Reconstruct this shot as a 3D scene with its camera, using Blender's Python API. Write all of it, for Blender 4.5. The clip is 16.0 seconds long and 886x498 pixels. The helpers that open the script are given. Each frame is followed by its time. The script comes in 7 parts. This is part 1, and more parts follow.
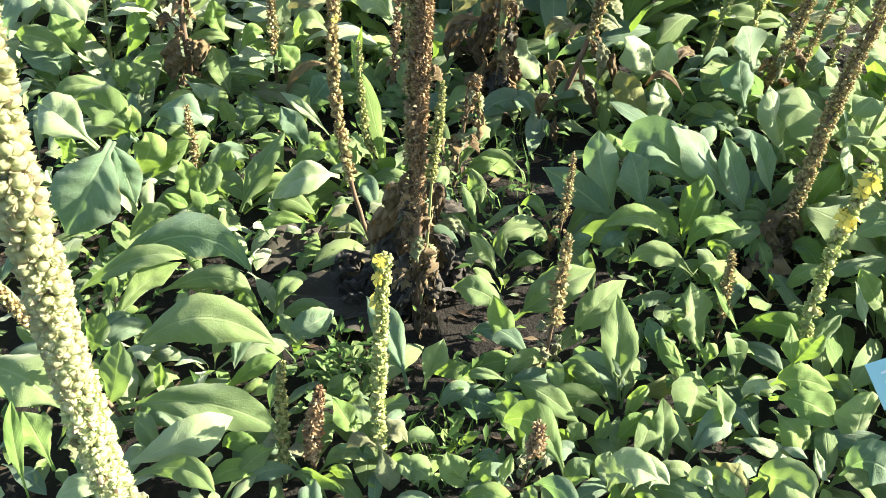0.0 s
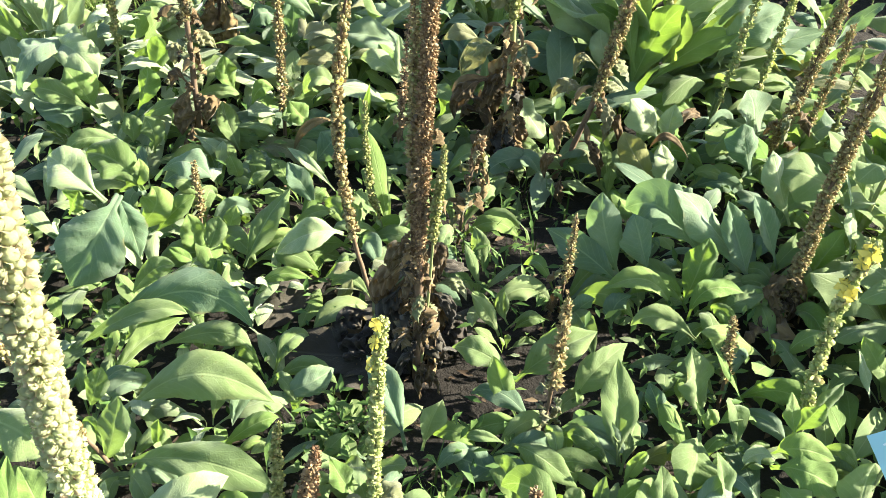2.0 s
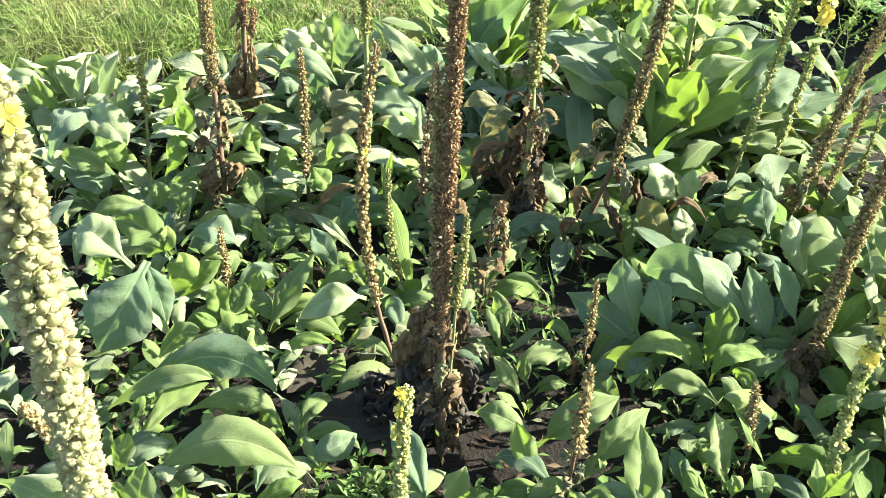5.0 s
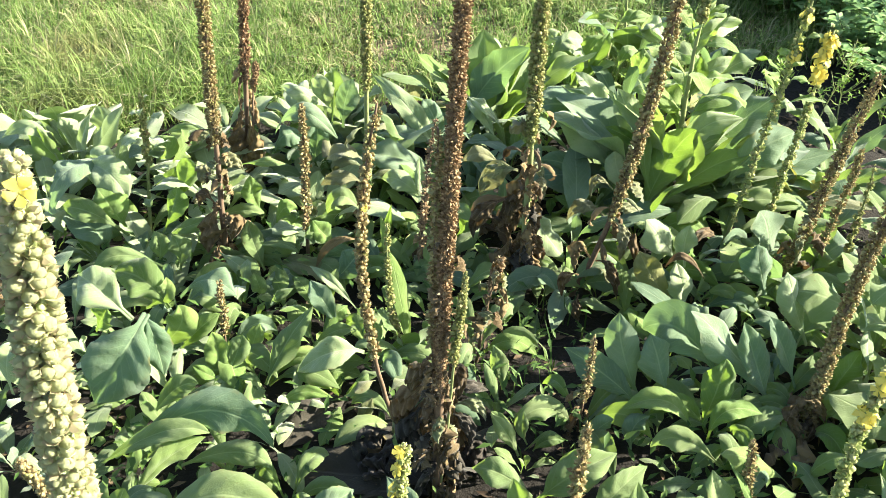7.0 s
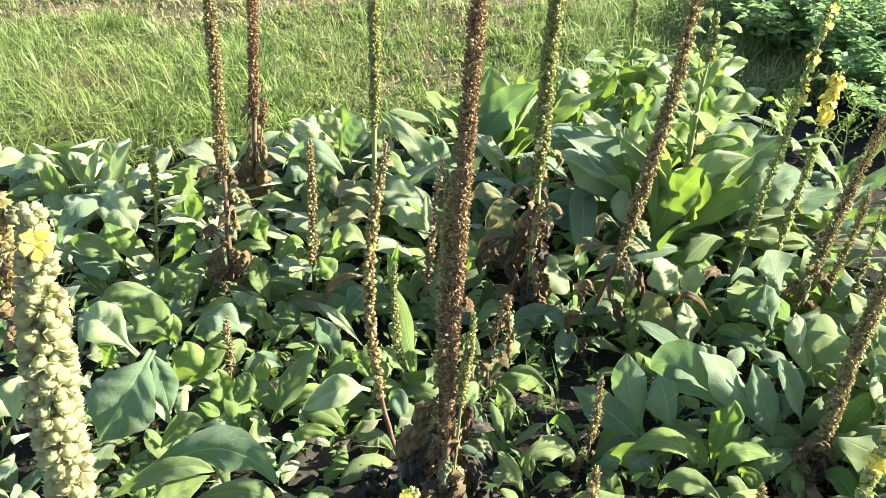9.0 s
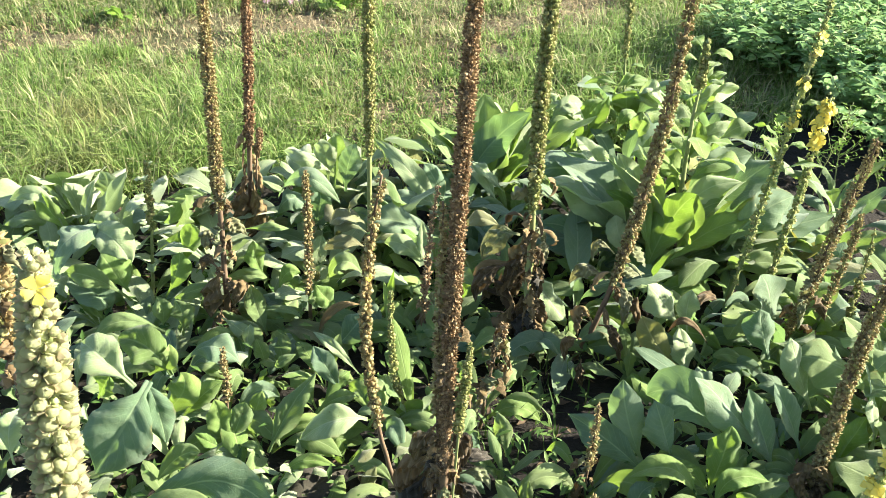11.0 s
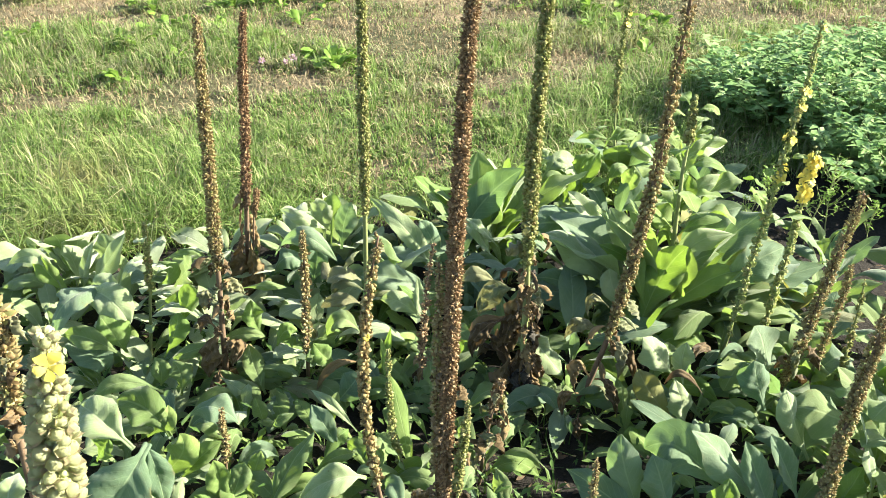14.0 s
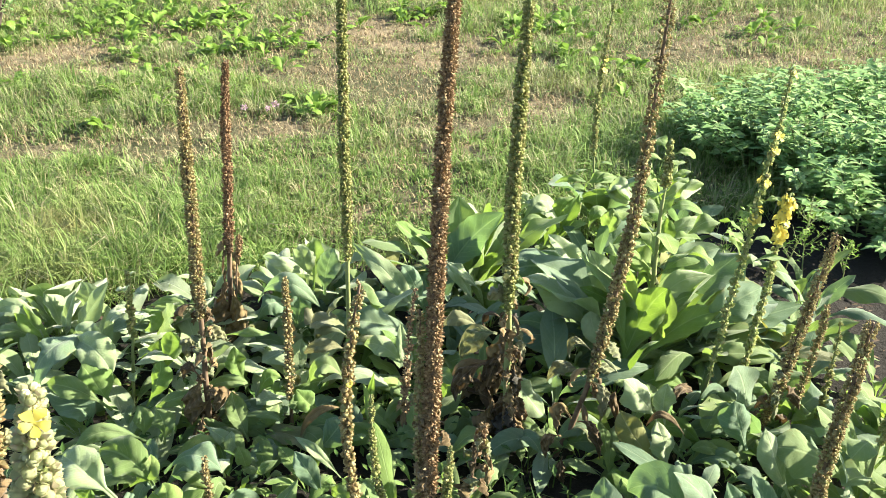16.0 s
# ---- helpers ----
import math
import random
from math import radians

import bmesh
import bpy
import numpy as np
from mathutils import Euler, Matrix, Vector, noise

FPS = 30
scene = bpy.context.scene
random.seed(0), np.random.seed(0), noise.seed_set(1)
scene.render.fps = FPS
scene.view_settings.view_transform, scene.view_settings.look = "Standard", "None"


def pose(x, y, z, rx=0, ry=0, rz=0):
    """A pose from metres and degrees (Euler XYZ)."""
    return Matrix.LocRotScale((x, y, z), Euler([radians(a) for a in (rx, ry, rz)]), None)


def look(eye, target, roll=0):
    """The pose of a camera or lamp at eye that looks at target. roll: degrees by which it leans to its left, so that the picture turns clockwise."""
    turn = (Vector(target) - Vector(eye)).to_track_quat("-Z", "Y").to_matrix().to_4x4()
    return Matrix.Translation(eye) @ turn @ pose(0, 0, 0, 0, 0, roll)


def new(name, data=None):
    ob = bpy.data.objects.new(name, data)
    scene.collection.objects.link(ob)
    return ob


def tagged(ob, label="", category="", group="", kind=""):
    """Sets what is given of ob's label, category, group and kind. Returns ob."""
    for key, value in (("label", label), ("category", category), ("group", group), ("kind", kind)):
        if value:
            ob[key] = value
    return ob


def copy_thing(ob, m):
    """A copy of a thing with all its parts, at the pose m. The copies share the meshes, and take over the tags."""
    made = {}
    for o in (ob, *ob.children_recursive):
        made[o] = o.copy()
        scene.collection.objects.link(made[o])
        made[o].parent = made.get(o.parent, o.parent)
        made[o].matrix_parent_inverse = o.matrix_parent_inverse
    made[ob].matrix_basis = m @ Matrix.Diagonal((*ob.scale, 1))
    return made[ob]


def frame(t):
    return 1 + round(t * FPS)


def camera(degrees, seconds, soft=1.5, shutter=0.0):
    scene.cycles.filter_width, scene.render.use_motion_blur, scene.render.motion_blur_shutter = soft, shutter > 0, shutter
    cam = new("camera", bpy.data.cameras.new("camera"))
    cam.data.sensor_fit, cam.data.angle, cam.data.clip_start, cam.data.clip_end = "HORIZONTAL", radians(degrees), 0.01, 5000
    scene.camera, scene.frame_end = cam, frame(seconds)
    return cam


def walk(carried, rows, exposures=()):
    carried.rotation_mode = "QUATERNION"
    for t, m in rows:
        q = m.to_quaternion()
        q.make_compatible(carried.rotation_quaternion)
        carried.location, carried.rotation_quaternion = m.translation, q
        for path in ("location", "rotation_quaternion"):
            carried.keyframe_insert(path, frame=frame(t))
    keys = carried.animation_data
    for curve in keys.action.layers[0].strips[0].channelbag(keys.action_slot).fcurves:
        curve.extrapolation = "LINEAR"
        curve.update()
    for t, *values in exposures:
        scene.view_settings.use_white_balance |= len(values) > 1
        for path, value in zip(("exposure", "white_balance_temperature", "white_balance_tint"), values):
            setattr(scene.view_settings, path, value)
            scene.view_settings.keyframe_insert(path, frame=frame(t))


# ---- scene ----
cam = camera(49.8, 16.0, soft=0.6)
METRES, EYE, TILT, LEAN, TURN = 0.215, 1.6, -46.0, -1.0, 0.0
ROWS = [
    (0.0, 0.0, 0.0, 0.0, 0.0, 0.0, -0.0),
    (0.5, 0.0114, -0.0219, 0.0231, -0.09, 0.59, -0.24),
    (1.0, 0.05, -0.0162, 0.0628, 0.19, 1.32, -0.5),
    (1.5, 0.085, -0.0066, 0.1007, 0.51, 2.09, -0.78),
    (2.0, 0.0957, -0.0157, 0.1279, 0.68, 2.78, -1.03),
    (2.5, 0.1036, -0.0392, 0.1339, 0.76, 3.26, -0.88),
    (3.0, 0.1248, -0.0759, 0.1374, 1.13, 4.08, -0.46),
    (3.5, 0.1381, -0.0952, 0.1522, 1.54, 4.8, -0.6),
    (4.0, 0.105, -0.1081, 0.1678, 1.74, 5.15, -0.75),
    (6.5, 0.0463, -0.203, 0.2764, 1.66, 8.25, -1.16),
    (7.0, 0.0465, -0.2212, 0.2918, 1.56, 8.9, -1.32),
    (7.5, 0.029, -0.2314, 0.3163, 1.49, 9.45, -1.66),
    (8.0, 0.0218, -0.2321, 0.3344, 1.59, 10.11, -1.7),
    (8.5, 0.0085, -0.2261, 0.3564, 1.64, 10.42, -1.68),
    (9.0, 0.0008, -0.2318, 0.3721, 1.68, 10.73, -1.74),
    (11.5, -0.0035, -0.2966, 0.44, 1.48, 12.5, -1.0),
    (12.0, -0.0, -0.307, 0.4543, 1.59, 12.96, -0.84),
    (12.5, 0.0119, -0.3365, 0.4563, 1.71, 13.43, -0.56),
    (13.0, 0.0044, -0.3797, 0.4516, 1.71, 13.97, -0.49),
    (13.5, -0.0048, -0.4108, 0.4551, 1.69, 14.47, -0.26),
    (14.0, -0.005, -0.4297, 0.4713, 1.45, 15.11, -0.2),
    (14.5, 0.0118, -0.4462, 0.4858, 1.3, 15.75, -0.04),
    (15.0, 0.0448, -0.4915, 0.4746, 1.23, 16.4, 0.33),
    (15.5, 0.0443, -0.5385, 0.4677, 0.96, 16.99, 0.47),
    (16.0, 0.0228, -0.5464, 0.4841, 0.7, 17.58, 0.71),
]
walk(cam, [(t, pose(0, 0, EYE, TILT, LEAN, TURN) @ pose(METRES * x, METRES * y, METRES * z, 90 + pitch, roll, yaw)) for t, x, y, z, yaw, pitch, roll in ROWS], exposures=[(0.0, 2.74, 6700, 9), (7.0, 2.62, 6700, 9), (16.0, 2.45, 6700, 9)])

# ---- world and light ----
SUN = Vector((0.92, 0.13, 0.43)).normalized()
world = bpy.data.worlds.new("sky")
scene.world = world
world.use_nodes = True
wn = world.node_tree
sky = wn.nodes.new("ShaderNodeTexSky")
sky.sky_type, sky.sun_disc = "NISHITA", False
sky.sun_elevation = math.asin(SUN.z)
sky.sun_rotation = math.atan2(SUN.x, SUN.y)
wn.links.new(sky.outputs["Color"], wn.nodes["Background"].inputs["Color"])
wn.nodes["Background"].inputs["Strength"].default_value = 0.070
sun = new("sun", bpy.data.lights.new("sun", "SUN"))
sun.data.energy, sun.data.angle, sun.data.color = 5.0, radians(0.6), (1.0, 0.94, 0.79)
sun.matrix_world = look(SUN * 30, (0, 0, 0))


# ---- materials ----
def material(name):
    m = bpy.data.materials.new(name)
    m.use_nodes = True
    return m, m.node_tree.nodes, m.node_tree.links


def ramp(nodes, stops):
    r = nodes.new("ShaderNodeValToRGB")
    while len(r.color_ramp.elements) < len(stops):
        r.color_ramp.elements.new(0.5)
    for e, (p, c) in zip(r.color_ramp.elements, stops):
        e.position, e.color = p, (*c, 1)
    return r


def noise_tex(nodes, links, coord, scale, detail=4.0, rough=0.55):
    n = nodes.new("ShaderNodeTexNoise")
    n.inputs["Scale"].default_value, n.inputs["Detail"].default_value, n.inputs["Roughness"].default_value = scale, detail, rough
    links.new(coord, n.inputs["Vector"])
    return n.outputs["Fac"]


def mix(nodes, links, fac, a, b, blend="MIX"):
    m = nodes.new("ShaderNodeMix")
    m.data_type, m.blend_type, m.clamp_factor = "RGBA", blend, True
    for sock, v in ((m.inputs[0], fac), (m.inputs[6], a), (m.inputs[7], b)):
        if isinstance(v, (int, float)):
            sock.default_value = v
        elif isinstance(v, tuple):
            sock.default_value = (*v, 1)
        else:
            links.new(v, sock)
    return m.outputs[2]


def calc(nodes, links, op, a, b=0.0, c=0.0):
    m = nodes.new("ShaderNodeMath")
    m.operation = op
    for sock, v in zip(m.inputs, (a, b, c)):
        if isinstance(v, (int, float)):
            sock.default_value = v
        else:
            links.new(v, sock)
    return m.outputs[0]


def smooth(nodes, links, v, lo, hi):
    m = nodes.new("ShaderNodeMapRange")
    m.interpolation_type = "SMOOTHSTEP"
    m.inputs["From Min"].default_value, m.inputs["From Max"].default_value = lo, hi
    links.new(v, m.inputs["Value"])
    return m.outputs["Result"]


def finish(mat, nodes, links, colour, height=None, strength=0.3, distance=0.002, rough=0.8, through_light=0.0, tint=None, spec=0.25, sheen=0.0):
    b = nodes["Principled BSDF"]
    b.inputs["Roughness"].default_value = rough
    b.inputs["Specular IOR Level"].default_value = spec
    b.inputs["Sheen Weight"].default_value = sheen
    b.inputs["Sheen Roughness"].default_value = 0.6
    links.new(colour, b.inputs["Base Color"])
    if height is not None:
        bump = nodes.new("ShaderNodeBump")
        bump.inputs["Strength"].default_value, bump.inputs["Distance"].default_value = strength, distance
        links.new(height, bump.inputs["Height"])
        links.new(bump.outputs["Normal"], b.inputs["Normal"])
    if through_light:
        tr = nodes.new("ShaderNodeBsdfTranslucent")
        links.new(tint if tint is not None else colour, tr.inputs["Color"])
        mx = nodes.new("ShaderNodeMixShader")
        mx.inputs[0].default_value = through_light
        links.new(b.outputs[0], mx.inputs[1])
        links.new(tr.outputs[0], mx.inputs[2])
        links.new(mx.outputs[0], nodes["Material Output"].inputs["Surface"])
    return mat


def leaf_material(name, stops, vein, glow, thru=0.25, wear=0.6, sheen=0.2):
    """Leaf blade: u across, v along; pale midrib, net of side veins, mottling, brown specks."""
    m, n, l = material(name)
    uv = n.new("ShaderNodeUVMap")
    sep = n.new("ShaderNodeSeparateXYZ")
    l.new(uv.outputs[0], sep.inputs[0])
    geo = n.new("ShaderNodeTexCoord")
    info = n.new("ShaderNodeObjectInfo")
    r = ramp(n, stops)
    l.new(info.outputs["Random"], r.inputs[0])
    across = calc(n, l, "ABSOLUTE", calc(n, l, "MULTIPLY_ADD", sep.outputs["X"], 2.0, -1.0))
    along = sep.outputs["Y"]
    wob = noise_tex(n, l, geo.outputs["Object"], 28.0, 3.0)
    rib = calc(n, l, "SUBTRACT", 1.0, smooth(n, l, across, 0.015, 0.075))
    phase = calc(n, l, "ADD", calc(n, l, "MULTIPLY", along, 11.0), calc(n, l, "ADD", calc(n, l, "MULTIPLY", across, -2.6), calc(n, l, "MULTIPLY", wob, 1.0)))
    tri = calc(n, l, "ABSOLUTE", calc(n, l, "MULTIPLY_ADD", calc(n, l, "FRACT", phase), 2.0, -1.0))
    side = calc(n, l, "MULTIPLY", smooth(n, l, tri, 0.78, 1.0), 0.32)
    veins = calc(n, l, "MAXIMUM", rib, side)
    blot = noise_tex(n, l, geo.outputs["Object"], 14.0, 5.0, 0.6)
    fine = noise_tex(n, l, geo.outputs["Object"], 160.0, 3.0, 0.6)
    col = mix(n, l, smooth(n, l, blot, 0.35, 0.7), r.outputs[0], mix(n, l, 1.0, r.outputs[0], (0.72, 0.78, 0.62), "MULTIPLY"))
    col = mix(n, l, calc(n, l, "MULTIPLY", fine, 0.35), col, mix(n, l, 0.45, col, vein))
    col = mix(n, l, calc(n, l, "MULTIPLY", veins, 0.6), col, vein)
    vor = n.new("ShaderNodeTexVoronoi")
    vor.inputs["Scale"].default_value = 55.0
    l.new(geo.outputs["Object"], vor.inputs["Vector"])
    speck = calc(n, l, "MULTIPLY", calc(n, l, "LESS_THAN", vor.outputs["Distance"], 0.13), smooth(n, l, blot, 0.5, 0.62))
    col = mix(n, l, calc(n, l, "MULTIPLY", speck, wear), col, (0.10, 0.065, 0.03))
    edge = calc(n, l, "MULTIPLY", smooth(n, l, across, 0.82, 1.0), smooth(n, l, wob, 0.5, 0.72))
    col = mix(n, l, calc(n, l, "MULTIPLY", edge, wear), col, (0.24, 0.19, 0.07))
    cell = n.new("ShaderNodeTexVoronoi")
    cell.feature = "DISTANCE_TO_EDGE"
    cell.inputs["Scale"].default_value = 170.0
    l.new(geo.outputs["Object"], cell.inputs["Vector"])
    puff = smooth(n, l, cell.outputs["Distance"], 0.0, 0.25)
    lump = noise_tex(n, l, geo.outputs["Object"], 45.0, 3.0, 0.5)
    height = calc(n, l, "ADD", calc(n, l, "MULTIPLY", lump, 1.6), calc(n, l, "ADD", calc(n, l, "MULTIPLY", veins, -0.75), calc(n, l, "ADD", calc(n, l, "MULTIPLY", fine, 0.4), calc(n, l, "MULTIPLY", puff, 0.18))))
    tint = mix(n, l, 0.5, col, glow)
    return finish(m, n, l, col, height, 0.4, 0.003, 0.8, thru, tint, 0.15, sheen)


LEAF = leaf_material("mullein leaf", [(0.0, (0.097, 0.155, 0.049)), (0.35, (0.150, 0.213, 0.081)), (0.7, (0.124, 0.188, 0.078)), (1.0, (0.184, 0.242, 0.102))], (0.28, 0.35, 0.160), (0.27, 0.42, 0.04), 0.42)
LEAF_WOOLLY = leaf_material("pale woolly mullein leaf", [(0.0, (0.185, 0.249, 0.121)), (0.5, (0.227, 0.292, 0.151)), (1.0, (0.262, 0.321, 0.179))], (0.31, 0.37, 0.21), (0.30, 0.42, 0.07), 0.34, 0.5, 0.4)
LEAF_BLUE = leaf_material("grey green mullein leaf", [(0.0, (0.077, 0.135, 0.083)), (0.5, (0.111, 0.175, 0.111)), (1.0, (0.151, 0.210, 0.137))], (0.25, 0.33, 0.180), (0.22, 0.38, 0.06), 0.36)
LEAF_FRESH = leaf_material("young mullein leaf", [(0.0, (0.100, 0.182, 0.040)), (0.5, (0.145, 0.230, 0.058)), (1.0, (0.190, 0.262, 0.080))], (0.27, 0.35, 0.13), (0.28, 0.44, 0.03), 0.40, 0.35)
LEAF_WORN = leaf_material("yellowing mullein leaf", [(0.0, (0.162, 0.186, 0.060)), (0.5, (0.216, 0.210, 0.072)), (1.0, (0.132, 0.156, 0.077))], (0.270, 0.270, 0.132), (0.312, 0.312, 0.048), 0.36, 1.0)
LEAF_DRY = leaf_material("withered brown leaf", [(0.0, (0.050, 0.033, 0.015)), (0.4, (0.098, 0.064, 0.029)), (0.75, (0.188, 0.130, 0.060)), (1.0, (0.088, 0.066, 0.033))], (0.190, 0.135, 0.077), (0.280, 0.150, 0.040), 0.10, 0.7, 0.1)
LEAF_DEAD = leaf_material("grey dead leaf", [(0.0, (0.020, 0.018, 0.015)), (0.5, (0.036, 0.031, 0.024)), (1.0, (0.028, 0.022, 0.017))], (0.050, 0.043, 0.033), (0.060, 0.048, 0.030), 0.05, 0.6, 0.1)
LEAF_LIMP = leaf_material("limp half dead leaf", [(0.0, (0.130, 0.160, 0.078)), (0.5, (0.165, 0.160, 0.085)), (1.0, (0.120, 0.160, 0.078))], (0.204, 0.198, 0.108), (0.240, 0.216, 0.060), 0.28, 1.0)


def island_material(name, stops, thru=0.0, rough=0.8, scale=300.0, bump=0.3, patch=None):
    """Many small pieces in one mesh: a colour for each piece, grain on top; patch: a second colour over broad drifts."""
    m, n, l = material(name)
    g = n.new("ShaderNodeNewGeometry")
    tc = n.new("ShaderNodeTexCoord")
    r = ramp(n, stops)
    l.new(g.outputs["Random Per Island"], r.inputs[0])
    fine = noise_tex(n, l, tc.outputs["Object"], scale, 3.0)
    col = mix(n, l, calc(n, l, "MULTIPLY", fine, 0.5), r.outputs[0], mix(n, l, 1.0, r.outputs[0], (0.55, 0.5, 0.45), "MULTIPLY"))
    if patch:
        big = noise_tex(n, l, tc.outputs["Object"], patch[1], 4.0, 0.6)
        col = mix(n, l, smooth(n, l, big, patch[2], patch[3]), col, mix(n, l, 0.75, col, patch[0]))
    return finish(m, n, l, col, fine, bump, 0.001, rough, thru)


SPIKE_BROWN = island_material("dry brown capsules", [(0.0, (0.130, 0.082, 0.044)), (0.4, (0.245, 0.162, 0.088)), (0.8, (0.300, 0.212, 0.112)), (1.0, (0.370, 0.295, 0.170))], 0.12)
SPIKE_DARK = island_material("dark red brown capsules", [(0.0, (0.105, 0.060, 0.032)), (0.5, (0.215, 0.128, 0.068)), (1.0, (0.360, 0.250, 0.140))], 0.1)
SPIKE_TAN = island_material("tan capsules", [(0.0, (0.172, 0.118, 0.054)), (0.45, (0.290, 0.235, 0.107)), (0.8, (0.370, 0.329, 0.164)), (1.0, (0.238, 0.255, 0.088))], 0.2)
SPIKE_GREEN = island_material("green capsules", [(0.0, (0.156, 0.186, 0.054)), (0.5, (0.252, 0.276, 0.096)), (0.85, (0.336, 0.330, 0.144)), (1.0, (0.252, 0.198, 0.090))], 0.25)
SPIKE_CREAM = island_material("woolly cream capsules", [(0.0, (0.430, 0.510, 0.230)), (0.45, (0.580, 0.640, 0.340)), (0.88, (0.670, 0.670, 0.410)), (0.97, (0.580, 0.480, 0.330)), (1.0, (0.420, 0.290, 0.190))], 0.45, 0.95, 420.0, 1.0)
SPIKE_PALE = island_material("pale green flower buds", [(0.0, (0.230, 0.290, 0.090)), (0.5, (0.340, 0.400, 0.150)), (0.85, (0.440, 0.450, 0.210)), (1.0, (0.360, 0.330, 0.150))], 0.3)
GRASS = island_material("grass blades", [(0.0, (0.115, 0.205, 0.045)), (0.4, (0.190, 0.300, 0.075)), (0.75, (0.240, 0.350, 0.105)), (0.92, (0.310, 0.360, 0.150)), (1.0, (0.420, 0.390, 0.220))], 0.45, 0.6, 60.0, 0.0, ((0.274, 0.238, 0.107), 1.1, 0.54, 0.72))
GRASS_PALE = island_material("pale grass blades", [(0.0, (0.190, 0.240, 0.110)), (0.4, (0.290, 0.310, 0.165)), (0.75, (0.380, 0.360, 0.210)), (1.0, (0.480, 0.430, 0.270))], 0.4, 0.65, 60.0, 0.0)
MINT = island_material("mint leaves", [(0.0, (0.170, 0.320, 0.115)), (0.5, (0.285, 0.455, 0.180)), (1.0, (0.440, 0.590, 0.290))], 0.45, 0.6, 120.0)
WEED = island_material("bright weed leaves", [(0.0, (0.115, 0.225, 0.034)), (0.5, (0.165, 0.290, 0.046)), (1.0, (0.225, 0.345, 0.075))], 0.4, 0.55, 90.0)
# the weed green again, darkened to stand in for shade under the plants
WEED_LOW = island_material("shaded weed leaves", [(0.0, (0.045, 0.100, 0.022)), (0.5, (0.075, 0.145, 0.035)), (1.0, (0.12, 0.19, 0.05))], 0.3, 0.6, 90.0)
THATCH = island_material("dry straw", [(0.0, (0.16, 0.12, 0.07)), (0.5, (0.27, 0.21, 0.12)), (1.0, (0.40, 0.33, 0.20))], 0.15, 0.8, 60.0)
TURF_HERB = island_material("lawn herb leaves", [(0.0, (0.085, 0.158, 0.038)), (0.5, (0.137, 0.221, 0.065)), (1.0, (0.205, 0.277, 0.119))], 0.3, 0.6, 90.0)
LITTER = island_material("dead leaf litter", [(0.0, (0.036, 0.025, 0.018)), (0.5, (0.084, 0.057, 0.036)), (1.0, (0.168, 0.126, 0.078))], 0.05)


def plain_material(name, a, b, scale, thru=0.0, rough=0.7, bump=0.3):
    m, n, l = material(name)
    tc = n.new("ShaderNodeTexCoord")
    f = noise_tex(n, l, tc.outputs["Object"], scale, 5.0, 0.6)
    big = noise_tex(n, l, tc.outputs["Object"], scale * 0.12, 3.0)
    r = ramp(n, [(0.3, a), (0.7, b)])
    l.new(calc(n, l, "ADD", calc(n, l, "MULTIPLY", f, 0.6), calc(n, l, "MULTIPLY", big, 0.4)), r.inputs[0])
    return finish(m, n, l, r.outputs[0], f, bump, 0.001, rough, thru)


STEM_GREEN = plain_material("green stem", (0.120, 0.150, 0.054), (0.198, 0.222, 0.096), 90)
STEM_BROWN = plain_material("dry stem", (0.078, 0.051, 0.030), (0.162, 0.114, 0.077), 90)
STEM_CREAM = plain_material("woolly stem", (0.168, 0.174, 0.096), (0.240, 0.228, 0.144), 120)
PETAL = plain_material("yellow petals", (0.555, 0.435, 0.045), (0.645, 0.570, 0.150), 60, 0.3, 0.6)
PETAL_PINK = plain_material("clover petals", (0.413, 0.240, 0.315), (0.540, 0.450, 0.465), 200, 0.2)
CARD = plain_material("pale blue plastic", (0.288, 0.528, 0.576), (0.360, 0.592, 0.624), 8, 0.15, 0.3, 0.02)
CARD_WHITE = plain_material("white print", (0.656, 0.688, 0.688), (0.720, 0.736, 0.736), 20, 0.0, 0.35, 0.02)
BARK = plain_material("dark bark", (0.03, 0.024, 0.02), (0.09, 0.07, 0.055), 40, 0, 0.9, 0.8)


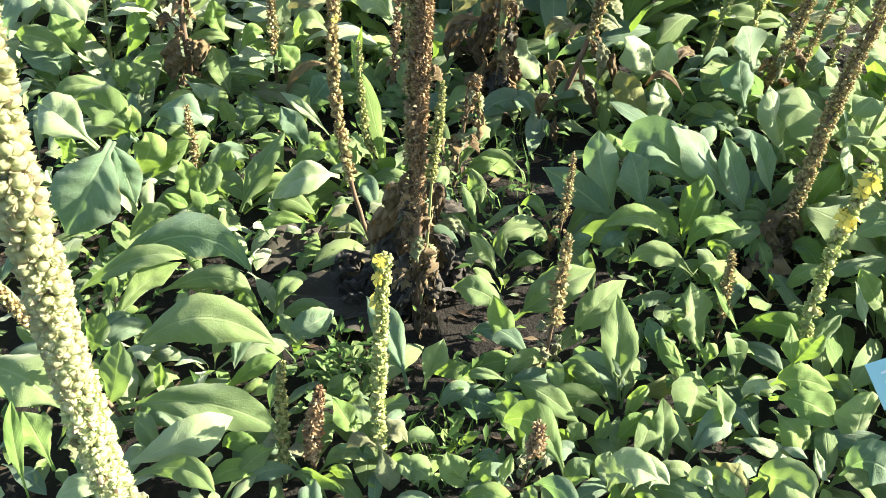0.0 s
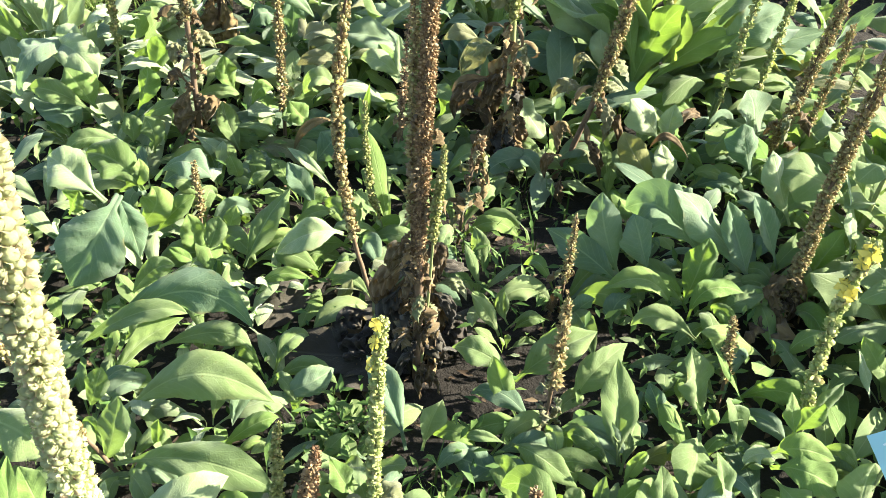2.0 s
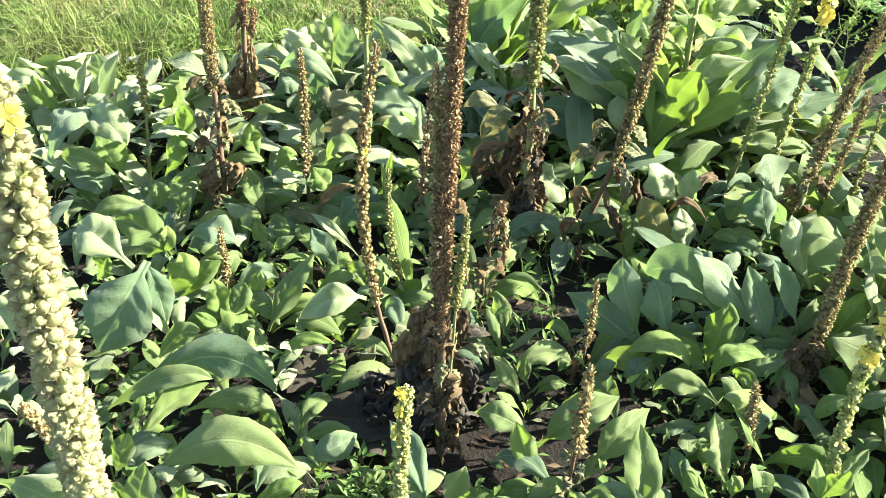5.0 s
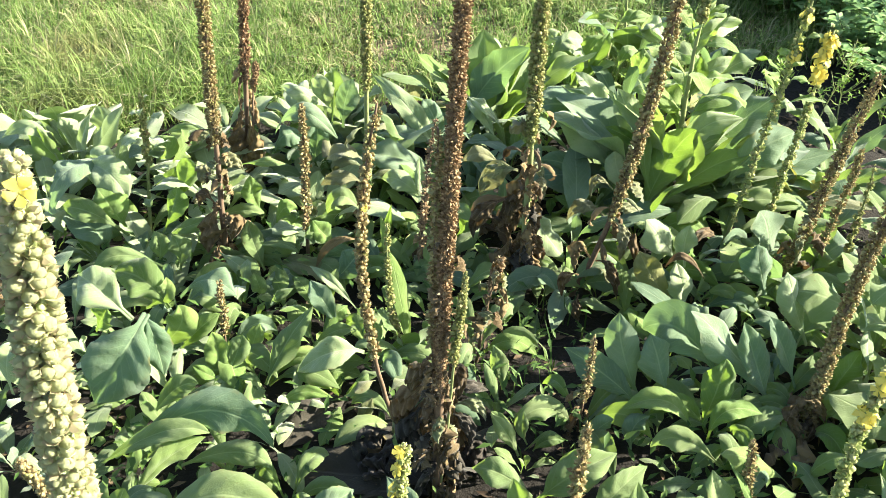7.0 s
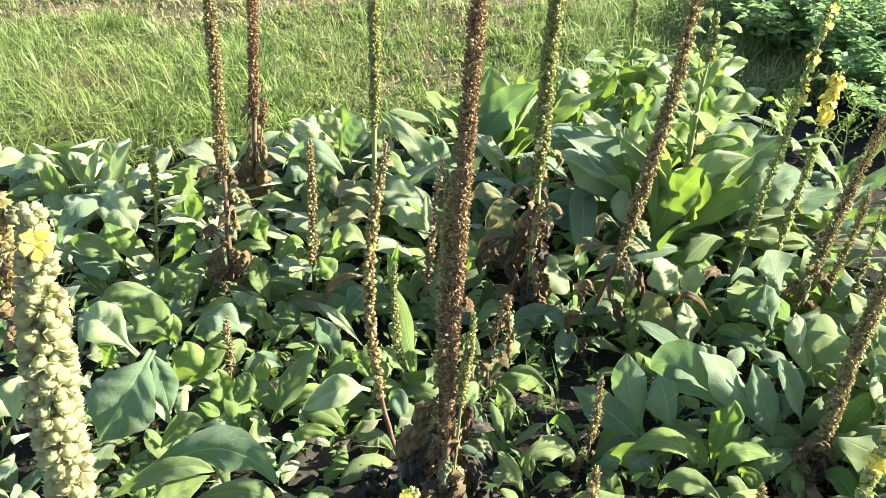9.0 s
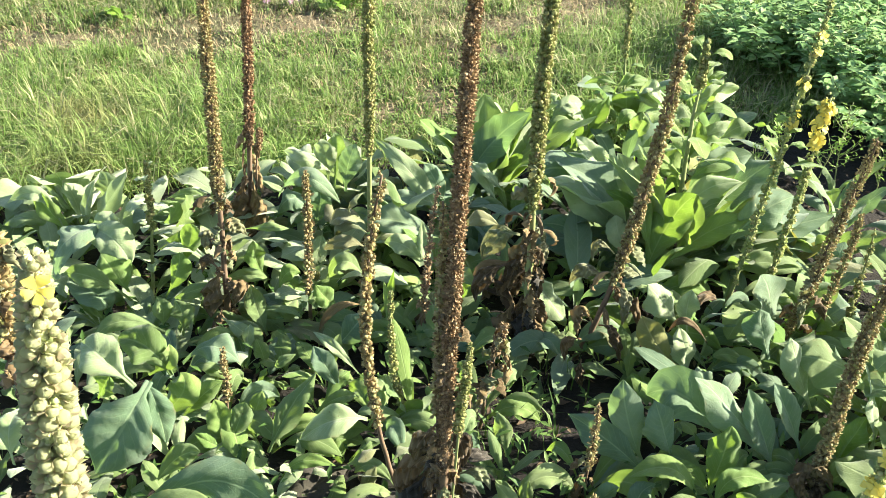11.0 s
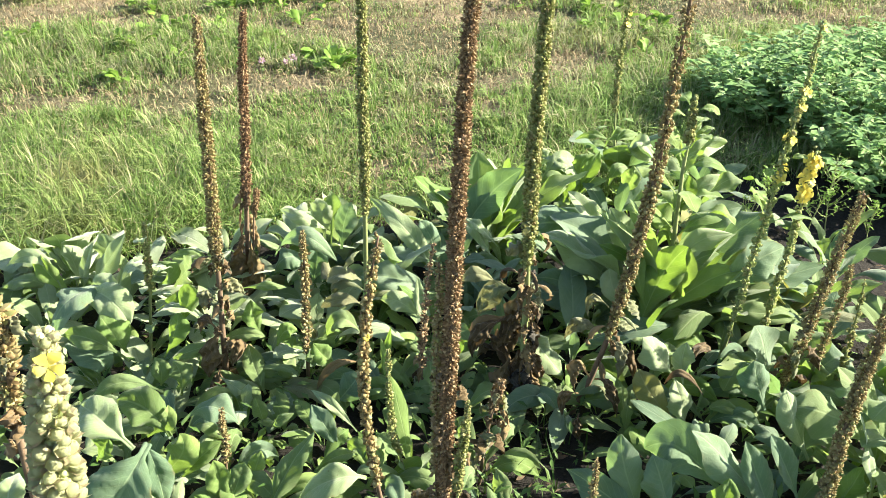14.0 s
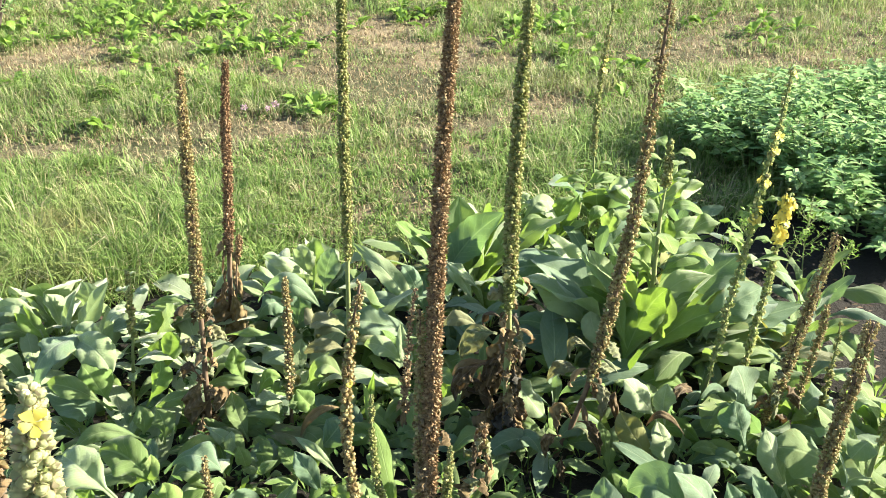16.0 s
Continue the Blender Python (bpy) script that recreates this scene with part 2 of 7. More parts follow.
def ground_material():
    m, n, l = material("soil and turf")
    tc = n.new("ShaderNodeTexCoord")
    sep = n.new("ShaderNodeSeparateXYZ")
    l.new(tc.outputs["Object"], sep.inputs[0])
    co = tc.outputs["Object"]
    f1, f2, f3 = noise_tex(n, l, co, 55, 6, 0.65), noise_tex(n, l, co, 7, 5, 0.6), noise_tex(n, l, co, 1.1, 4, 0.6)
    soil = ramp(n, [(0.25, (0.008, 0.006, 0.005)), (0.55, (0.015, 0.013, 0.011)), (0.8, (0.032, 0.027, 0.023))])
    l.new(calc(n, l, "ADD", calc(n, l, "MULTIPLY", f1, 0.55), calc(n, l, "MULTIPLY", f2, 0.45)), soil.inputs[0])
    turf = ramp(n, [(0.25, (0.034, 0.055, 0.016)), (0.40, (0.055, 0.062, 0.025)), (0.50, (0.100, 0.088, 0.048)), (0.60, (0.220, 0.170, 0.108)), (0.8, (0.310, 0.245, 0.165))])
    l.new(calc(n, l, "ADD", calc(n, l, "MULTIPLY", f1, 0.35), calc(n, l, "MULTIPLY", f3, 0.65)), turf.inputs[0])
    # the lawn lies beyond the bed's far edge, which runs obliquely
    edge = calc(n, l, "SUBTRACT", sep.outputs["Y"], calc(n, l, "MULTIPLY_ADD", sep.outputs["X"], 0.27, 3.22))
    edge = calc(n, l, "ADD", edge, calc(n, l, "MULTIPLY_ADD", f2, 0.3, -0.15))
    wide = calc(n, l, "SUBTRACT", calc(n, l, "ABSOLUTE", calc(n, l, "SUBTRACT", sep.outputs["X"], 0.7)), 3.4)
    near_side = calc(n, l, "SUBTRACT", -0.6, sep.outputs["Y"])
    edge = calc(n, l, "MAXIMUM", edge, calc(n, l, "ADD", calc(n, l, "SMOOTH_MAX", wide, near_side, 1.2), calc(n, l, "MULTIPLY_ADD", f3, 1.6, -0.8)))
    col = mix(n, l, smooth(n, l, edge, -0.08, 0.08), soil.outputs[0], turf.outputs[0])
    h = calc(n, l, "ADD", f1, calc(n, l, "MULTIPLY", f2, 0.8))
    return finish(m, n, l, col, h, 0.9, 0.012, 0.95)


GROUND = ground_material()


# ---- building blocks ----
def mesh_object(name, verts, faces, mat, parent=None, label="", uvs=None, shade=True):
    me = bpy.data.meshes.new(name)
    me.from_pydata([tuple(v) for v in verts], [], [tuple(f) for f in faces])
    if uvs is not None:
        lay = me.uv_layers.new(name="UVMap")
        idx = np.empty(len(me.loops), dtype=np.int32)
        me.loops.foreach_get("vertex_index", idx)
        lay.data.foreach_set("uv", np.asarray(uvs, dtype=np.float32)[idx].ravel())
    if shade:
        me.polygons.foreach_set("use_smooth", np.ones(len(me.polygons), dtype=bool))
    me.materials.append(mat)
    ob = new(name, me)
    if parent is not None:
        ob.parent = parent
    if label:
        ob["label"] = label
    return ob


def big_mesh(name, verts, corners, sizes, mat):
    """A mesh from numpy arrays: vertices, corner indices and face sizes."""
    me = bpy.data.meshes.new(name)
    me.vertices.add(len(verts))
    me.vertices.foreach_set("co", np.asarray(verts, dtype=np.float32).ravel())
    me.loops.add(len(corners))
    me.loops.foreach_set("vertex_index", np.asarray(corners, dtype=np.int32))
    me.polygons.add(len(sizes))
    me.polygons.foreach_set("loop_start", np.concatenate(([0], np.cumsum(sizes)[:-1])).astype(np.int32))
    me.polygons.foreach_set("use_smooth", np.ones(len(sizes), dtype=bool))
    me.update(calc_edges=True)
    me.validate()
    me.materials.append(mat)
    return me


def bezier(p0, p1, p2, s):
    s = np.asarray(s)[:, None]
    return (1 - s) ** 2 * p0 + 2 * s * (1 - s) * p1 + s * s * p2


def unit(v):
    return v / np.maximum(np.linalg.norm(v, axis=-1, keepdims=True), 1e-9)


def blade(reach, tip, arch, width, roll=0.0, seed=0, base=0.02, out=0.012, crumple=0.0, fold=None, ns=15, nu=8, petiole=0.13, ripple=None, spine=None):
    """A leaf that leaves the stem at height base along +x, rises by arch over its chord and ends at (reach, 0, tip)."""
    rg = np.random.RandomState(seed)
    s = np.linspace(0, 1, ns)
    p0 = np.array([out, 0, base])
    p2 = np.array([reach, 0, tip])
    lean = 0.48 if reach > abs(tip - base) else 0.34
    p1 = np.array([out + (reach - out) * lean, 0, (base + tip) / 2 + 2 * arch])
    c = bezier(p0, p1, p2, s)
    if spine is not None:
        c = spine
    c[:, 1] += rg.uniform(-0.16, 0.16) * abs(reach) * s ** 2
    c[:, 2] += abs(reach) * 0.022 * np.sin(s * rg.uniform(6, 11) + rg.uniform(0, 6)) * s
    t = unit(np.gradient(c, axis=0))
    side = unit(np.cross(np.tile([0, 0, 1.0], (ns, 1)), t + 1e-6))
    side[np.abs(t[:, 2]) > 0.985] = [0, 1.0 if reach >= 0 else -1.0, 0]
    nor = np.cross(t, side)
    twist = np.radians(roll) * np.clip(s * 1.6, 0, 1) + rg.uniform(-0.25, 0.25) * s
    if crumple:
        ripple = crumple if ripple is None else ripple
        twist = twist + ripple * np.sin(s * rg.uniform(2, 5) + rg.uniform(0, 6))
    ca, sa = np.cos(twist)[:, None], np.sin(twist)[:, None]
    side, nor = side * ca + nor * sa, nor * ca - side * sa
    x = np.clip((s - petiole) / (1 - petiole), 0, 1)
    form = np.sin(np.pi * x ** rg.uniform(1.15, 1.5)) ** 0.78
    half = width / 2 * np.maximum(form, 0.09 * (1 - s ** 4) + 0.004)
    half *= 1 + 0.035 * np.sin(s * 23 + rg.uniform(0, 6)) * (s > 0.2)
    u = np.linspace(-1, 1, nu + 1)
    fold = rg.uniform(-0.25, 0.5) if fold is None else fold
    back = rg.uniform(0.0, 0.30)
    k1, k2, k3 = rg.uniform(9, 17), rg.uniform(9, 17), rg.uniform(0, 6.3, 4)
    S, U = np.meshgrid(s, u, indexing="ij")
    h = fold * np.abs(U) - back * U ** 2 * np.sign(fold + 0.1)
    wave = np.where(U < 0, np.sin(S * k1 + k3[0]), np.sin(S * k2 + k3[1])) * np.abs(U) ** 2
    h = h + rg.uniform(0.10, 0.32) * wave + 0.045 * np.sin(S * 31 + k3[2] + 3 * np.abs(U)) * (1 - np.abs(U)) * (np.abs(U) > 0.08)
    lat = U.copy()
    if crumple:
        ang = crumple * 1.5 * U * (0.4 + S)
        lat = np.sin(ang) / np.maximum(crumple * 1.5 * (0.4 + S), 1e-3)
        h = h - (1 - np.cos(ang)) / np.maximum(crumple * 1.5 * (0.4 + S), 1e-3) * 0.9
        h = h + ripple * 0.34 * np.sin(S * 17 + 4 * U + k3[3]) + ripple * 0.26 * np.sin(S * 29 - 7 * U + k3[0])
    v = c[:, None, :] + side[:, None, :] * (lat * half[:, None])[..., None] + nor[:, None, :] * (h * half[:, None])[..., None]
    uv = np.stack([U * 0.5 + 0.5, S], -1).reshape(-1, 2)
    w = nu + 1
    faces = [(i * w + j, (i + 1) * w + j, (i + 1) * w + j + 1, i * w + j + 1) for i in range(ns - 1) for j in range(nu)]
    return v.reshape(-1, 3), faces, uv


COUNT = [0]


def plant(x, y, label, name="mullein_plant", group="mulleins in the bed", category="mullein"):
    p = new(name)
    p.location = (x, y, ground_height(x, y))
    p.empty_display_size = 0.1
    return tagged(p, label, category, group)


def leaf(p, az, reach, tip, arch, width, roll=0.0, mat=None, base=0.02, at=(0, 0), crumple=0.0, fold=None, ns=20, nu=10, ripple=None):
    """One leaf of plant p: bearing in degrees, then its form."""
    COUNT[0] += 1
    v, f, uv = blade(reach, tip, arch, width, roll, COUNT[0] * 7 + 3, base, 0.012, crumple, fold, ns, nu, 0.13, ripple)
    ob = mesh_object("leaf", v, f, mat or LEAF, p, "", uv)
    ob.location, ob.rotation_euler = (at[0], at[1], 0), (0, 0, radians(az))
    return ob


def frond(p, root, mid, tip, width, roll=0.0, mat=None, shrivel=0.0, ns=26, nu=12):
    """One mullein leaf of plant p along a midrib through three places: felted blade, winged stalk, wavy scalloped margin, rolled down at the sides."""
    COUNT[0] += 1
    rg = np.random.RandomState(COUNT[0] * 7 + 3)
    a, m, b = (np.array(q) for q in (root, mid, tip))
    s = np.linspace(0, 1, ns)
    c = bezier(a, 2 * m - (a + b) / 2, b, s)
    size = np.linalg.norm(np.diff(c, axis=0), axis=1).sum()
    t = unit(np.gradient(c, axis=0))
    open_way = np.array([0.05, -0.66, 0.75])
    nor = unit(open_way - t * (t @ open_way)[:, None])
    side = np.cross(nor, t)
    twist = radians(roll) + rg.uniform(-0.30, 0.30) + rg.uniform(-0.35, 0.35) * s
    ca, sa = np.cos(twist)[:, None], np.sin(twist)[:, None]
    side, nor = side * ca + nor * sa, nor * ca - side * sa
    stalk_part = rg.uniform(0.04, 0.14)
    x = np.clip((s - stalk_part) / (1 - stalk_part), 0, 1)
    form = np.sin(np.pi * x ** rg.uniform(0.95, 1.3)) ** rg.uniform(0.85, 1.1)
    half = width / 2 * np.maximum(form, 0.12 * (1 - s ** 4) + 0.004)
    u = np.linspace(-1, 1, nu + 1)
    S, U = np.meshgrid(s, u, indexing="ij")
    k1, k2, k3 = rg.uniform(8, 15), rg.uniform(8, 15), rg.uniform(0, 6.3, 6)
    crimp = np.where(U < 0, np.sin(S * 46 + k3[4]), np.sin(S * 51 + k3[5]))
    lat = U * (1 + 0.03 * crimp * np.abs(U) ** 6)
    trough, roll_down = rg.uniform(0.05, 0.62), rg.uniform(0.15, 0.62)
    h = trough * np.abs(U) - roll_down * U ** 2 * np.abs(U)
    wave = np.where(U < 0, np.sin(S * k1 + k3[0]), np.sin(S * k2 + k3[1])) * np.abs(U) ** 2
    h = h + rg.uniform(0.14, 0.38) * wave * np.minimum(1, S * 3)
    h = h + 0.05 * np.sin(S * 37 - 6 * np.abs(U) + k3[2]) * (np.abs(U) > 0.1) * (1 - 0.4 * np.abs(U))
    h = h + 0.05 * np.sin(S * 9 + 5 * U + k3[3])
    if shrivel:
        bend = shrivel * 1.7 * (0.5 + 0.5 * S)
        lat = np.sin(bend * U) / bend
        h = h * 0.5 - (1 - np.cos(bend * U)) / bend
        h = h + shrivel * (0.26 * np.sin(S * 19 + 5 * U + k3[3]) + 0.20 * np.sin(S * 33 - 8 * U + k3[0]) + 0.12 * np.sin(S * 9 + 13 * U + k3[1]))
    v = c[:, None, :] + side[:, None, :] * (lat * half[:, None])[..., None] + nor[:, None, :] * (h * half[:, None])[..., None]
    v[..., 2] = np.maximum(v[..., 2], 0.006)
    uv = np.stack([U * 0.5 + 0.5, S], -1).reshape(-1, 2)
    w = nu + 1
    faces = [(i * w + j, (i + 1) * w + j, (i + 1) * w + j + 1, i * w + j + 1) for i in range(ns - 1) for j in range(nu)]
    return mesh_object("leaf", v.reshape(-1, 3), faces, mat or LEAF, p, "", uv)


def tube(path, radii, sides=7):
    path = np.asarray(path)
    t = unit(np.gradient(path, axis=0))
    ref = np.tile([0.0, 1.0, 0.0], (len(path), 1))
    a = unit(np.cross(t, ref))
    b = np.cross(t, a)
    th = np.linspace(0, 2 * np.pi, sides, endpoint=False)
    v = path[:, None] + (a[:, None] * np.cos(th)[None, :, None] + b[:, None] * np.sin(th)[None, :, None]) * np.asarray(radii)[:, None, None]
    f = [(i * sides + j, i * sides + (j + 1) % sides, (i + 1) * sides + (j + 1) % sides, (i + 1) * sides + j) for i in range(len(path) - 1) for j in range(sides)]
    n = len(path) * sides
    f.append(tuple(range(n - sides, n)))
    return v.reshape(-1, 3), f


def capsule(kind, rg, lobes=5):
    """One seed capsule in its calyx, pointing along +z, about one long."""
    seg = 8
    prof = {"round": [(0.0, 0.05), (0.2, 0.34), (0.5, 0.44), (0.8, 0.33), (1.0, 0.10)],
            "woolly": [(0.0, 0.12), (0.2, 0.36), (0.5, 0.46), (0.8, 0.36), (1.0, 0.16)],
            "dry": [(0.0, 0.05), (0.2, 0.26), (0.5, 0.36), (0.8, 0.22), (1.0, 0.10)]}[kind]
    v, f = [], []
    for z, r in prof:
        for j in range(seg):
            a = 2 * math.pi * j / seg
            v.append((r * math.cos(a), r * math.sin(a), z))
    for i in range(len(prof) - 1):
        for j in range(seg):
            k = (j + 1) % seg
            f.append((i * seg + j, i * seg + k, (i + 1) * seg + k, (i + 1) * seg + j))
    f.append(tuple((len(prof) - 1) * seg + j for j in range(seg)))
    for q in range(lobes):
        a = 2 * math.pi * (q + rg.uniform(-0.2, 0.2)) / lobes
        spread = rg.uniform(0.55, 1.05) if kind == "round" else rg.uniform(0.54, 0.78) if kind == "woolly" else rg.uniform(0.4, 1.3)
        top = rg.uniform(0.6, 1.15) if kind == "round" else rg.uniform(0.78, 1.2) if kind == "woolly" else rg.uniform(0.4, 1.4)
        da = 0.28 if kind == "dry" else 0.5
        n = len(v)
        v += [(0.3 * math.cos(a - da), 0.3 * math.sin(a - da), 0.1), (0.3 * math.cos(a + da), 0.3 * math.sin(a + da), 0.1),
              (spread * 0.8 * math.cos(a + da), spread * 0.8 * math.sin(a + da), top * 0.6), (spread * 0.8 * math.cos(a - da), spread * 0.8 * math.sin(a - da), top * 0.6),
              (spread * 0.75 * math.cos(a), spread * 0.75 * math.sin(a), top)]
        f += [(n, n + 1, n + 2, n + 3), (n + 3, n + 2, n + 4)]
    v = np.array(v)
    if kind == "woolly":
        v = v + rg.normal(0, 0.035, v.shape)
    return v, f


def stalk(p, mid, top, r, stem_mat, spike=None, start=0.3, girth=0.02, kind="dry", size=0.011, rows=0.008, ring=7, taper=0.55, gaps=0.1, seed=1, flowers=0, bloom_from=0.45, bloom_size=0.0115, thick=1.0, label="", end=1.0):
    """The upright stem of plant p, bent through mid to top, with its spike of capsules from the fraction start upwards."""
    rg = np.random.RandomState(seed * 31 + 5)
    mid, top = np.array(mid), np.array(top)
    p0 = np.array([0, 0, -0.03])
    p1 = 2 * mid - (p0 + top) / 2
    s = np.linspace(0, 1, 26)
    path = bezier(p0, p1, top, s)
    path[1:, :2] += np.cumsum(rg.normal(0, 0.0009, (25, 2)), axis=0)
    v, f = tube(path, r * (1 - 0.6 * s))
    mesh_object("stem", v, f, stem_mat, p)
    if spike is None:
        return path
    length = np.linalg.norm(np.diff(path, axis=0), axis=1).sum() * (end - start)
    shapes = [capsule(kind, rg) for _ in range(7)]
    n_rows = max(4, int(length / rows))
    V, C, Z, off = [], [], [], 0
    for i in range(n_rows):
        fr = (i + rg.uniform(0, 0.7)) / n_rows
        q = start + (end - start) * fr
        at = np.array([np.interp(q, s, path[:, k]) for k in range(3)])
        ahead = unit(np.array([np.interp(min(q + 0.03, 1), s, path[:, k]) for k in range(3)]) - np.array([np.interp(q - 0.03, s, path[:, k]) for k in range(3)]))
        a1 = unit(np.cross(ahead, [0.3, 1.0, 0.1]))
        a2 = np.cross(ahead, a1)
        g = girth * (1 - taper * fr ** 2.2) * min(1.0, 0.55 + 4 * fr)
        sz = size * (1 - 0.5 * fr ** 3)
        lump = 0.5 + 0.5 * math.sin(i * 0.9 + seed)
        for j in range(ring):
            if rg.rand() < gaps + 0.12 * lump:
                continue
            a = 2 * math.pi * (j + 0.37 * i) / ring + rg.uniform(-0.8, 0.8)
            way = a1 * math.cos(a) + a2 * math.sin(a)
            axis = unit(way + ahead * rg.uniform(-0.1, 1.0) + rg.normal(0, 0.28, 3))
            b1 = unit(np.cross(axis, ahead + 0.01))
            b2 = np.cross(axis, b1)
            k = sz * rg.uniform(0.6, 1.35)
            sv, sf = shapes[rg.randint(7)]
            root = at + way * max(0.001, g * rg.uniform(0.82, 1.12) - k * 0.95) + ahead * rg.uniform(-1, 1) * rows
            V.append(root + (sv[:, :1] * b1 * thick + sv[:, 1:2] * b2 * thick + sv[:, 2:] * axis) * k)
            for face in sf:
                C.extend(x + off for x in face)
                Z.append(len(face))
            off += len(sv)
    if V:
        ob = new("seed_spike", big_mesh("seed_spike", np.concatenate(V), C, Z, spike))
        ob.parent = p
        if label:
            ob["label"] = label
    for k in range(flowers):
        fr = rg.uniform(bloom_from, 0.98)
        q = start + (1 - start) * fr
        at = np.array([np.interp(q, s, path[:, i]) for i in range(3)])
        bloom(p, at, rg.uniform(170, 400), girth * 0.9, bloom_size * rg.uniform(0.8, 1.25), rg.uniform(35, 75))
    return path


def bloom(p, at, az, out, size, tilt):
    """A yellow five-petalled flower at the stem's surface."""
    v, f = [(0, 0, -0.15)], []
    for q in range(5):
        n = len(v)
        a = 2 * math.pi * q / 5
        for r, w, z in ((0.35, 0.22, 0.0), (0.8, 0.46, 0.16), (1.05, 0.28, 0.12)):
            v += [(r * math.cos(a) + w * math.sin(a), r * math.sin(a) - w * math.cos(a), z), (r * math.cos(a) - w * math.sin(a), r * math.sin(a) + w * math.cos(a), z + 0.03)]
        f += [(0, n, n + 1), (n, n + 2, n + 3, n + 1), (n + 2, n + 4, n + 5, n + 3)]
    rg = np.random.RandomState(int(az * 13 + size * 1e5) % 9999)
    v = np.array(v) * rg.uniform(0.78, 1.12, (len(v), 1)) + rg.normal(0, 0.05, (len(v), 3))
    ob = mesh_object("flower", v * size, f, PETAL, p, "open yellow flower")
    d = Vector((math.cos(radians(az)), math.sin(radians(az)), 0))
    ob.location = Vector(at) + d * out
    ob.rotation_euler = (0, radians(tilt), radians(az))
    return ob


def wilt(p, path, lo, hi, n, size, seed, mats=None, droop=1.0, wide=0.45, crumple=0.9):
    """Withered leaves that hang from the stem between two fractions of its height."""
    rg = np.random.RandomState(seed)
    s = np.linspace(0, 1, len(path))
    for k in range(n):
        q = lo + (hi - lo) * (k + rg.uniform(0, 1)) / n
        at = [np.interp(q, s, path[:, i]) for i in range(3)]
        L = size * rg.uniform(0.65, 1.25) * (1.1 - 0.4 * k / n)
        r = L * rg.uniform(0.35, 0.7) / (0.5 + 0.5 * droop)
        drop = droop * L * rg.uniform(0.35, 0.95)
        mat = (mats or [LEAF_DRY])[rg.randint(len(mats or [1]))]
        leaf(p, rg.uniform(0, 360), r, max(0.012, at[2] - drop), L * rg.uniform(0.22, 0.4), L * wide * rg.uniform(0.7, 1.2), rg.uniform(-50, 50), mat, at[2], (at[0], at[1]), crumple * rg.uniform(0.6, 1.2), None, 17, 8)


def curl(length, start, turn, base, seed, ns=20):
    """The midrib of a shrivelled leaf: it leaves the stem at the elevation start and curls over by turn, in degrees."""
    rg = np.random.RandomState(seed)
    s = np.linspace(0, 1, ns)
    e = np.radians(start - turn * s ** rg.uniform(1.0, 1.9))
    step = length / (ns - 1)
    x = 0.006 + np.concatenate(([0], np.cumsum(np.cos(e[:-1]) * step)))
    z = base + np.concatenate(([0], np.cumsum(np.sin(e[:-1]) * step)))
    return np.column_stack([x, np.zeros(ns), np.maximum(z, 0.008)])


def hooks(p, path, lo, hi, n, size, seed, mats=None, wide=0.3):
    """Shrivelled leaves, rolled lengthwise, that arch out from the stem and curl over at the tip."""
    rg = np.random.RandomState(seed)
    s = np.linspace(0, 1, len(path))
    for k in range(n):
        q = lo + (hi - lo) * (k + rg.uniform(0, 1)) / n
        at = [np.interp(q, s, path[:, i]) for i in range(3)]
        L = size * rg.uniform(0.65, 1.2)
        mat = (mats or [LEAF_DRY])[rg.randint(len(mats or [1]))]
        COUNT[0] += 1
        line = curl(L, rg.uniform(10, 65), rg.uniform(120, 220), at[2], COUNT[0])
        v, f, uv = blade(L, at[2], 0, L * wide * rg.uniform(0.8, 1.25), rg.uniform(-25, 25), COUNT[0] * 7 + 3, at[2], 0.01, rg.uniform(0.7, 1.15), -rg.uniform(0.1, 0.4), 20, 8, 0.1, rg.uniform(0.12, 0.3), line)
        ob = mesh_object("leaf", v, f, mat, p, "shrivelled hanging leaf", uv)
        ob.location, ob.rotation_euler = (at[0], at[1], 0), (0, 0, radians(137.5 * k + rg.uniform(-30, 30)))


def stem_leaves(p, path, lo, hi, n, size, seed, mat=None, rise=0.35, wide=0.3):
    """Living leaves set along the stem, smaller upwards."""
    rg = np.random.RandomState(seed)
    s = np.linspace(0, 1, len(path))
    for k in range(n):
        q = lo + (hi - lo) * (k + rg.uniform(0, 0.8)) / n
        at = [np.interp(q, s, path[:, i]) for i in range(3)]
        L = size * rg.uniform(0.8, 1.15) * (1.15 - 0.65 * k / n)
        leaf(p, 137.5 * k + seed * 40 + rg.uniform(-20, 20), L * 0.85, at[2] + L * rise * rg.uniform(-0.3, 1.2), L * rg.uniform(0.1, 0.2), L * wide * rg.uniform(0.8, 1.2), rg.uniform(-25, 25), mat, at[2], (at[0], at[1]))


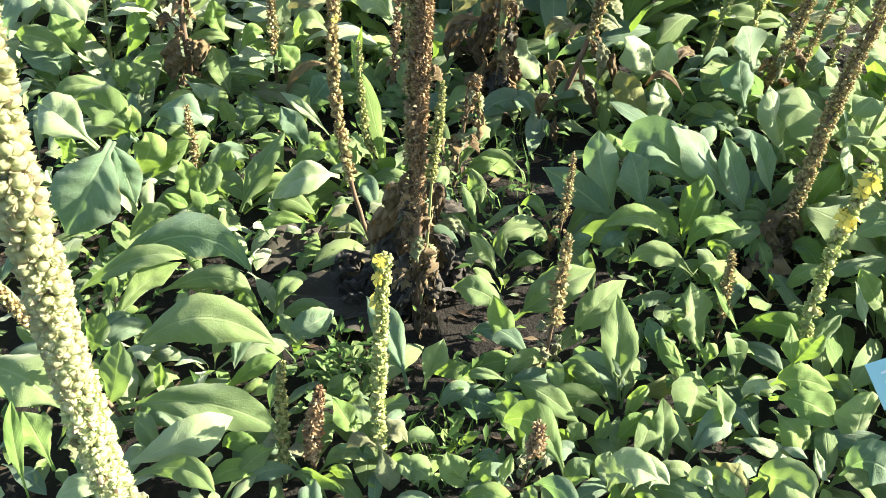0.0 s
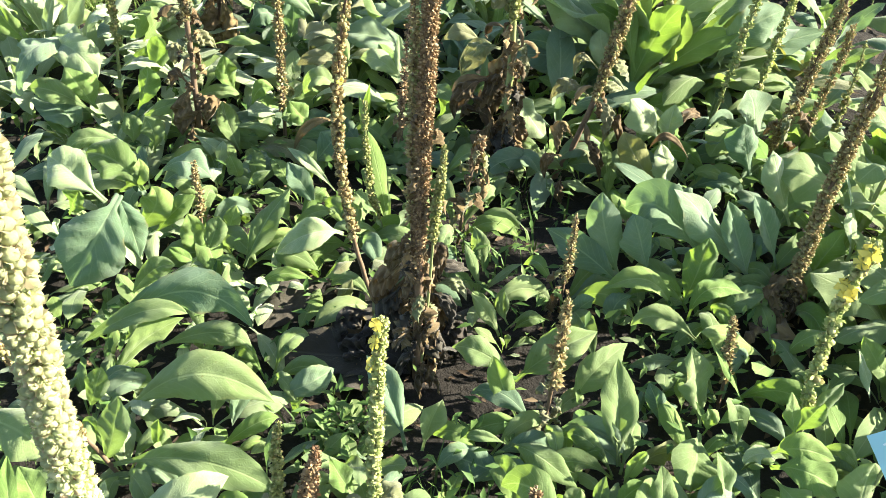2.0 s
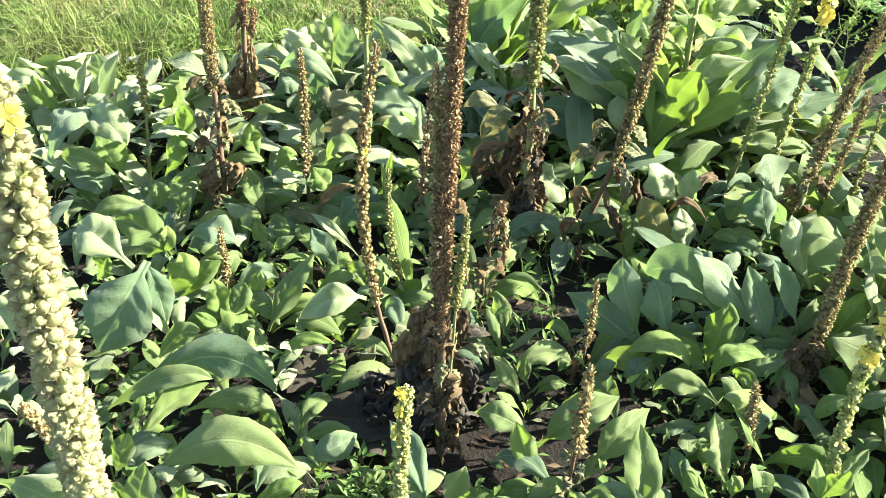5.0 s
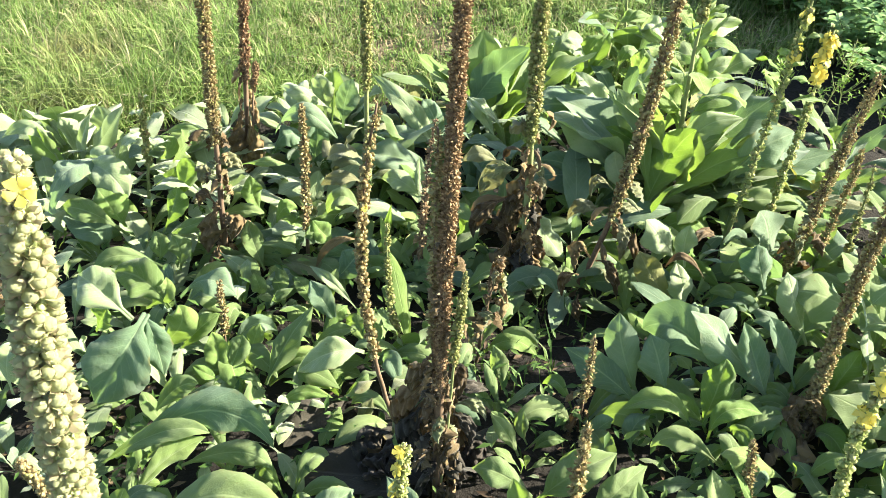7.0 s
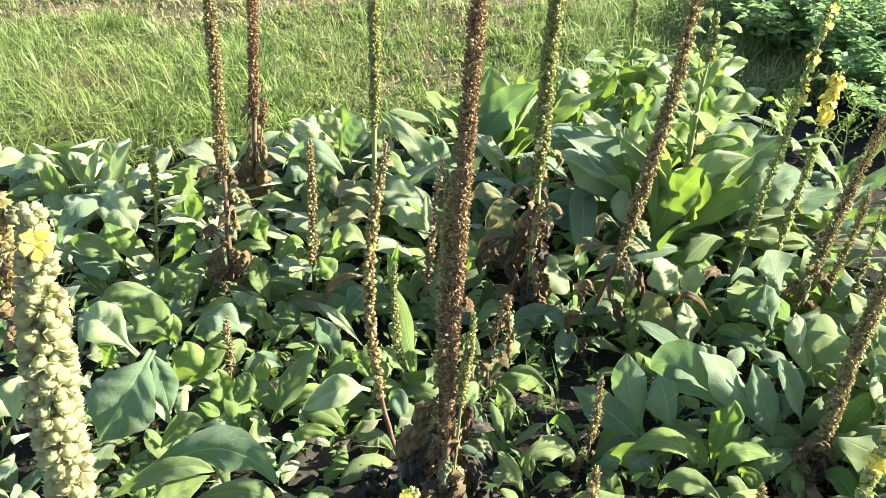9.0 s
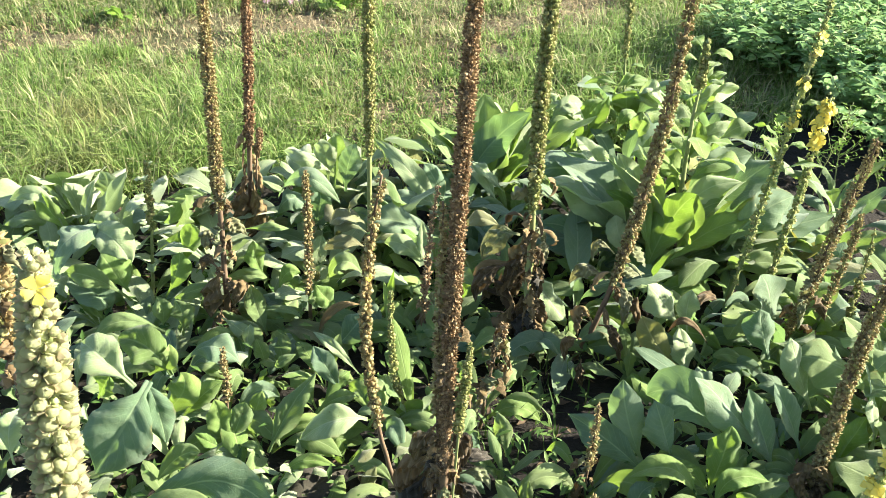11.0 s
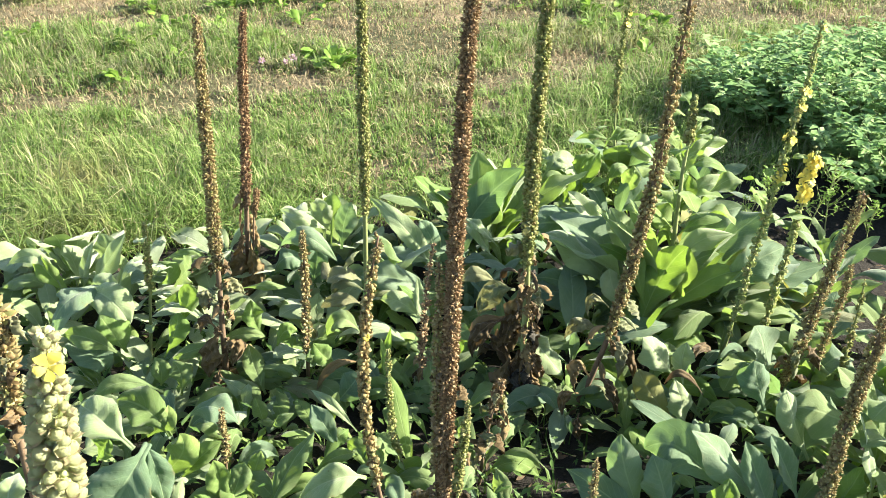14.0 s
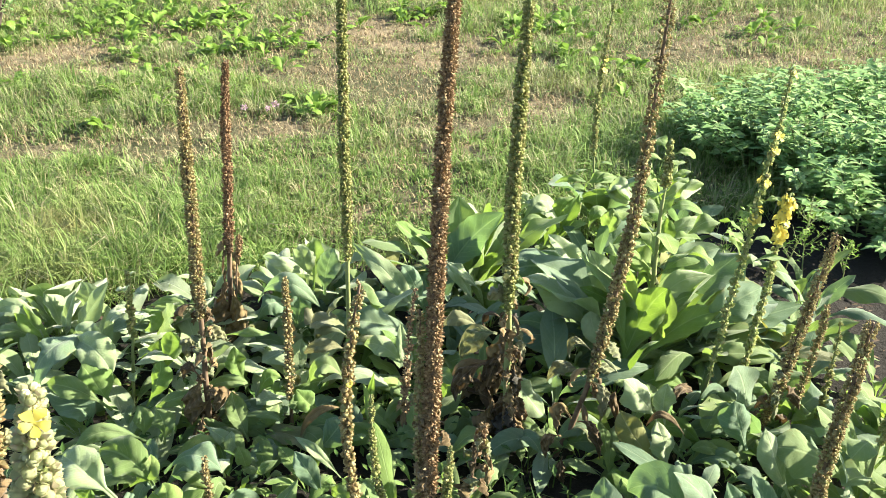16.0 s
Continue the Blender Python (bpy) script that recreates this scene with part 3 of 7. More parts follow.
def rosette(p, n, size, seed, mat=None, low=0.1, high=0.8, wide=0.34, turn=0.0, at=(0, 0), nod=0.0):
    """A whorl of basal leaves: outer ones long and low, inner ones short and upright; nod: the share that arch over at the tip."""
    rg = np.random.RandomState(seed)
    for k in range(n):
        q = k / max(1, n - 1)
        L = size * (1.05 - 0.4 * q) * rg.uniform(0.75, 1.2)
        up = low + (high - low) * q + rg.uniform(-0.15, 0.15)
        az = turn + 137.5 * k + rg.uniform(-18, 18)
        if rg.rand() < nod:
            COUNT[0] += 1
            line = curl(L * 1.1, math.degrees(up * 1.15) + rg.uniform(10, 30), rg.uniform(50, 135), 0.02, COUNT[0], 14)
            v, f, uv = blade(L, 0.02, 0, L * wide * rg.uniform(0.85, 1.25), rg.uniform(-22, 22), COUNT[0] * 7 + 3, 0.02, 0.012, rg.uniform(0.0, 0.45), -rg.uniform(0.0, 0.35), 14, 6, 0.2, 0.12, line)
            ob = mesh_object("leaf", v, f, mat or LEAF, p, "", uv)
            ob.location, ob.rotation_euler = (at[0], at[1], 0), (0, 0, radians(az))
        else:
            leaf(p, az, L * math.cos(up * 1.3), max(0.02, L * math.sin(up * 1.3) * 0.9), L * rg.uniform(0.05, 0.14), L * wide * rg.uniform(0.8, 1.2), rg.uniform(-25, 25), mat, 0.02, at, 0.0, None, 12, 6)


# ---- ground ----
def ground_height(x, y):
    n = noise.noise(Vector((x * 1.7, y * 1.7, 3.0))) * 0.018 + noise.noise(Vector((x * 7, y * 7, 1.0))) * 0.008
    return n * (1.0 if abs(x) < 5 and -1 < y < 9 else 0.3)


def build_ground():
    def axis(lo, hi, fine):
        near = np.arange(lo, hi, fine)
        far = np.geomspace(0.3, 400, 22)
        return np.concatenate((lo - far[::-1], near, hi + far))
    xs, ys = axis(-3.2, 3.2, 0.06), axis(0.0, 4.4, 0.06)
    v = [(x, y, ground_height(x, y)) for y in ys for x in xs]
    w = len(xs)
    f = [(j * w + i, j * w + i + 1, (j + 1) * w + i + 1, (j + 1) * w + i) for j in range(len(ys) - 1) for i in range(w - 1)]
    tagged(mesh_object("ground", v, f, GROUND), "dark garden soil running into dry patchy turf", "ground", "", "structure")


build_ground()

# ---- mulleins, one after another ----

p = plant(-0.029, 1.333, "tall mullein with thick dry brown spike over withered leaves")
path = stalk(p, (0.017, 0.000, 0.892), (0.056, 0.001, 1.556), 0.011, STEM_BROWN, SPIKE_BROWN, 0.17, 0.0152, "dry", 0.0086, 0.0050, 11, 0.45, 0.1, 11)
wilt(p, path, 0.02, 0.2, 22, 0.10, 5, [LEAF_DEAD, LEAF_DRY], 1.0, 0.34, 1.6)
wilt(p, path, 0.08, 0.22, 16, 0.07, 6, [LEAF_DRY], 1.1, 0.45, 1.5)
wilt(p, path, 0.12, 0.42, 26, 0.07, 9, [LEAF_DRY, LEAF_LIMP, LEAF_DRY], 0.9, 0.45, 1.4)
leaf(p, 146, 0.215, 0.02, 0.02, 0.094, 10, LEAF_DRY, crumple=1.1)
leaf(p, 165, 0.336, 0.02, 0.01, 0.125, 0, LEAF_DEAD)
leaf(p, -177, 0.216, 0.02, 0.01, 0.109, 0, LEAF_DEAD)
leaf(p, 122, 0.302, 0.03, 0.02, 0.113, 0, LEAF_DEAD)
wilt(p, path, 0.03, 0.13, 10, 0.13, 15, [LEAF_DEAD, LEAF_DRY, LEAF_DEAD], 1.0, 0.40, 1.5)
leaf(p, 165, 0.269, 0.02, 0.01, 0.124, 0, LEAF_DEAD)
leaf(p, 37, 0.095, 0.02, 0.04, 0.082, -20, LEAF_DEAD)
leaf(p, 156, 0.134, 0.02, 0.03, 0.110, 0, LEAF_DEAD)
leaf(p, 47, 0.245, 0.02, 0.03, 0.070, 0, LEAF_DEAD)
side = stalk(p, (0.030, -0.014, 0.370), (0.048, -0.028, 0.641), 0.004, STEM_GREEN, SPIKE_GREEN, 0.58, 0.011, "round", 0.009, 0.008, 5, 0.4, 0.1, 12)
side = stalk(p, (-0.010, 0.004, 0.500), (-0.002, 0.006, 0.920), 0.004, STEM_BROWN, SPIKE_TAN, 0.45, 0.011, "dry", 0.010, 0.009, 5, 0.4, 0.1, 13)
frond(p, (-0.026, 0.067, 0.280), (-0.074, 0.086, 0.200), (-0.085, 0.092, 0.120), 0.073, 0, LEAF_DRY, shrivel=1.00)
frond(p, (-0.020, 0.081, 0.250), (-0.042, 0.078, 0.150), (-0.039, 0.078, 0.050), 0.066, 0, LEAF_DRY, shrivel=1.00)
frond(p, (-0.002, 0.074, 0.200), (0.008, 0.083, 0.120), (-0.001, 0.088, 0.050), 0.060, 0, LEAF_DRY, shrivel=1.00)
frond(p, (0.006, 0.026, 0.140), (0.031, 0.008, 0.100), (0.051, 0.022, 0.020), 0.088, 0, LEAF_DEAD, shrivel=1.00)
frond(p, (0.016, 0.066, 0.200), (0.064, 0.055, 0.180), (0.067, 0.083, 0.060), 0.043, 0, LEAF_DEAD, shrivel=1.00)
frond(p, (0.033, 0.091, 0.200), (0.078, 0.075, 0.220), (0.101, 0.102, 0.140), 0.036, 0, LEAF_LIMP, shrivel=0.75)
frond(p, (0.058, 0.106, 0.160), (0.055, 0.102, 0.120), (0.081, 0.105, 0.100), 0.015, 0, LEAF_LIMP, shrivel=0.75)
frond(p, (0.020, 0.108, 0.250), (0.061, 0.115, 0.240), (0.106, 0.156, 0.180), 0.043, 0, LEAF_DEAD, shrivel=1.00)
frond(p, (-0.013, 0.032, 0.300), (-0.032, 0.079, 0.300), (-0.052, 0.109, 0.220), 0.056, 0, LEAF_DRY, shrivel=1.00)
frond(p, (-0.008, 0.072, 0.260), (0.021, 0.085, 0.240), (0.033, 0.113, 0.160), 0.050, 0, LEAF_DRY, shrivel=1.00)
frond(p, (-0.023, 0.027, 0.120), (-0.020, 0.008, 0.070), (-0.015, -0.004, 0.010), 0.030, 0, LEAF_DEAD, shrivel=1.00)
frond(p, (-0.021, 0.092, 0.320), (-0.049, 0.079, 0.300), (-0.062, 0.092, 0.220), 0.063, 0, LEAF_DRY, shrivel=1.00)
frond(p, (0.013, 0.094, 0.320), (0.037, 0.075, 0.300), (0.041, 0.089, 0.220), 0.063, 0, LEAF_DRY, shrivel=1.00)
frond(p, (-0.003, 0.081, 0.300), (-0.009, 0.095, 0.220), (-0.014, 0.097, 0.140), 0.079, 0, LEAF_DRY, shrivel=1.00)
frond(p, (-0.038, 0.080, 0.200), (-0.061, 0.063, 0.130), (-0.049, 0.054, 0.050), 0.081, 0, LEAF_DEAD, shrivel=1.00)
frond(p, (0.027, 0.083, 0.200), (0.043, 0.084, 0.130), (0.041, 0.074, 0.050), 0.074, 0, LEAF_DRY, shrivel=1.00)
frond(p, (0.054, 0.079, 0.100), (0.079, 0.066, 0.080), (0.094, 0.039, 0.020), 0.068, 0, LEAF_DEAD, shrivel=1.00)

p = plant(-0.656, 2.116, "tall mullein with cream-brown dry spike and curled brown leaves")
path = stalk(p, (0.024, 0.007, 0.556), (0.046, 0.014, 1.079), 0.009, STEM_BROWN, SPIKE_TAN, 0.36, 0.0185, "dry", 0.0105, 0.0065, 9, 0.4, 0.08, 21)
wilt(p, path, 0.06, 0.46, 34, 0.06, 26, [LEAF_DRY, LEAF_LIMP, LEAF_DRY], 0.9, 0.6, 1.5)
hooks(p, path, 0.10, 0.42, 5, 0.10, 23, [LEAF_DRY, LEAF_LIMP, LEAF_DRY], 0.44)
frond(p, (-0.165, -0.077, 0.060), (-0.148, -0.078, 0.120), (-0.167, -0.057, 0.160), 0.056, 0, LEAF)
frond(p, (-0.098, -0.098, 0.060), (-0.092, -0.087, 0.120), (-0.113, -0.074, 0.160), 0.063, 0, LEAF)
frond(p, (-0.044, 0.088, 0.100), (0.051, 0.050, 0.160), (0.109, 0.069, 0.140), 0.040, 0, LEAF)
frond(p, (0.008, -0.067, 0.100), (0.064, -0.113, 0.100), (0.104, -0.109, 0.050), 0.043, 0, LEAF_WOOLLY)
frond(p, (-0.014, 0.073, 0.300), (-0.030, 0.030, 0.300), (-0.047, 0.051, 0.240), 0.065, 0, LEAF_LIMP, shrivel=0.75)
frond(p, (-0.003, 0.046, 0.300), (0.035, 0.059, 0.320), (0.063, 0.083, 0.270), 0.056, 0, LEAF_LIMP, shrivel=0.75)
frond(p, (0.010, -0.040, 0.240), (-0.025, -0.034, 0.270), (-0.050, 0.000, 0.200), 0.046, 0, LEAF_DRY, shrivel=1.00)
frond(p, (0.004, -0.025, 0.220), (-0.025, -0.034, 0.150), (-0.031, -0.044, 0.080), 0.085, 0, LEAF_DRY, shrivel=1.00)
frond(p, (0.022, -0.048, 0.200), (0.055, -0.059, 0.200), (0.035, -0.041, 0.120), 0.064, 0, LEAF_DRY, shrivel=1.00)
frond(p, (0.005, -0.043, 0.120), (-0.002, -0.067, 0.080), (-0.004, -0.054, 0.020), 0.066, 0, LEAF_DRY, shrivel=1.00)
frond(p, (-0.004, 0.089, 0.380), (-0.040, 0.080, 0.380), (-0.055, 0.093, 0.340), 0.037, 0, LEAF_LIMP, shrivel=0.75)

p = plant(-0.664, 2.489, "tall mullein with a dark red-brown dry spike")
path = stalk(p, (0.045, 0.012, 0.605), (0.076, 0.020, 0.971), 0.009, STEM_BROWN, SPIKE_DARK, 0.30, 0.0165, "dry", 0.0095, 0.0065, 9, 0.4, 0.1, 22)
wilt(p, path, 0.04, 0.36, 18, 0.09, 24, [LEAF_DRY], 1.3, 0.4, 1.0)
side = stalk(p, (0.045, 0.0, 0.330), (0.062, 0.0, 0.440), 0.004, STEM_BROWN, SPIKE_BROWN, 0.6, 0.010, "dry", 0.009, 0.008, 6, 0.3, 0.1, 25)
frond(p, (0.027, -0.154, 0.200), (0.109, -0.212, 0.250), (0.164, -0.176, 0.220), 0.029, 0, LEAF)
frond(p, (0.074, 0.112, 0.150), (0.191, -0.046, 0.320), (0.295, -0.031, 0.220), 0.067, 0, LEAF_BLUE)
frond(p, (0.020, -0.033, 0.300), (-0.010, -0.046, 0.220), (-0.025, -0.030, 0.140), 0.072, 0, LEAF_DRY, shrivel=1.00)
frond(p, (0.040, -0.048, 0.300), (0.041, -0.042, 0.200), (0.040, -0.027, 0.100), 0.072, 0, LEAF_DRY, shrivel=1.00)
frond(p, (0.008, -0.012, 0.220), (0.013, -0.027, 0.150), (0.003, -0.045, 0.100), 0.063, 0, LEAF_DRY, shrivel=1.00)

p = plant(-0.273, 2.313, "tall slender mullein with a yellow-green seed spike and limp stem leaves")
path = stalk(p, (0.016, 0.002, 0.691), (0.038, 0.004, 1.358), 0.008, STEM_GREEN, SPIKE_GREEN, 0.34, 0.0165, "round", 0.0105, 0.0075, 8, 0.35, 0.12, 31)
hooks(p, path, 0.13, 0.30, 6, 0.14, 33, [LEAF_LIMP, LEAF_LIMP, LEAF_WORN, LEAF], 0.34)
frond(p, (0.181, -0.041, 0.120), (0.164, -0.045, 0.200), (0.155, -0.023, 0.280), 0.040, 0, LEAF_WOOLLY)
frond(p, (0.172, -0.027, 0.120), (0.108, -0.034, 0.200), (0.039, 0.012, 0.180), 0.061, 0, LEAF_WOOLLY)
frond(p, (0.009, -0.108, 0.120), (-0.047, -0.146, 0.220), (-0.101, -0.116, 0.140), 0.062, 0, LEAF)
frond(p, (0.002, -0.026, 0.180), (-0.057, -0.063, 0.230), (-0.127, -0.035, 0.180), 0.041, 0, LEAF_LIMP)
frond(p, (-0.017, 0.078, 0.200), (-0.066, 0.024, 0.260), (-0.124, 0.070, 0.200), 0.057, 0, LEAF_LIMP)

p = plant(-0.118, 1.518, "leaning mullein with a green tipped tan spike and one yellow flower")
path = stalk(p, (-0.069, -0.006, 0.426), (-0.028, -0.002, 0.863), 0.006, STEM_BROWN, SPIKE_TAN, 0.30, 0.0135, "round", 0.012, 0.010, 6, 0.1, 0.15, 32, 1, 0.6, 0.007)
stem_leaves(p, path, 0.08, 0.24, 4, 0.12, 4, LEAF_LIMP, -0.3)
frond(p, (-0.109, 0.067, 0.100), (-0.095, 0.059, 0.100), (-0.077, 0.062, 0.080), 0.053, 0, LEAF)
frond(p, (-0.101, -0.023, 0.030), (-0.083, -0.008, 0.070), (-0.065, 0.017, 0.100), 0.033, 0, LEAF_WORN)
frond(p, (-0.020, -0.071, 0.080), (-0.063, -0.080, 0.060), (-0.077, -0.150, 0.010), 0.092, 0, LEAF_DEAD, shrivel=1.00)
frond(p, (0.020, -0.095, 0.100), (-0.016, -0.119, 0.070), (-0.013, -0.171, 0.020), 0.076, 0, LEAF_DEAD, shrivel=1.00)
frond(p, (-0.016, -0.119, 0.070), (-0.051, -0.151, 0.050), (-0.048, -0.187, 0.010), 0.106, 0, LEAF_DEAD, shrivel=1.00)

p = plant(-0.103, 1.729, "small mullein with a slim pale green spike")
path = stalk(p, (-0.045, -0.003, 0.197), (-0.057, -0.003, 0.447), 0.005, STEM_GREEN, SPIKE_GREEN, 0.30, 0.011, "round", 0.010, 0.010, 5, 0.3, 0.12, 34)
leaf(p, 126, 0.105, 0.30, 0.01, 0.045, 0, LEAF_FRESH)
leaf(p, -162, 0.148, 0.12, 0.05, 0.067, 0)
leaf(p, -26, 0.078, 0.20, 0.02, 0.060, 0)
leaf(p, -169, 0.087, 0.20, 0.03, 0.067, 0)

p = plant(0.175, 2.068, "tall mullein with a green and tan spike over drooping brown leaves")
path = stalk(p, (-0.004, 0.000, 0.667), (0.018, -0.001, 1.355), 0.010, STEM_GREEN, SPIKE_GREEN, 0.36, 0.0205, "round", 0.0120, 0.0075, 9, 0.4, 0.1, 41)
wilt(p, path, 0.08, 0.38, 24, 0.075, 43, [LEAF_DRY, LEAF_DRY, LEAF_DEAD], 1.4, 0.5, 1.7)
hooks(p, path, 0.28, 0.42, 4, 0.11, 45, [LEAF_DRY, LEAF_LIMP, LEAF_DRY], 0.24)
wilt(p, path, 0.34, 0.46, 8, 0.08, 44, [LEAF_LIMP, LEAF], 0.5, 0.5, 0.9)
leaf(p, 137, 0.166, 0.10, 0.11, 0.075, 0, LEAF_DRY, crumple=1.1)
frond(p, (0.024, 0.123, 0.200), (0.057, 0.075, 0.150), (0.119, 0.055, 0.080), 0.093, 0, LEAF_WOOLLY)
frond(p, (-0.062, 0.256, 0.250), (-0.128, 0.231, 0.300), (-0.175, 0.263, 0.250), 0.047, 0, LEAF_LIMP)
frond(p, (-0.021, 0.150, 0.300), (-0.081, 0.148, 0.290), (-0.121, 0.168, 0.200), 0.069, 0, LEAF_LIMP)
frond(p, (-0.033, 0.101, 0.240), (-0.110, 0.069, 0.240), (-0.136, 0.103, 0.120), 0.053, 0, LEAF_DRY)
frond(p, (-0.037, 0.079, 0.350), (-0.095, 0.094, 0.330), (-0.122, 0.120, 0.240), 0.063, 0, LEAF_LIMP, shrivel=0.75)
frond(p, (-0.014, 0.083, 0.340), (-0.021, 0.079, 0.280), (-0.027, 0.060, 0.220), 0.082, 0, LEAF_DRY, shrivel=1.00)
frond(p, (-0.055, 0.067, 0.260), (-0.122, 0.011, 0.250), (-0.136, 0.075, 0.120), 0.071, 0, LEAF_DRY, shrivel=1.00)
frond(p, (-0.035, 0.054, 0.260), (-0.050, 0.062, 0.180), (-0.051, 0.080, 0.100), 0.092, 0, LEAF_DRY, shrivel=1.00)
frond(p, (-0.012, 0.010, 0.200), (-0.010, 0.017, 0.120), (-0.021, 0.006, 0.050), 0.102, 0, LEAF_DRY, shrivel=1.00)
frond(p, (-0.036, -0.002, 0.180), (-0.056, -0.011, 0.120), (-0.048, -0.008, 0.050), 0.082, 0, LEAF_DRY, shrivel=1.00)
frond(p, (0.000, 0.011, 0.200), (0.034, 0.005, 0.150), (0.049, 0.035, 0.060), 0.073, 0, LEAF_DRY, shrivel=1.00)
frond(p, (-0.008, -0.007, 0.080), (-0.015, -0.043, 0.050), (0.010, -0.066, 0.010), 0.064, 0, LEAF_DEAD, shrivel=1.00)
frond(p, (-0.002, 0.038, 0.360), (0.026, 0.049, 0.380), (0.044, 0.094, 0.300), 0.044, 0, LEAF_LIMP, shrivel=0.75)
frond(p, (0.005, 0.047, 0.320), (0.032, 0.031, 0.340), (0.047, 0.072, 0.260), 0.044, 0, LEAF_LIMP, shrivel=0.75)
frond(p, (-0.013, 0.049, 0.300), (-0.039, 0.057, 0.240), (-0.049, 0.064, 0.160), 0.082, 0, LEAF_DRY, shrivel=1.00)
frond(p, (-0.006, 0.023, 0.300), (0.020, 0.020, 0.240), (0.031, 0.042, 0.160), 0.081, 0, LEAF_DRY, shrivel=1.00)
frond(p, (-0.019, 0.027, 0.150), (-0.032, 0.004, 0.100), (-0.013, -0.018, 0.030), 0.092, 0, LEAF_DRY, shrivel=1.00)
frond(p, (0.011, 0.003, 0.150), (0.028, -0.030, 0.100), (0.026, -0.029, 0.030), 0.082, 0, LEAF_DRY, shrivel=1.00)

p = plant(0.303, 2.056, "leaning tall mullein with a dry stem and curling brown leaves")
path = stalk(p, (0.118, -0.019, 0.482), (0.178, -0.031, 1.294), 0.009, STEM_BROWN, SPIKE_TAN, 0.33, 0.0195, "round", 0.0115, 0.0080, 8, 0.2, 0.15, 51)
hooks(p, path, 0.12, 0.42, 6, 0.12, 53, [LEAF_DRY, LEAF_LIMP, LEAF_DRY], 0.21)
frond(p, (0.077, 0.028, 0.250), (0.013, 0.019, 0.290), (-0.015, 0.068, 0.200), 0.053, 0, LEAF_LIMP, shrivel=0.75)
frond(p, (0.093, -0.011, 0.260), (0.123, -0.058, 0.250), (0.126, -0.007, 0.120), 0.044, 0, LEAF_LIMP, shrivel=0.75)
frond(p, (0.052, -0.077, 0.180), (0.093, -0.110, 0.180), (0.120, -0.089, 0.060), 0.042, 0, LEAF_DRY, shrivel=1.00)
frond(p, (0.034, -0.092, 0.200), (0.003, -0.090, 0.230), (0.003, -0.076, 0.140), 0.044, 0, LEAF_DRY, shrivel=1.00)
frond(p, (0.012, -0.087, 0.140), (-0.027, -0.114, 0.150), (-0.025, -0.085, 0.060), 0.044, 0, LEAF_DRY, shrivel=1.00)
frond(p, (0.099, -0.001, 0.280), (0.126, -0.003, 0.300), (0.181, 0.046, 0.260), 0.039, 0, LEAF_LIMP, shrivel=0.75)
frond(p, (0.013, -0.119, 0.100), (0.006, -0.153, 0.080), (0.020, -0.139, 0.020), 0.044, 0, LEAF_DRY, shrivel=1.00)
frond(p, (0.086, -0.011, 0.260), (0.110, -0.020, 0.240), (0.128, 0.013, 0.180), 0.054, 0, LEAF_DRY, shrivel=1.00)

p = plant(0.625, 2.443, "large leafy mullein with broad pale green leaves")
path = stalk(p, (0.010, 0.060, 0.360), (0.030, 0.130, 0.720), 0.010, STEM_GREEN, SPIKE_GREEN, 0.82, 0.0150, "round", 0.014, 0.010, 7, 0.3, 0.1, 52)
stem_leaves(p, path, 0.36, 0.97, 22, 0.18, 3, LEAF_FRESH, 0.4, 0.40)
leaf(p, -14, 0.052, 0.30, 0.02, 0.196, 10, LEAF_FRESH)
leaf(p, 11, 0.193, 0.33, 0.03, 0.128, -20)
leaf(p, -1, 0.158, 0.28, 0.03, 0.083, 0, LEAF_FRESH)
leaf(p, -7, 0.217, 0.22, 0.04, 0.114, -25, LEAF_FRESH)
leaf(p, -176, 0.377, 0.34, 0.05, 0.174, 25)
leaf(p, -176, 0.235, 0.42, 0.03, 0.163, 0)
leaf(p, -158, 0.205, 0.42, 0.04, 0.121, 0)
leaf(p, -14, 0.407, 0.10, 0.07, 0.144, 0)
leaf(p, 9, 0.425, 0.20, 0.07, 0.209, 0, LEAF_BLUE)
leaf(p, 11, 0.344, 0.28, 0.06, 0.187, 0)
leaf(p, 29, 0.351, 0.34, 0.06, 0.168, 0, LEAF_BLUE)
leaf(p, 8, 0.633, 0.08, 0.06, 0.169, 0, LEAF_BLUE)
leaf(p, 175, 0.318, 0.18, 0.06, 0.146, 0, LEAF_BLUE)
leaf(p, -171, 0.208, 0.22, 0.06, 0.144, 0)
leaf(p, -160, 0.155, 0.48, 0.03, 0.141, 0)
leaf(p, -1, 0.447, 0.12, 0.07, 0.125, 0)
leaf(p, 176, 0.419, 0.12, 0.06, 0.146, 0, LEAF_BLUE)
leaf(p, 160, 0.389, 0.30, 0.07, 0.167, 0, LEAF_BLUE)
leaf(p, 5, 0.147, 0.46, 0.04, 0.095, -10, base=0.34, at=(0.066, 0.117))
leaf(p, -47, 0.125, 0.56, 0.04, 0.090, 0, LEAF_FRESH, base=0.42, at=(0.066, 0.248))
leaf(p, -46, 0.080, 0.62, 0.03, 0.075, 0, LEAF_FRESH, base=0.5, at=(0.048, 0.245))
leaf(p, -29, 0.033, 0.66, 0.03, 0.064, 0, LEAF_FRESH, base=0.56, at=(0.041, 0.240))
frond(p, (-0.138, 0.214, 0.100), (-0.281, 0.193, 0.250), (-0.408, 0.130, 0.280), 0.142, 0, LEAF_BLUE)
frond(p, (-0.191, 0.012, 0.080), (-0.301, 0.023, 0.150), (-0.393, 0.048, 0.150), 0.069, 0, LEAF_BLUE)
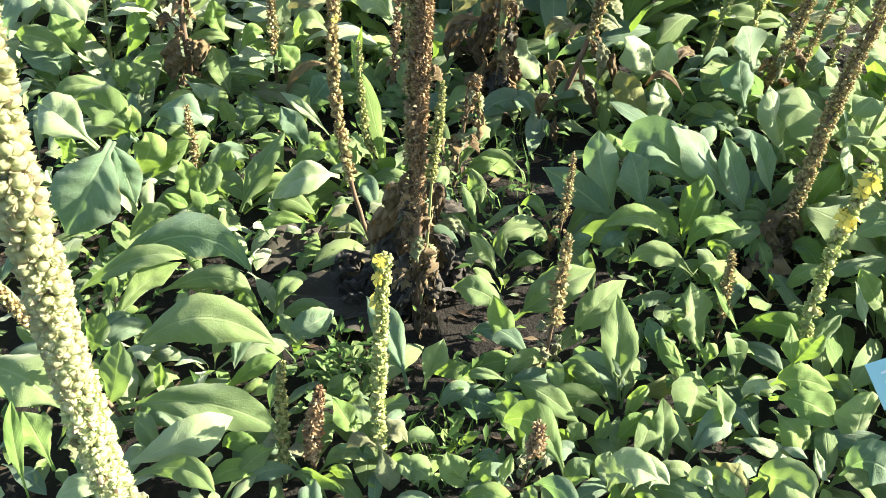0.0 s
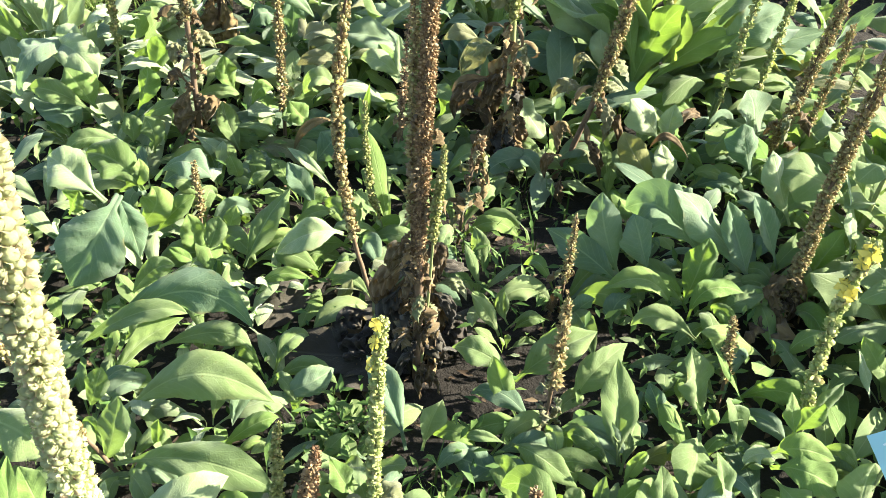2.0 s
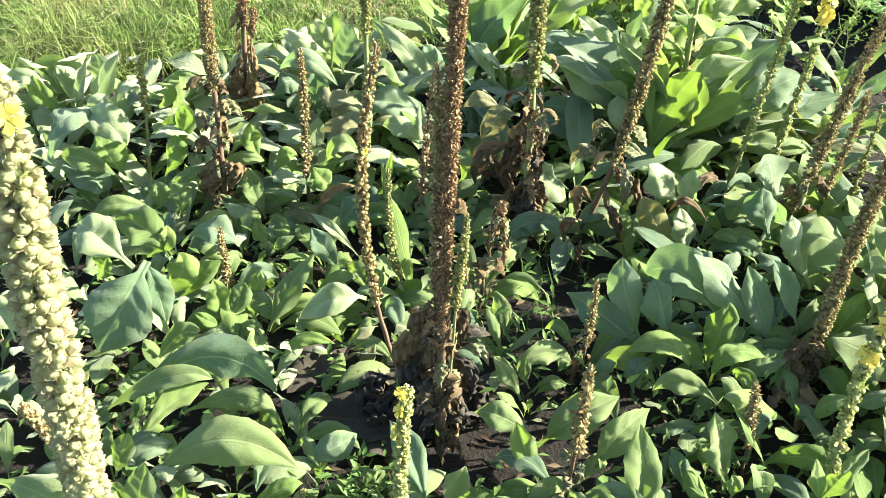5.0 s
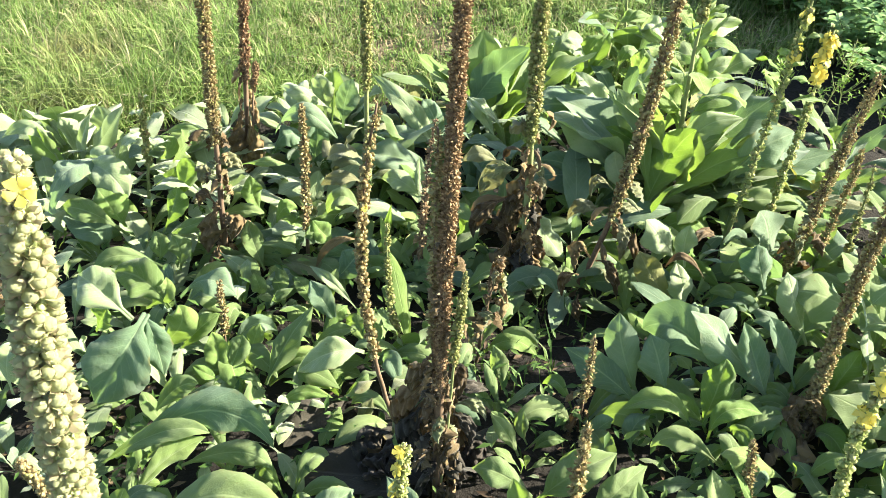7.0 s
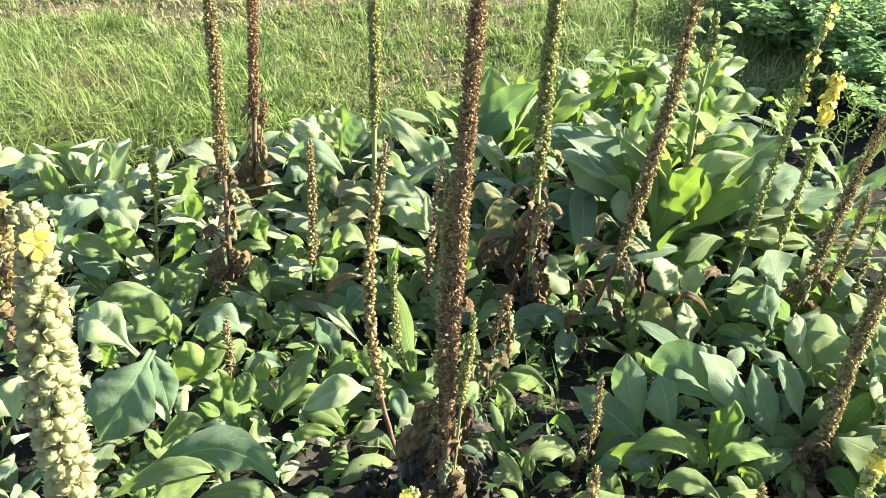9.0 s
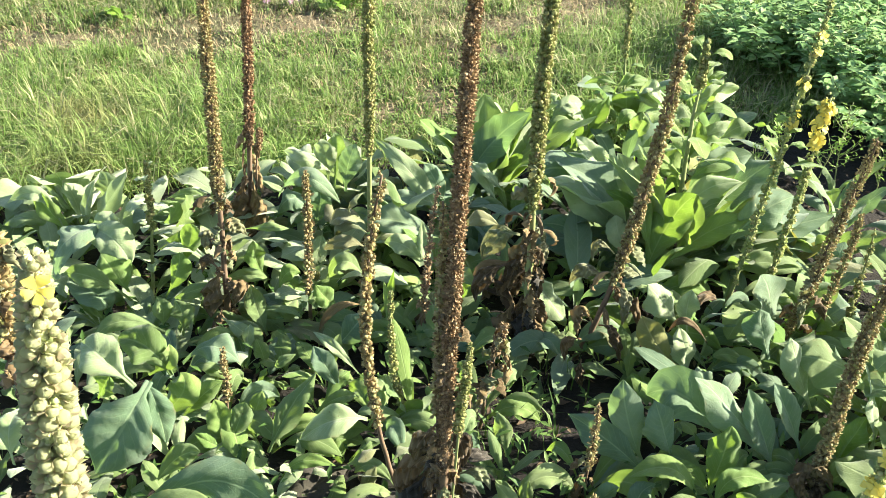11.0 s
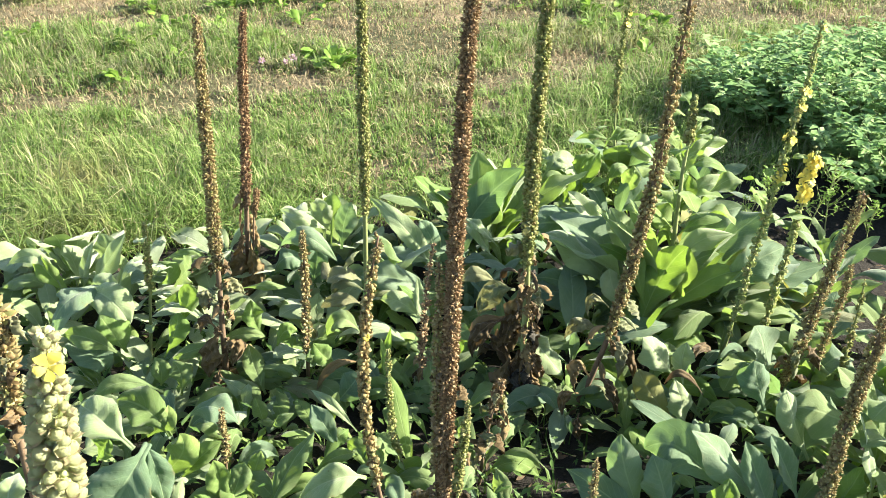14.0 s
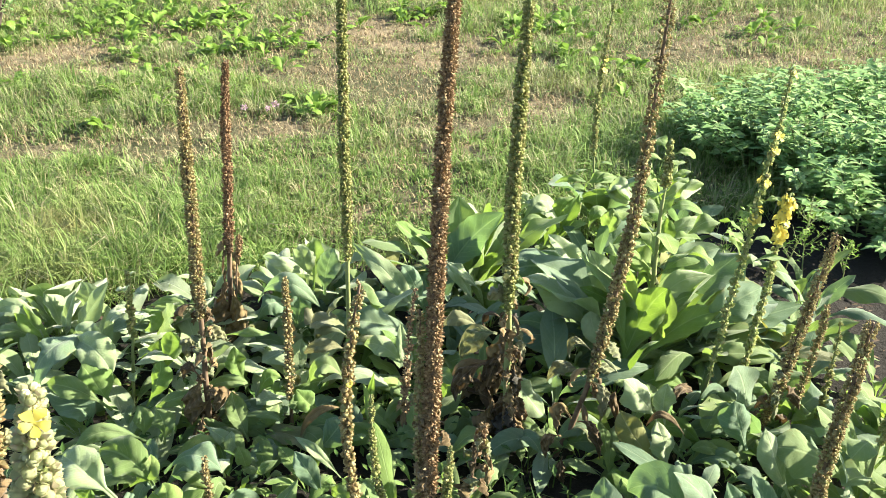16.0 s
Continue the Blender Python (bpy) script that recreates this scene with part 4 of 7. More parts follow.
frond(p, (-0.118, -0.042, 0.120), (-0.255, 0.007, 0.260), (-0.378, 0.009, 0.330), 0.101, 0, LEAF_WOOLLY)
frond(p, (-0.087, -0.100, 0.080), (-0.037, -0.086, 0.250), (0.020, -0.110, 0.360), 0.108, 0, LEAF_FRESH)
frond(p, (-0.053, -0.098, 0.080), (0.081, -0.060, 0.200), (0.203, -0.054, 0.250), 0.077, 0, LEAF_FRESH)
frond(p, (-0.002, -0.019, 0.150), (0.057, -0.006, 0.300), (0.177, -0.001, 0.340), 0.076, 0, LEAF_WOOLLY)
frond(p, (-0.007, -0.050, 0.150), (0.059, -0.034, 0.260), (0.141, -0.014, 0.280), 0.059, 0, LEAF)
frond(p, (0.030, 0.078, 0.150), (0.102, 0.078, 0.320), (0.218, 0.098, 0.380), 0.104, 0, LEAF_BLUE)
frond(p, (0.040, 0.234, 0.300), (0.127, 0.196, 0.400), (0.253, 0.253, 0.380), 0.057, 0, LEAF_WOOLLY)
frond(p, (0.058, 0.304, 0.420), (0.099, 0.236, 0.500), (0.201, 0.316, 0.480), 0.062, 0, LEAF_WOOLLY)
frond(p, (0.045, 0.162, 0.300), (0.063, 0.193, 0.380), (0.068, 0.186, 0.440), 0.071, 0, LEAF_FRESH)
frond(p, (0.061, 0.226, 0.420), (0.045, 0.212, 0.500), (0.012, 0.149, 0.580), 0.053, 0, LEAF_FRESH)
frond(p, (0.091, 0.324, 0.450), (0.092, 0.269, 0.530), (0.088, 0.230, 0.600), 0.054, 0, LEAF)
frond(p, (-0.065, 0.137, 0.150), (-0.124, 0.082, 0.280), (-0.172, 0.123, 0.360), 0.095, 0, LEAF_WOOLLY)
frond(p, (-0.123, 0.236, 0.150), (-0.209, 0.234, 0.270), (-0.282, 0.284, 0.330), 0.072, 0, LEAF_WOOLLY)
frond(p, (-0.128, 0.324, 0.120), (-0.220, 0.251, 0.220), (-0.309, 0.302, 0.260), 0.082, 0, LEAF_BLUE)
frond(p, (-0.105, 0.238, 0.150), (-0.176, 0.183, 0.240), (-0.201, 0.180, 0.300), 0.054, 0, LEAF_FRESH)
frond(p, (-0.084, 0.087, 0.180), (-0.146, 0.015, 0.260), (-0.209, 0.035, 0.280), 0.042, 0, LEAF_FRESH)
frond(p, (-0.138, -0.074, 0.120), (-0.174, -0.077, 0.200), (-0.188, -0.067, 0.260), 0.075, 0, LEAF_WOOLLY)
frond(p, (0.153, -0.024, 0.120), (0.217, -0.054, 0.260), (0.330, -0.002, 0.300), 0.111, 0, LEAF_BLUE)
frond(p, (0.097, 0.001, 0.080), (0.287, 0.017, 0.160), (0.491, 0.063, 0.200), 0.098, 0, LEAF_BLUE)
frond(p, (-0.050, 0.155, 0.300), (-0.037, 0.188, 0.360), (-0.004, 0.224, 0.400), 0.053, 0, LEAF)
frond(p, (-0.051, 0.242, 0.150), (-0.054, 0.227, 0.280), (-0.055, 0.242, 0.360), 0.063, 0, LEAF)
frond(p, (0.347, 0.203, 0.250), (0.358, 0.204, 0.280), (0.398, 0.207, 0.260), 0.046, 0, LEAF_WOOLLY)
frond(p, (-0.078, -0.105, 0.150), (-0.105, -0.083, 0.250), (-0.100, -0.077, 0.330), 0.041, 0, LEAF_FRESH)
frond(p, (-0.018, 0.135, 0.200), (-0.002, 0.099, 0.280), (0.009, 0.060, 0.330), 0.044, 0, LEAF)
frond(p, (0.047, 0.244, 0.280), (0.062, 0.185, 0.340), (0.122, 0.227, 0.330), 0.046, 0, LEAF_WOOLLY)
frond(p, (-0.013, -0.026, 0.120), (0.073, 0.007, 0.240), (0.148, 0.008, 0.280), 0.043, 0, LEAF)

p = plant(0.640, 3.436, "far slender mullein with a thin green stalk")
path = stalk(p, (-0.051, 0.009, 0.387), (-0.014, 0.003, 0.951), 0.006, STEM_GREEN, SPIKE_GREEN, 0.42, 0.012, "round", 0.012, 0.012, 5, 0.3, 0.15, 54, 2)
leaf(p, -134, 0.313, 0.28, 0.05, 0.157, 0, LEAF_BLUE)
leaf(p, -74, 0.281, 0.30, 0.05, 0.156, 0, LEAF_BLUE)
leaf(p, -122, 0.334, 0.26, 0.03, 0.130, 0)
leaf(p, -84, 0.255, 0.20, 0.03, 0.131, 0)
leaf(p, -109, 0.378, 0.34, 0.02, 0.103, 0, LEAF_FRESH)
leaf(p, -71, 0.322, 0.36, 0.06, 0.154, 0, LEAF_BLUE)
stem_leaves(p, path, 0.12, 0.40, 7, 0.13, 6, LEAF_FRESH, 0.2)
frond(p, (-0.178, -0.270, 0.100), (-0.209, -0.331, 0.240), (-0.164, -0.321, 0.280), 0.061, 0, LEAF_FRESH)
frond(p, (-0.174, -0.225, 0.100), (-0.264, -0.377, 0.260), (-0.351, -0.336, 0.280), 0.050, 0, LEAF_WOOLLY)
frond(p, (-0.107, -0.173, 0.100), (-0.279, -0.388, 0.200), (-0.340, -0.336, 0.150), 0.044, 0, LEAF)
frond(p, (-0.071, 0.019, 0.150), (-0.064, -0.144, 0.280), (0.039, -0.051, 0.220), 0.043, 0, LEAF)
frond(p, (-0.047, -0.089, 0.200), (-0.013, -0.242, 0.260), (0.098, -0.138, 0.160), 0.059, 0, LEAF_WOOLLY)
frond(p, (-0.075, -0.262, 0.100), (-0.033, -0.328, 0.180), (-0.024, -0.337, 0.250), 0.072, 0, LEAF)
frond(p, (-0.209, -0.352, 0.150), (-0.183, -0.379, 0.250), (-0.152, -0.371, 0.320), 0.056, 0, LEAF_FRESH)
frond(p, (-0.068, -0.370, 0.120), (-0.036, -0.395, 0.220), (-0.034, -0.412, 0.260), 0.061, 0, LEAF)
frond(p, (-0.109, -0.345, 0.150), (-0.086, -0.372, 0.250), (-0.034, -0.306, 0.220), 0.049, 0, LEAF)
frond(p, (-0.098, -0.252, 0.300), (-0.164, -0.276, 0.340), (-0.225, -0.236, 0.300), 0.029, 0, LEAF)
frond(p, (-0.078, -0.250, 0.300), (-0.046, -0.268, 0.340), (0.019, -0.195, 0.300), 0.031, 0, LEAF)
frond(p, (-0.029, -0.231, 0.250), (0.003, -0.291, 0.320), (0.073, -0.253, 0.220), 0.053, 0, LEAF_WOOLLY)

p = plant(0.758, 2.258, "slim mullein with a loose yellow flowering stalk")
path = stalk(p, (0.053, -0.018, 0.560), (0.090, -0.030, 1.045), 0.006, STEM_GREEN, SPIKE_PALE, 0.12, 0.0115, "round", 0.013, 0.013, 4, 0.3, 0.2, 61, 8, 0.35, 0.014)
stem_leaves(p, path, 0.42, 0.62, 9, 0.11, 8, LEAF_FRESH, 0.6, 0.4)
leaf(p, -131, 0.205, 0.10, 0.07, 0.045, 0, LEAF_DRY, crumple=1.1)
frond(p, (-0.002, 0.100, 0.080), (0.097, 0.078, 0.140), (0.255, 0.088, 0.100), 0.069, 0, LEAF)

p = plant(0.854, 2.258, "slim mullein with clustered yellow flowers at its top")
path = stalk(p, (0.029, -0.011, 0.361), (0.051, -0.019, 0.713), 0.007, STEM_GREEN, SPIKE_PALE, 0.12, 0.0125, "round", 0.012, 0.012, 5, -0.3, 0.15, 62, 17, 0.72, 0.016)
leaf(p, -59, 0.091, 0.12, 0.03, 0.098, 0, LEAF_FRESH)
leaf(p, -121, 0.266, 0.10, 0.05, 0.095, 0, LEAF_FRESH)
leaf(p, -94, 0.194, 0.15, 0.02, 0.077, 0)

p = plant(0.852, 2.056, "dry leaning mullein with a tan seed spike")
path = stalk(p, (0.056, -0.023, 0.356), (0.102, -0.042, 0.696), 0.008, STEM_BROWN, SPIKE_TAN, 0.16, 0.0180, "dry", 0.0100, 0.0070, 8, 0.3, 0.15, 63)
wilt(p, path, 0.08, 0.4, 8, 0.10, 63, [LEAF_DRY, LEAF_LIMP], 0.8, 0.5, 1.1)
leaf(p, -134, 0.113, 0.22, 0.01, 0.127, 0, LEAF_BLUE)
leaf(p, -95, 0.171, 0.20, 0.02, 0.116, 10)
leaf(p, 131, 0.087, 0.24, 0.05, 0.111, 0, LEAF_BLUE)

p = plant(0.953, 2.104, "mullein with a short tan and green side spike")
path = stalk(p, (0.025, -0.011, 0.279), (0.034, -0.015, 0.450), 0.006, STEM_GREEN, SPIKE_TAN, 0.25, 0.0125, "dry", 0.012, 0.011, 5, 0.3, 0.2, 64)
leaf(p, -1, 0.042, 0.12, 0.05, 0.113, 0)
leaf(p, 22, 0.132, 0.12, 0.05, 0.132, 0, LEAF_BLUE)
leaf(p, 71, 0.138, 0.16, 0.04, 0.115, 0)

p = plant(1.041, 2.079, "pale green young mullein stalk")
path = stalk(p, (-0.005, 0.002, 0.212), (-0.005, 0.003, 0.420), 0.005, STEM_GREEN, SPIKE_GREEN, 0.2, 0.0095, "round", 0.011, 0.012, 4, 0.3, 0.25, 65)
stem_leaves(p, path, 0.1, 0.6, 7, 0.06, 5, LEAF_FRESH, 0.5, 0.3)

p = plant(0.805, 1.542, "leaning dry mullein with a thick tan spike and brown base")
path = stalk(p, (-0.000, 0.000, 0.363), (0.015, -0.008, 0.754), 0.008, STEM_BROWN, SPIKE_TAN, 0.10, 0.0185, "round", 0.0105, 0.0070, 9, 0.2, 0.12, 66)
wilt(p, path, 0.02, 0.2, 14, 0.12, 67, [LEAF_DRY], 1.0, 0.5, 1.2)
leaf(p, -133, 0.207, 0.05, 0.03, 0.061, 0, LEAF_DRY, crumple=1.1)
leaf(p, -114, 0.200, 0.03, 0.04, 0.061, 0, LEAF_DRY, crumple=1.1)
frond(p, (0.153, -0.237, 0.060), (0.093, -0.253, 0.150), (0.058, -0.237, 0.200), 0.051, 0, LEAF_FRESH)
frond(p, (0.145, 0.054, 0.050), (0.126, 0.084, 0.200), (0.072, 0.100, 0.350), 0.063, 35, LEAF_WOOLLY)
frond(p, (0.071, 0.067, 0.050), (0.082, 0.060, 0.150), (0.114, 0.083, 0.200), 0.077, 0, LEAF_FRESH)
frond(p, (0.025, -0.004, 0.050), (0.054, -0.016, 0.120), (0.118, -0.026, 0.080), 0.083, 0, LEAF)
frond(p, (-0.011, -0.001, 0.100), (0.009, -0.023, 0.070), (-0.017, -0.046, 0.020), 0.050, 0, LEAF_DRY, shrivel=1.00)
frond(p, (-0.027, -0.023, 0.140), (0.005, -0.028, 0.130), (0.029, -0.031, 0.080), 0.033, 0, LEAF_DRY, shrivel=1.00)
frond(p, (-0.029, -0.004, 0.120), (-0.058, -0.037, 0.100), (-0.045, -0.032, 0.020), 0.057, 0, LEAF_DRY, shrivel=1.00)
frond(p, (-0.040, -0.036, 0.100), (-0.027, -0.049, 0.060), (-0.009, -0.062, 0.020), 0.058, 0, LEAF_DRY, shrivel=1.00)

p = plant(0.738, 1.134, "flowering mullein with pale green stalk and yellow blooms")
path = stalk(p, (-0.029, 0.018, 0.377), (-0.017, 0.011, 0.603), 0.006, STEM_GREEN, SPIKE_PALE, 0.18, 0.0135, "round", 0.013, 0.010, 5, -0.1, 0.2, 68, 10, 0.6, 0.014)
frond(p, (-0.088, -0.071, 0.100), (-0.043, -0.112, 0.150), (0.031, -0.127, 0.100), 0.073, 0, LEAF_FRESH)
frond(p, (-0.088, -0.091, 0.100), (-0.066, -0.154, 0.120), (-0.017, -0.152, 0.060), 0.067, 0, LEAF_FRESH)
frond(p, (-0.084, -0.053, 0.120), (-0.050, -0.076, 0.170), (0.022, -0.079, 0.140), 0.062, 0, LEAF_FRESH)
frond(p, (-0.082, -0.066, 0.120), (-0.119, -0.068, 0.140), (-0.136, -0.065, 0.100), 0.039, 0, LEAF_WOOLLY)
frond(p, (-0.048, -0.028, 0.150), (-0.022, -0.019, 0.200), (-0.014, -0.024, 0.240), 0.046, 0, LEAF_FRESH)
frond(p, (-0.044, -0.035, 0.150), (-0.060, -0.020, 0.200), (-0.077, -0.015, 0.260), 0.034, 0, LEAF_FRESH)
frond(p, (-0.006, 0.017, 0.100), (0.027, 0.041, 0.160), (0.058, 0.058, 0.200), 0.042, 0, LEAF)
frond(p, (0.174, 0.124, 0.060), (0.134, 0.109, 0.150), (0.112, 0.147, 0.200), 0.027, 40, LEAF_WOOLLY)

p = plant(-0.092, 0.952, "young mullein with a pale flower stalk topped by a yellow bloom")
path = stalk(p, (0.006, 0.001, 0.317), (0.028, 0.003, 0.598), 0.006, STEM_GREEN, SPIKE_PALE, 0.18, 0.0125, "round", 0.012, 0.008, 6, 0.1, 0.1, 71, 3, 0.7, 0.012)
stem_leaves(p, path, 0.06, 0.24, 6, 0.08, 9, LEAF_LIMP, 0.2, 0.45)
frond(p, (-0.035, 0.046, 0.050), (-0.061, 0.043, 0.120), (-0.082, 0.058, 0.160), 0.045, 0, LEAF_FRESH)
frond(p, (0.022, -0.044, 0.050), (0.064, -0.050, 0.100), (0.099, -0.066, 0.080), 0.052, 0, LEAF)
frond(p, (0.004, -0.017, 0.120), (0.018, -0.050, 0.100), (0.023, -0.067, 0.050), 0.047, 0, LEAF_LIMP)
frond(p, (-0.002, -0.029, 0.140), (-0.031, -0.022, 0.150), (-0.056, -0.023, 0.120), 0.029, 0, LEAF_LIMP)
frond(p, (0.023, -0.011, 0.140), (0.038, -0.006, 0.150), (0.055, -0.010, 0.120), 0.027, 0, LEAF_LIMP)

p = plant(0.231, 1.180, "small mullein with a tan hairy spike and shrivelled lower leaves")
path = stalk(p, (0.007, -0.001, 0.223), (0.010, -0.002, 0.411), 0.005, STEM_BROWN, SPIKE_TAN, 0.40, 0.0115, "dry", 0.013, 0.009, 6, 0.3, 0.15, 72)
wilt(p, path, 0.05, 0.42, 12, 0.05, 73, [LEAF_LIMP], 0.5, 0.7, 1.2)
frond(p, (-0.058, 0.130, 0.040), (-0.128, 0.123, 0.120), (-0.188, 0.152, 0.100), 0.064, 0, LEAF)
frond(p, (-0.051, 0.025, 0.030), (-0.083, 0.050, 0.100), (-0.106, 0.080, 0.160), 0.052, 0, LEAF_FRESH)
frond(p, (-0.053, 0.115, 0.040), (0.018, 0.125, 0.120), (0.114, 0.172, 0.140), 0.088, 0, LEAF)
frond(p, (0.062, 0.055, 0.040), (0.101, 0.080, 0.120), (0.173, 0.141, 0.140), 0.070, 0, LEAF)

p = plant(0.293, 1.543, "small mullein with a thin grey-brown spike")
path = stalk(p, (0.005, -0.001, 0.155), (0.009, -0.002, 0.299), 0.004, STEM_BROWN, SPIKE_TAN, 0.35, 0.009, "dry", 0.010, 0.009, 5, 0.3, 0.15, 74)
wilt(p, path, 0.05, 0.5, 10, 0.06, 75, [LEAF_LIMP, LEAF_DRY], 0.6, 0.5, 1.2)
frond(p, (-0.145, -0.110, 0.030), (-0.173, -0.108, 0.100), (-0.211, -0.078, 0.130), 0.039, 0, LEAF)
frond(p, (-0.112, -0.093, 0.030), (-0.085, -0.105, 0.080), (-0.044, -0.094, 0.070), 0.031, 0, LEAF)
frond(p, (0.146, 0.023, 0.050), (0.061, 0.047, 0.130), (-0.039, 0.122, 0.150), 0.080, 0, LEAF_BLUE)
frond(p, (0.139, 0.076, 0.050), (0.086, 0.067, 0.200), (0.073, 0.100, 0.280), 0.079, 0, LEAF_BLUE)
frond(p, (0.107, -0.087, 0.040), (0.107, -0.075, 0.100), (0.143, -0.058, 0.120), 0.052, 0, LEAF_BLUE)
frond(p, (-0.143, -0.108, 0.030), (-0.176, -0.073, 0.080), (-0.209, -0.062, 0.120), 0.036, 0, LEAF)
frond(p, (-0.123, -0.075, 0.030), (-0.139, -0.071, 0.080), (-0.135, -0.058, 0.120), 0.032, 0, LEAF)
frond(p, (-0.130, -0.092, 0.030), (-0.084, -0.092, 0.080), (-0.045, -0.089, 0.060), 0.023, 0, LEAF)
frond(p, (0.010, -0.068, 0.030), (0.037, -0.061, 0.080), (0.066, -0.053, 0.100), 0.046, 0, LEAF_BLUE)

p = plant(0.613, 1.271, "short mullein stalk with dry bracts")
path = stalk(p, (-0.014, 0.007, 0.157), (-0.025, 0.012, 0.270), 0.004, STEM_BROWN, SPIKE_TAN, 0.3, 0.0085, "dry", 0.010, 0.009, 5, 0.3, 0.15, 76)
frond(p, (-0.141, -0.070, 0.030), (-0.156, -0.058, 0.090), (-0.174, -0.032, 0.120), 0.041, 0, LEAF_BLUE)
frond(p, (-0.059, -0.069, 0.030), (-0.077, -0.030, 0.120), (-0.097, -0.002, 0.200), 0.077, 0, LEAF)
frond(p, (0.038, -0.046, 0.050), (-0.015, -0.016, 0.140), (-0.059, 0.021, 0.200), 0.030, 50, LEAF_FRESH)
frond(p, (-0.086, -0.136, 0.100), (-0.108, -0.211, 0.110), (-0.115, -0.250, 0.070), 0.112, 0, LEAF)
frond(p, (-0.064, -0.105, 0.050), (-0.059, -0.108, 0.100), (-0.073, -0.108, 0.140), 0.035, 0, LEAF_FRESH)
frond(p, (-0.029, 0.125, 0.060), (-0.124, 0.129, 0.140), (-0.186, 0.139, 0.100), 0.055, 0, LEAF)
frond(p, (-0.074, 0.092, 0.040), (-0.133, 0.069, 0.070), (-0.190, 0.066, 0.050), 0.035, 0, LEAF_BLUE)

p = plant(0.170, 0.914, "small mullein with a tufted dry brown tip")
path = stalk(p, (0.011, -0.002, 0.125), (0.016, -0.003, 0.231), 0.004, STEM_BROWN, SPIKE_BROWN, 0.6, 0.0135, "dry", 0.014, 0.008, 7, 0.2, 0.1, 77)
wilt(p, path, 0.2, 0.65, 8, 0.04, 78, [LEAF_LIMP], 0.4, 0.8, 1.2)
frond(p, (0.083, 0.003, 0.040), (0.030, 0.047, 0.140), (-0.032, 0.085, 0.100), 0.078, 0, LEAF)
frond(p, (-0.039, -0.027, 0.050), (-0.034, -0.034, 0.120), (-0.027, -0.025, 0.170), 0.026, 0, LEAF_FRESH)
frond(p, (0.090, 0.070, 0.030), (0.102, 0.076, 0.070), (0.115, 0.085, 0.100), 0.044, 0, LEAF)
frond(p, (0.086, -0.026, 0.030), (0.096, -0.014, 0.090), (0.127, 0.003, 0.100), 0.047, 0, LEAF)

p = plant(-0.272, 0.935, "mullein with a grey-green woolly spike")
path = stalk(p, (0.015, 0.004, 0.191), (0.028, 0.008, 0.356), 0.005, STEM_GREEN, SPIKE_GREEN, 0.2, 0.0115, "round", 0.011, 0.009, 6, 0.3, 0.1, 79)
stem_leaves(p, path, 0.08, 0.5, 7, 0.06, 3, LEAF_LIMP, 0.2, 0.5)
frond(p, (-0.098, -0.059, 0.040), (-0.052, -0.013, 0.090), (-0.008, 0.011, 0.100), 0.043, 0, LEAF)

p = plant(-0.219, 0.936, "small mullein with two dry brown tufted spikes")
path = stalk(p, (0.007, 0.002, 0.151), (0.015, 0.003, 0.269), 0.004, STEM_BROWN, SPIKE_BROWN, 0.3, 0.0135, "dry", 0.013, 0.008, 7, 0.3, 0.1, 80)
side = stalk(p, (0.012, 0.03, 0.130), (0.025, 0.04, 0.260), 0.004, STEM_BROWN, SPIKE_DARK, 0.5, 0.010, "dry", 0.011, 0.008, 7, 0.3, 0.1, 82)
frond(p, (0.022, 0.000, 0.040), (0.058, -0.023, 0.080), (0.084, -0.040, 0.080), 0.027, 0, LEAF_FRESH)

p = plant(-0.570, 1.720, "small mullein with a thin tan spike among fresh leaves")
path = stalk(p, (0.010, 0.003, 0.141), (0.016, 0.005, 0.264), 0.004, STEM_BROWN, SPIKE_TAN, 0.4, 0.0095, "dry", 0.010, 0.009, 6, 0.3, 0.1, 83)
frond(p, (-0.135, -0.088, 0.240), (-0.166, -0.177, 0.200), (-0.244, -0.221, 0.080), 0.157, 0, LEAF_BLUE)
frond(p, (-0.141, -0.089, 0.240), (-0.107, -0.137, 0.200), (-0.093, -0.163, 0.120), 0.070, 0, LEAF_BLUE)
frond(p, (-0.149, -0.031, 0.080), (-0.078, -0.045, 0.170), (-0.081, -0.032, 0.220), 0.076, 0, LEAF_FRESH)
frond(p, (-0.105, -0.027, 0.060), (-0.046, -0.030, 0.140), (0.009, -0.011, 0.180), 0.049, 0, LEAF_FRESH)
frond(p, (0.083, 0.186, 0.050), (0.108, 0.151, 0.100), (0.151, 0.164, 0.120), 0.029, 0, LEAF)
frond(p, (-0.109, -0.229, 0.060), (-0.056, -0.205, 0.120), (-0.002, -0.204, 0.140), 0.053, 0, LEAF)

p = plant(-0.423, 2.109, "mullein with a grey-tan seed spike and limp leaves")
path = stalk(p, (0.016, 0.003, 0.336), (0.031, 0.006, 0.525), 0.006, STEM_BROWN, SPIKE_TAN, 0.2, 0.0125, "dry", 0.012, 0.010, 6, 0.3, 0.15, 84)
wilt(p, path, 0.05, 0.3, 8, 0.10, 85, [LEAF_LIMP, LEAF], 0.6, 0.5, 0.9)
frond(p, (0.084, 0.038, 0.080), (0.054, -0.006, 0.140), (0.024, 0.003, 0.180), 0.062, 0, LEAF_FRESH)
frond(p, (0.085, -0.100, 0.050), (0.135, -0.112, 0.120), (0.162, -0.075, 0.150), 0.083, 0, LEAF_BLUE)

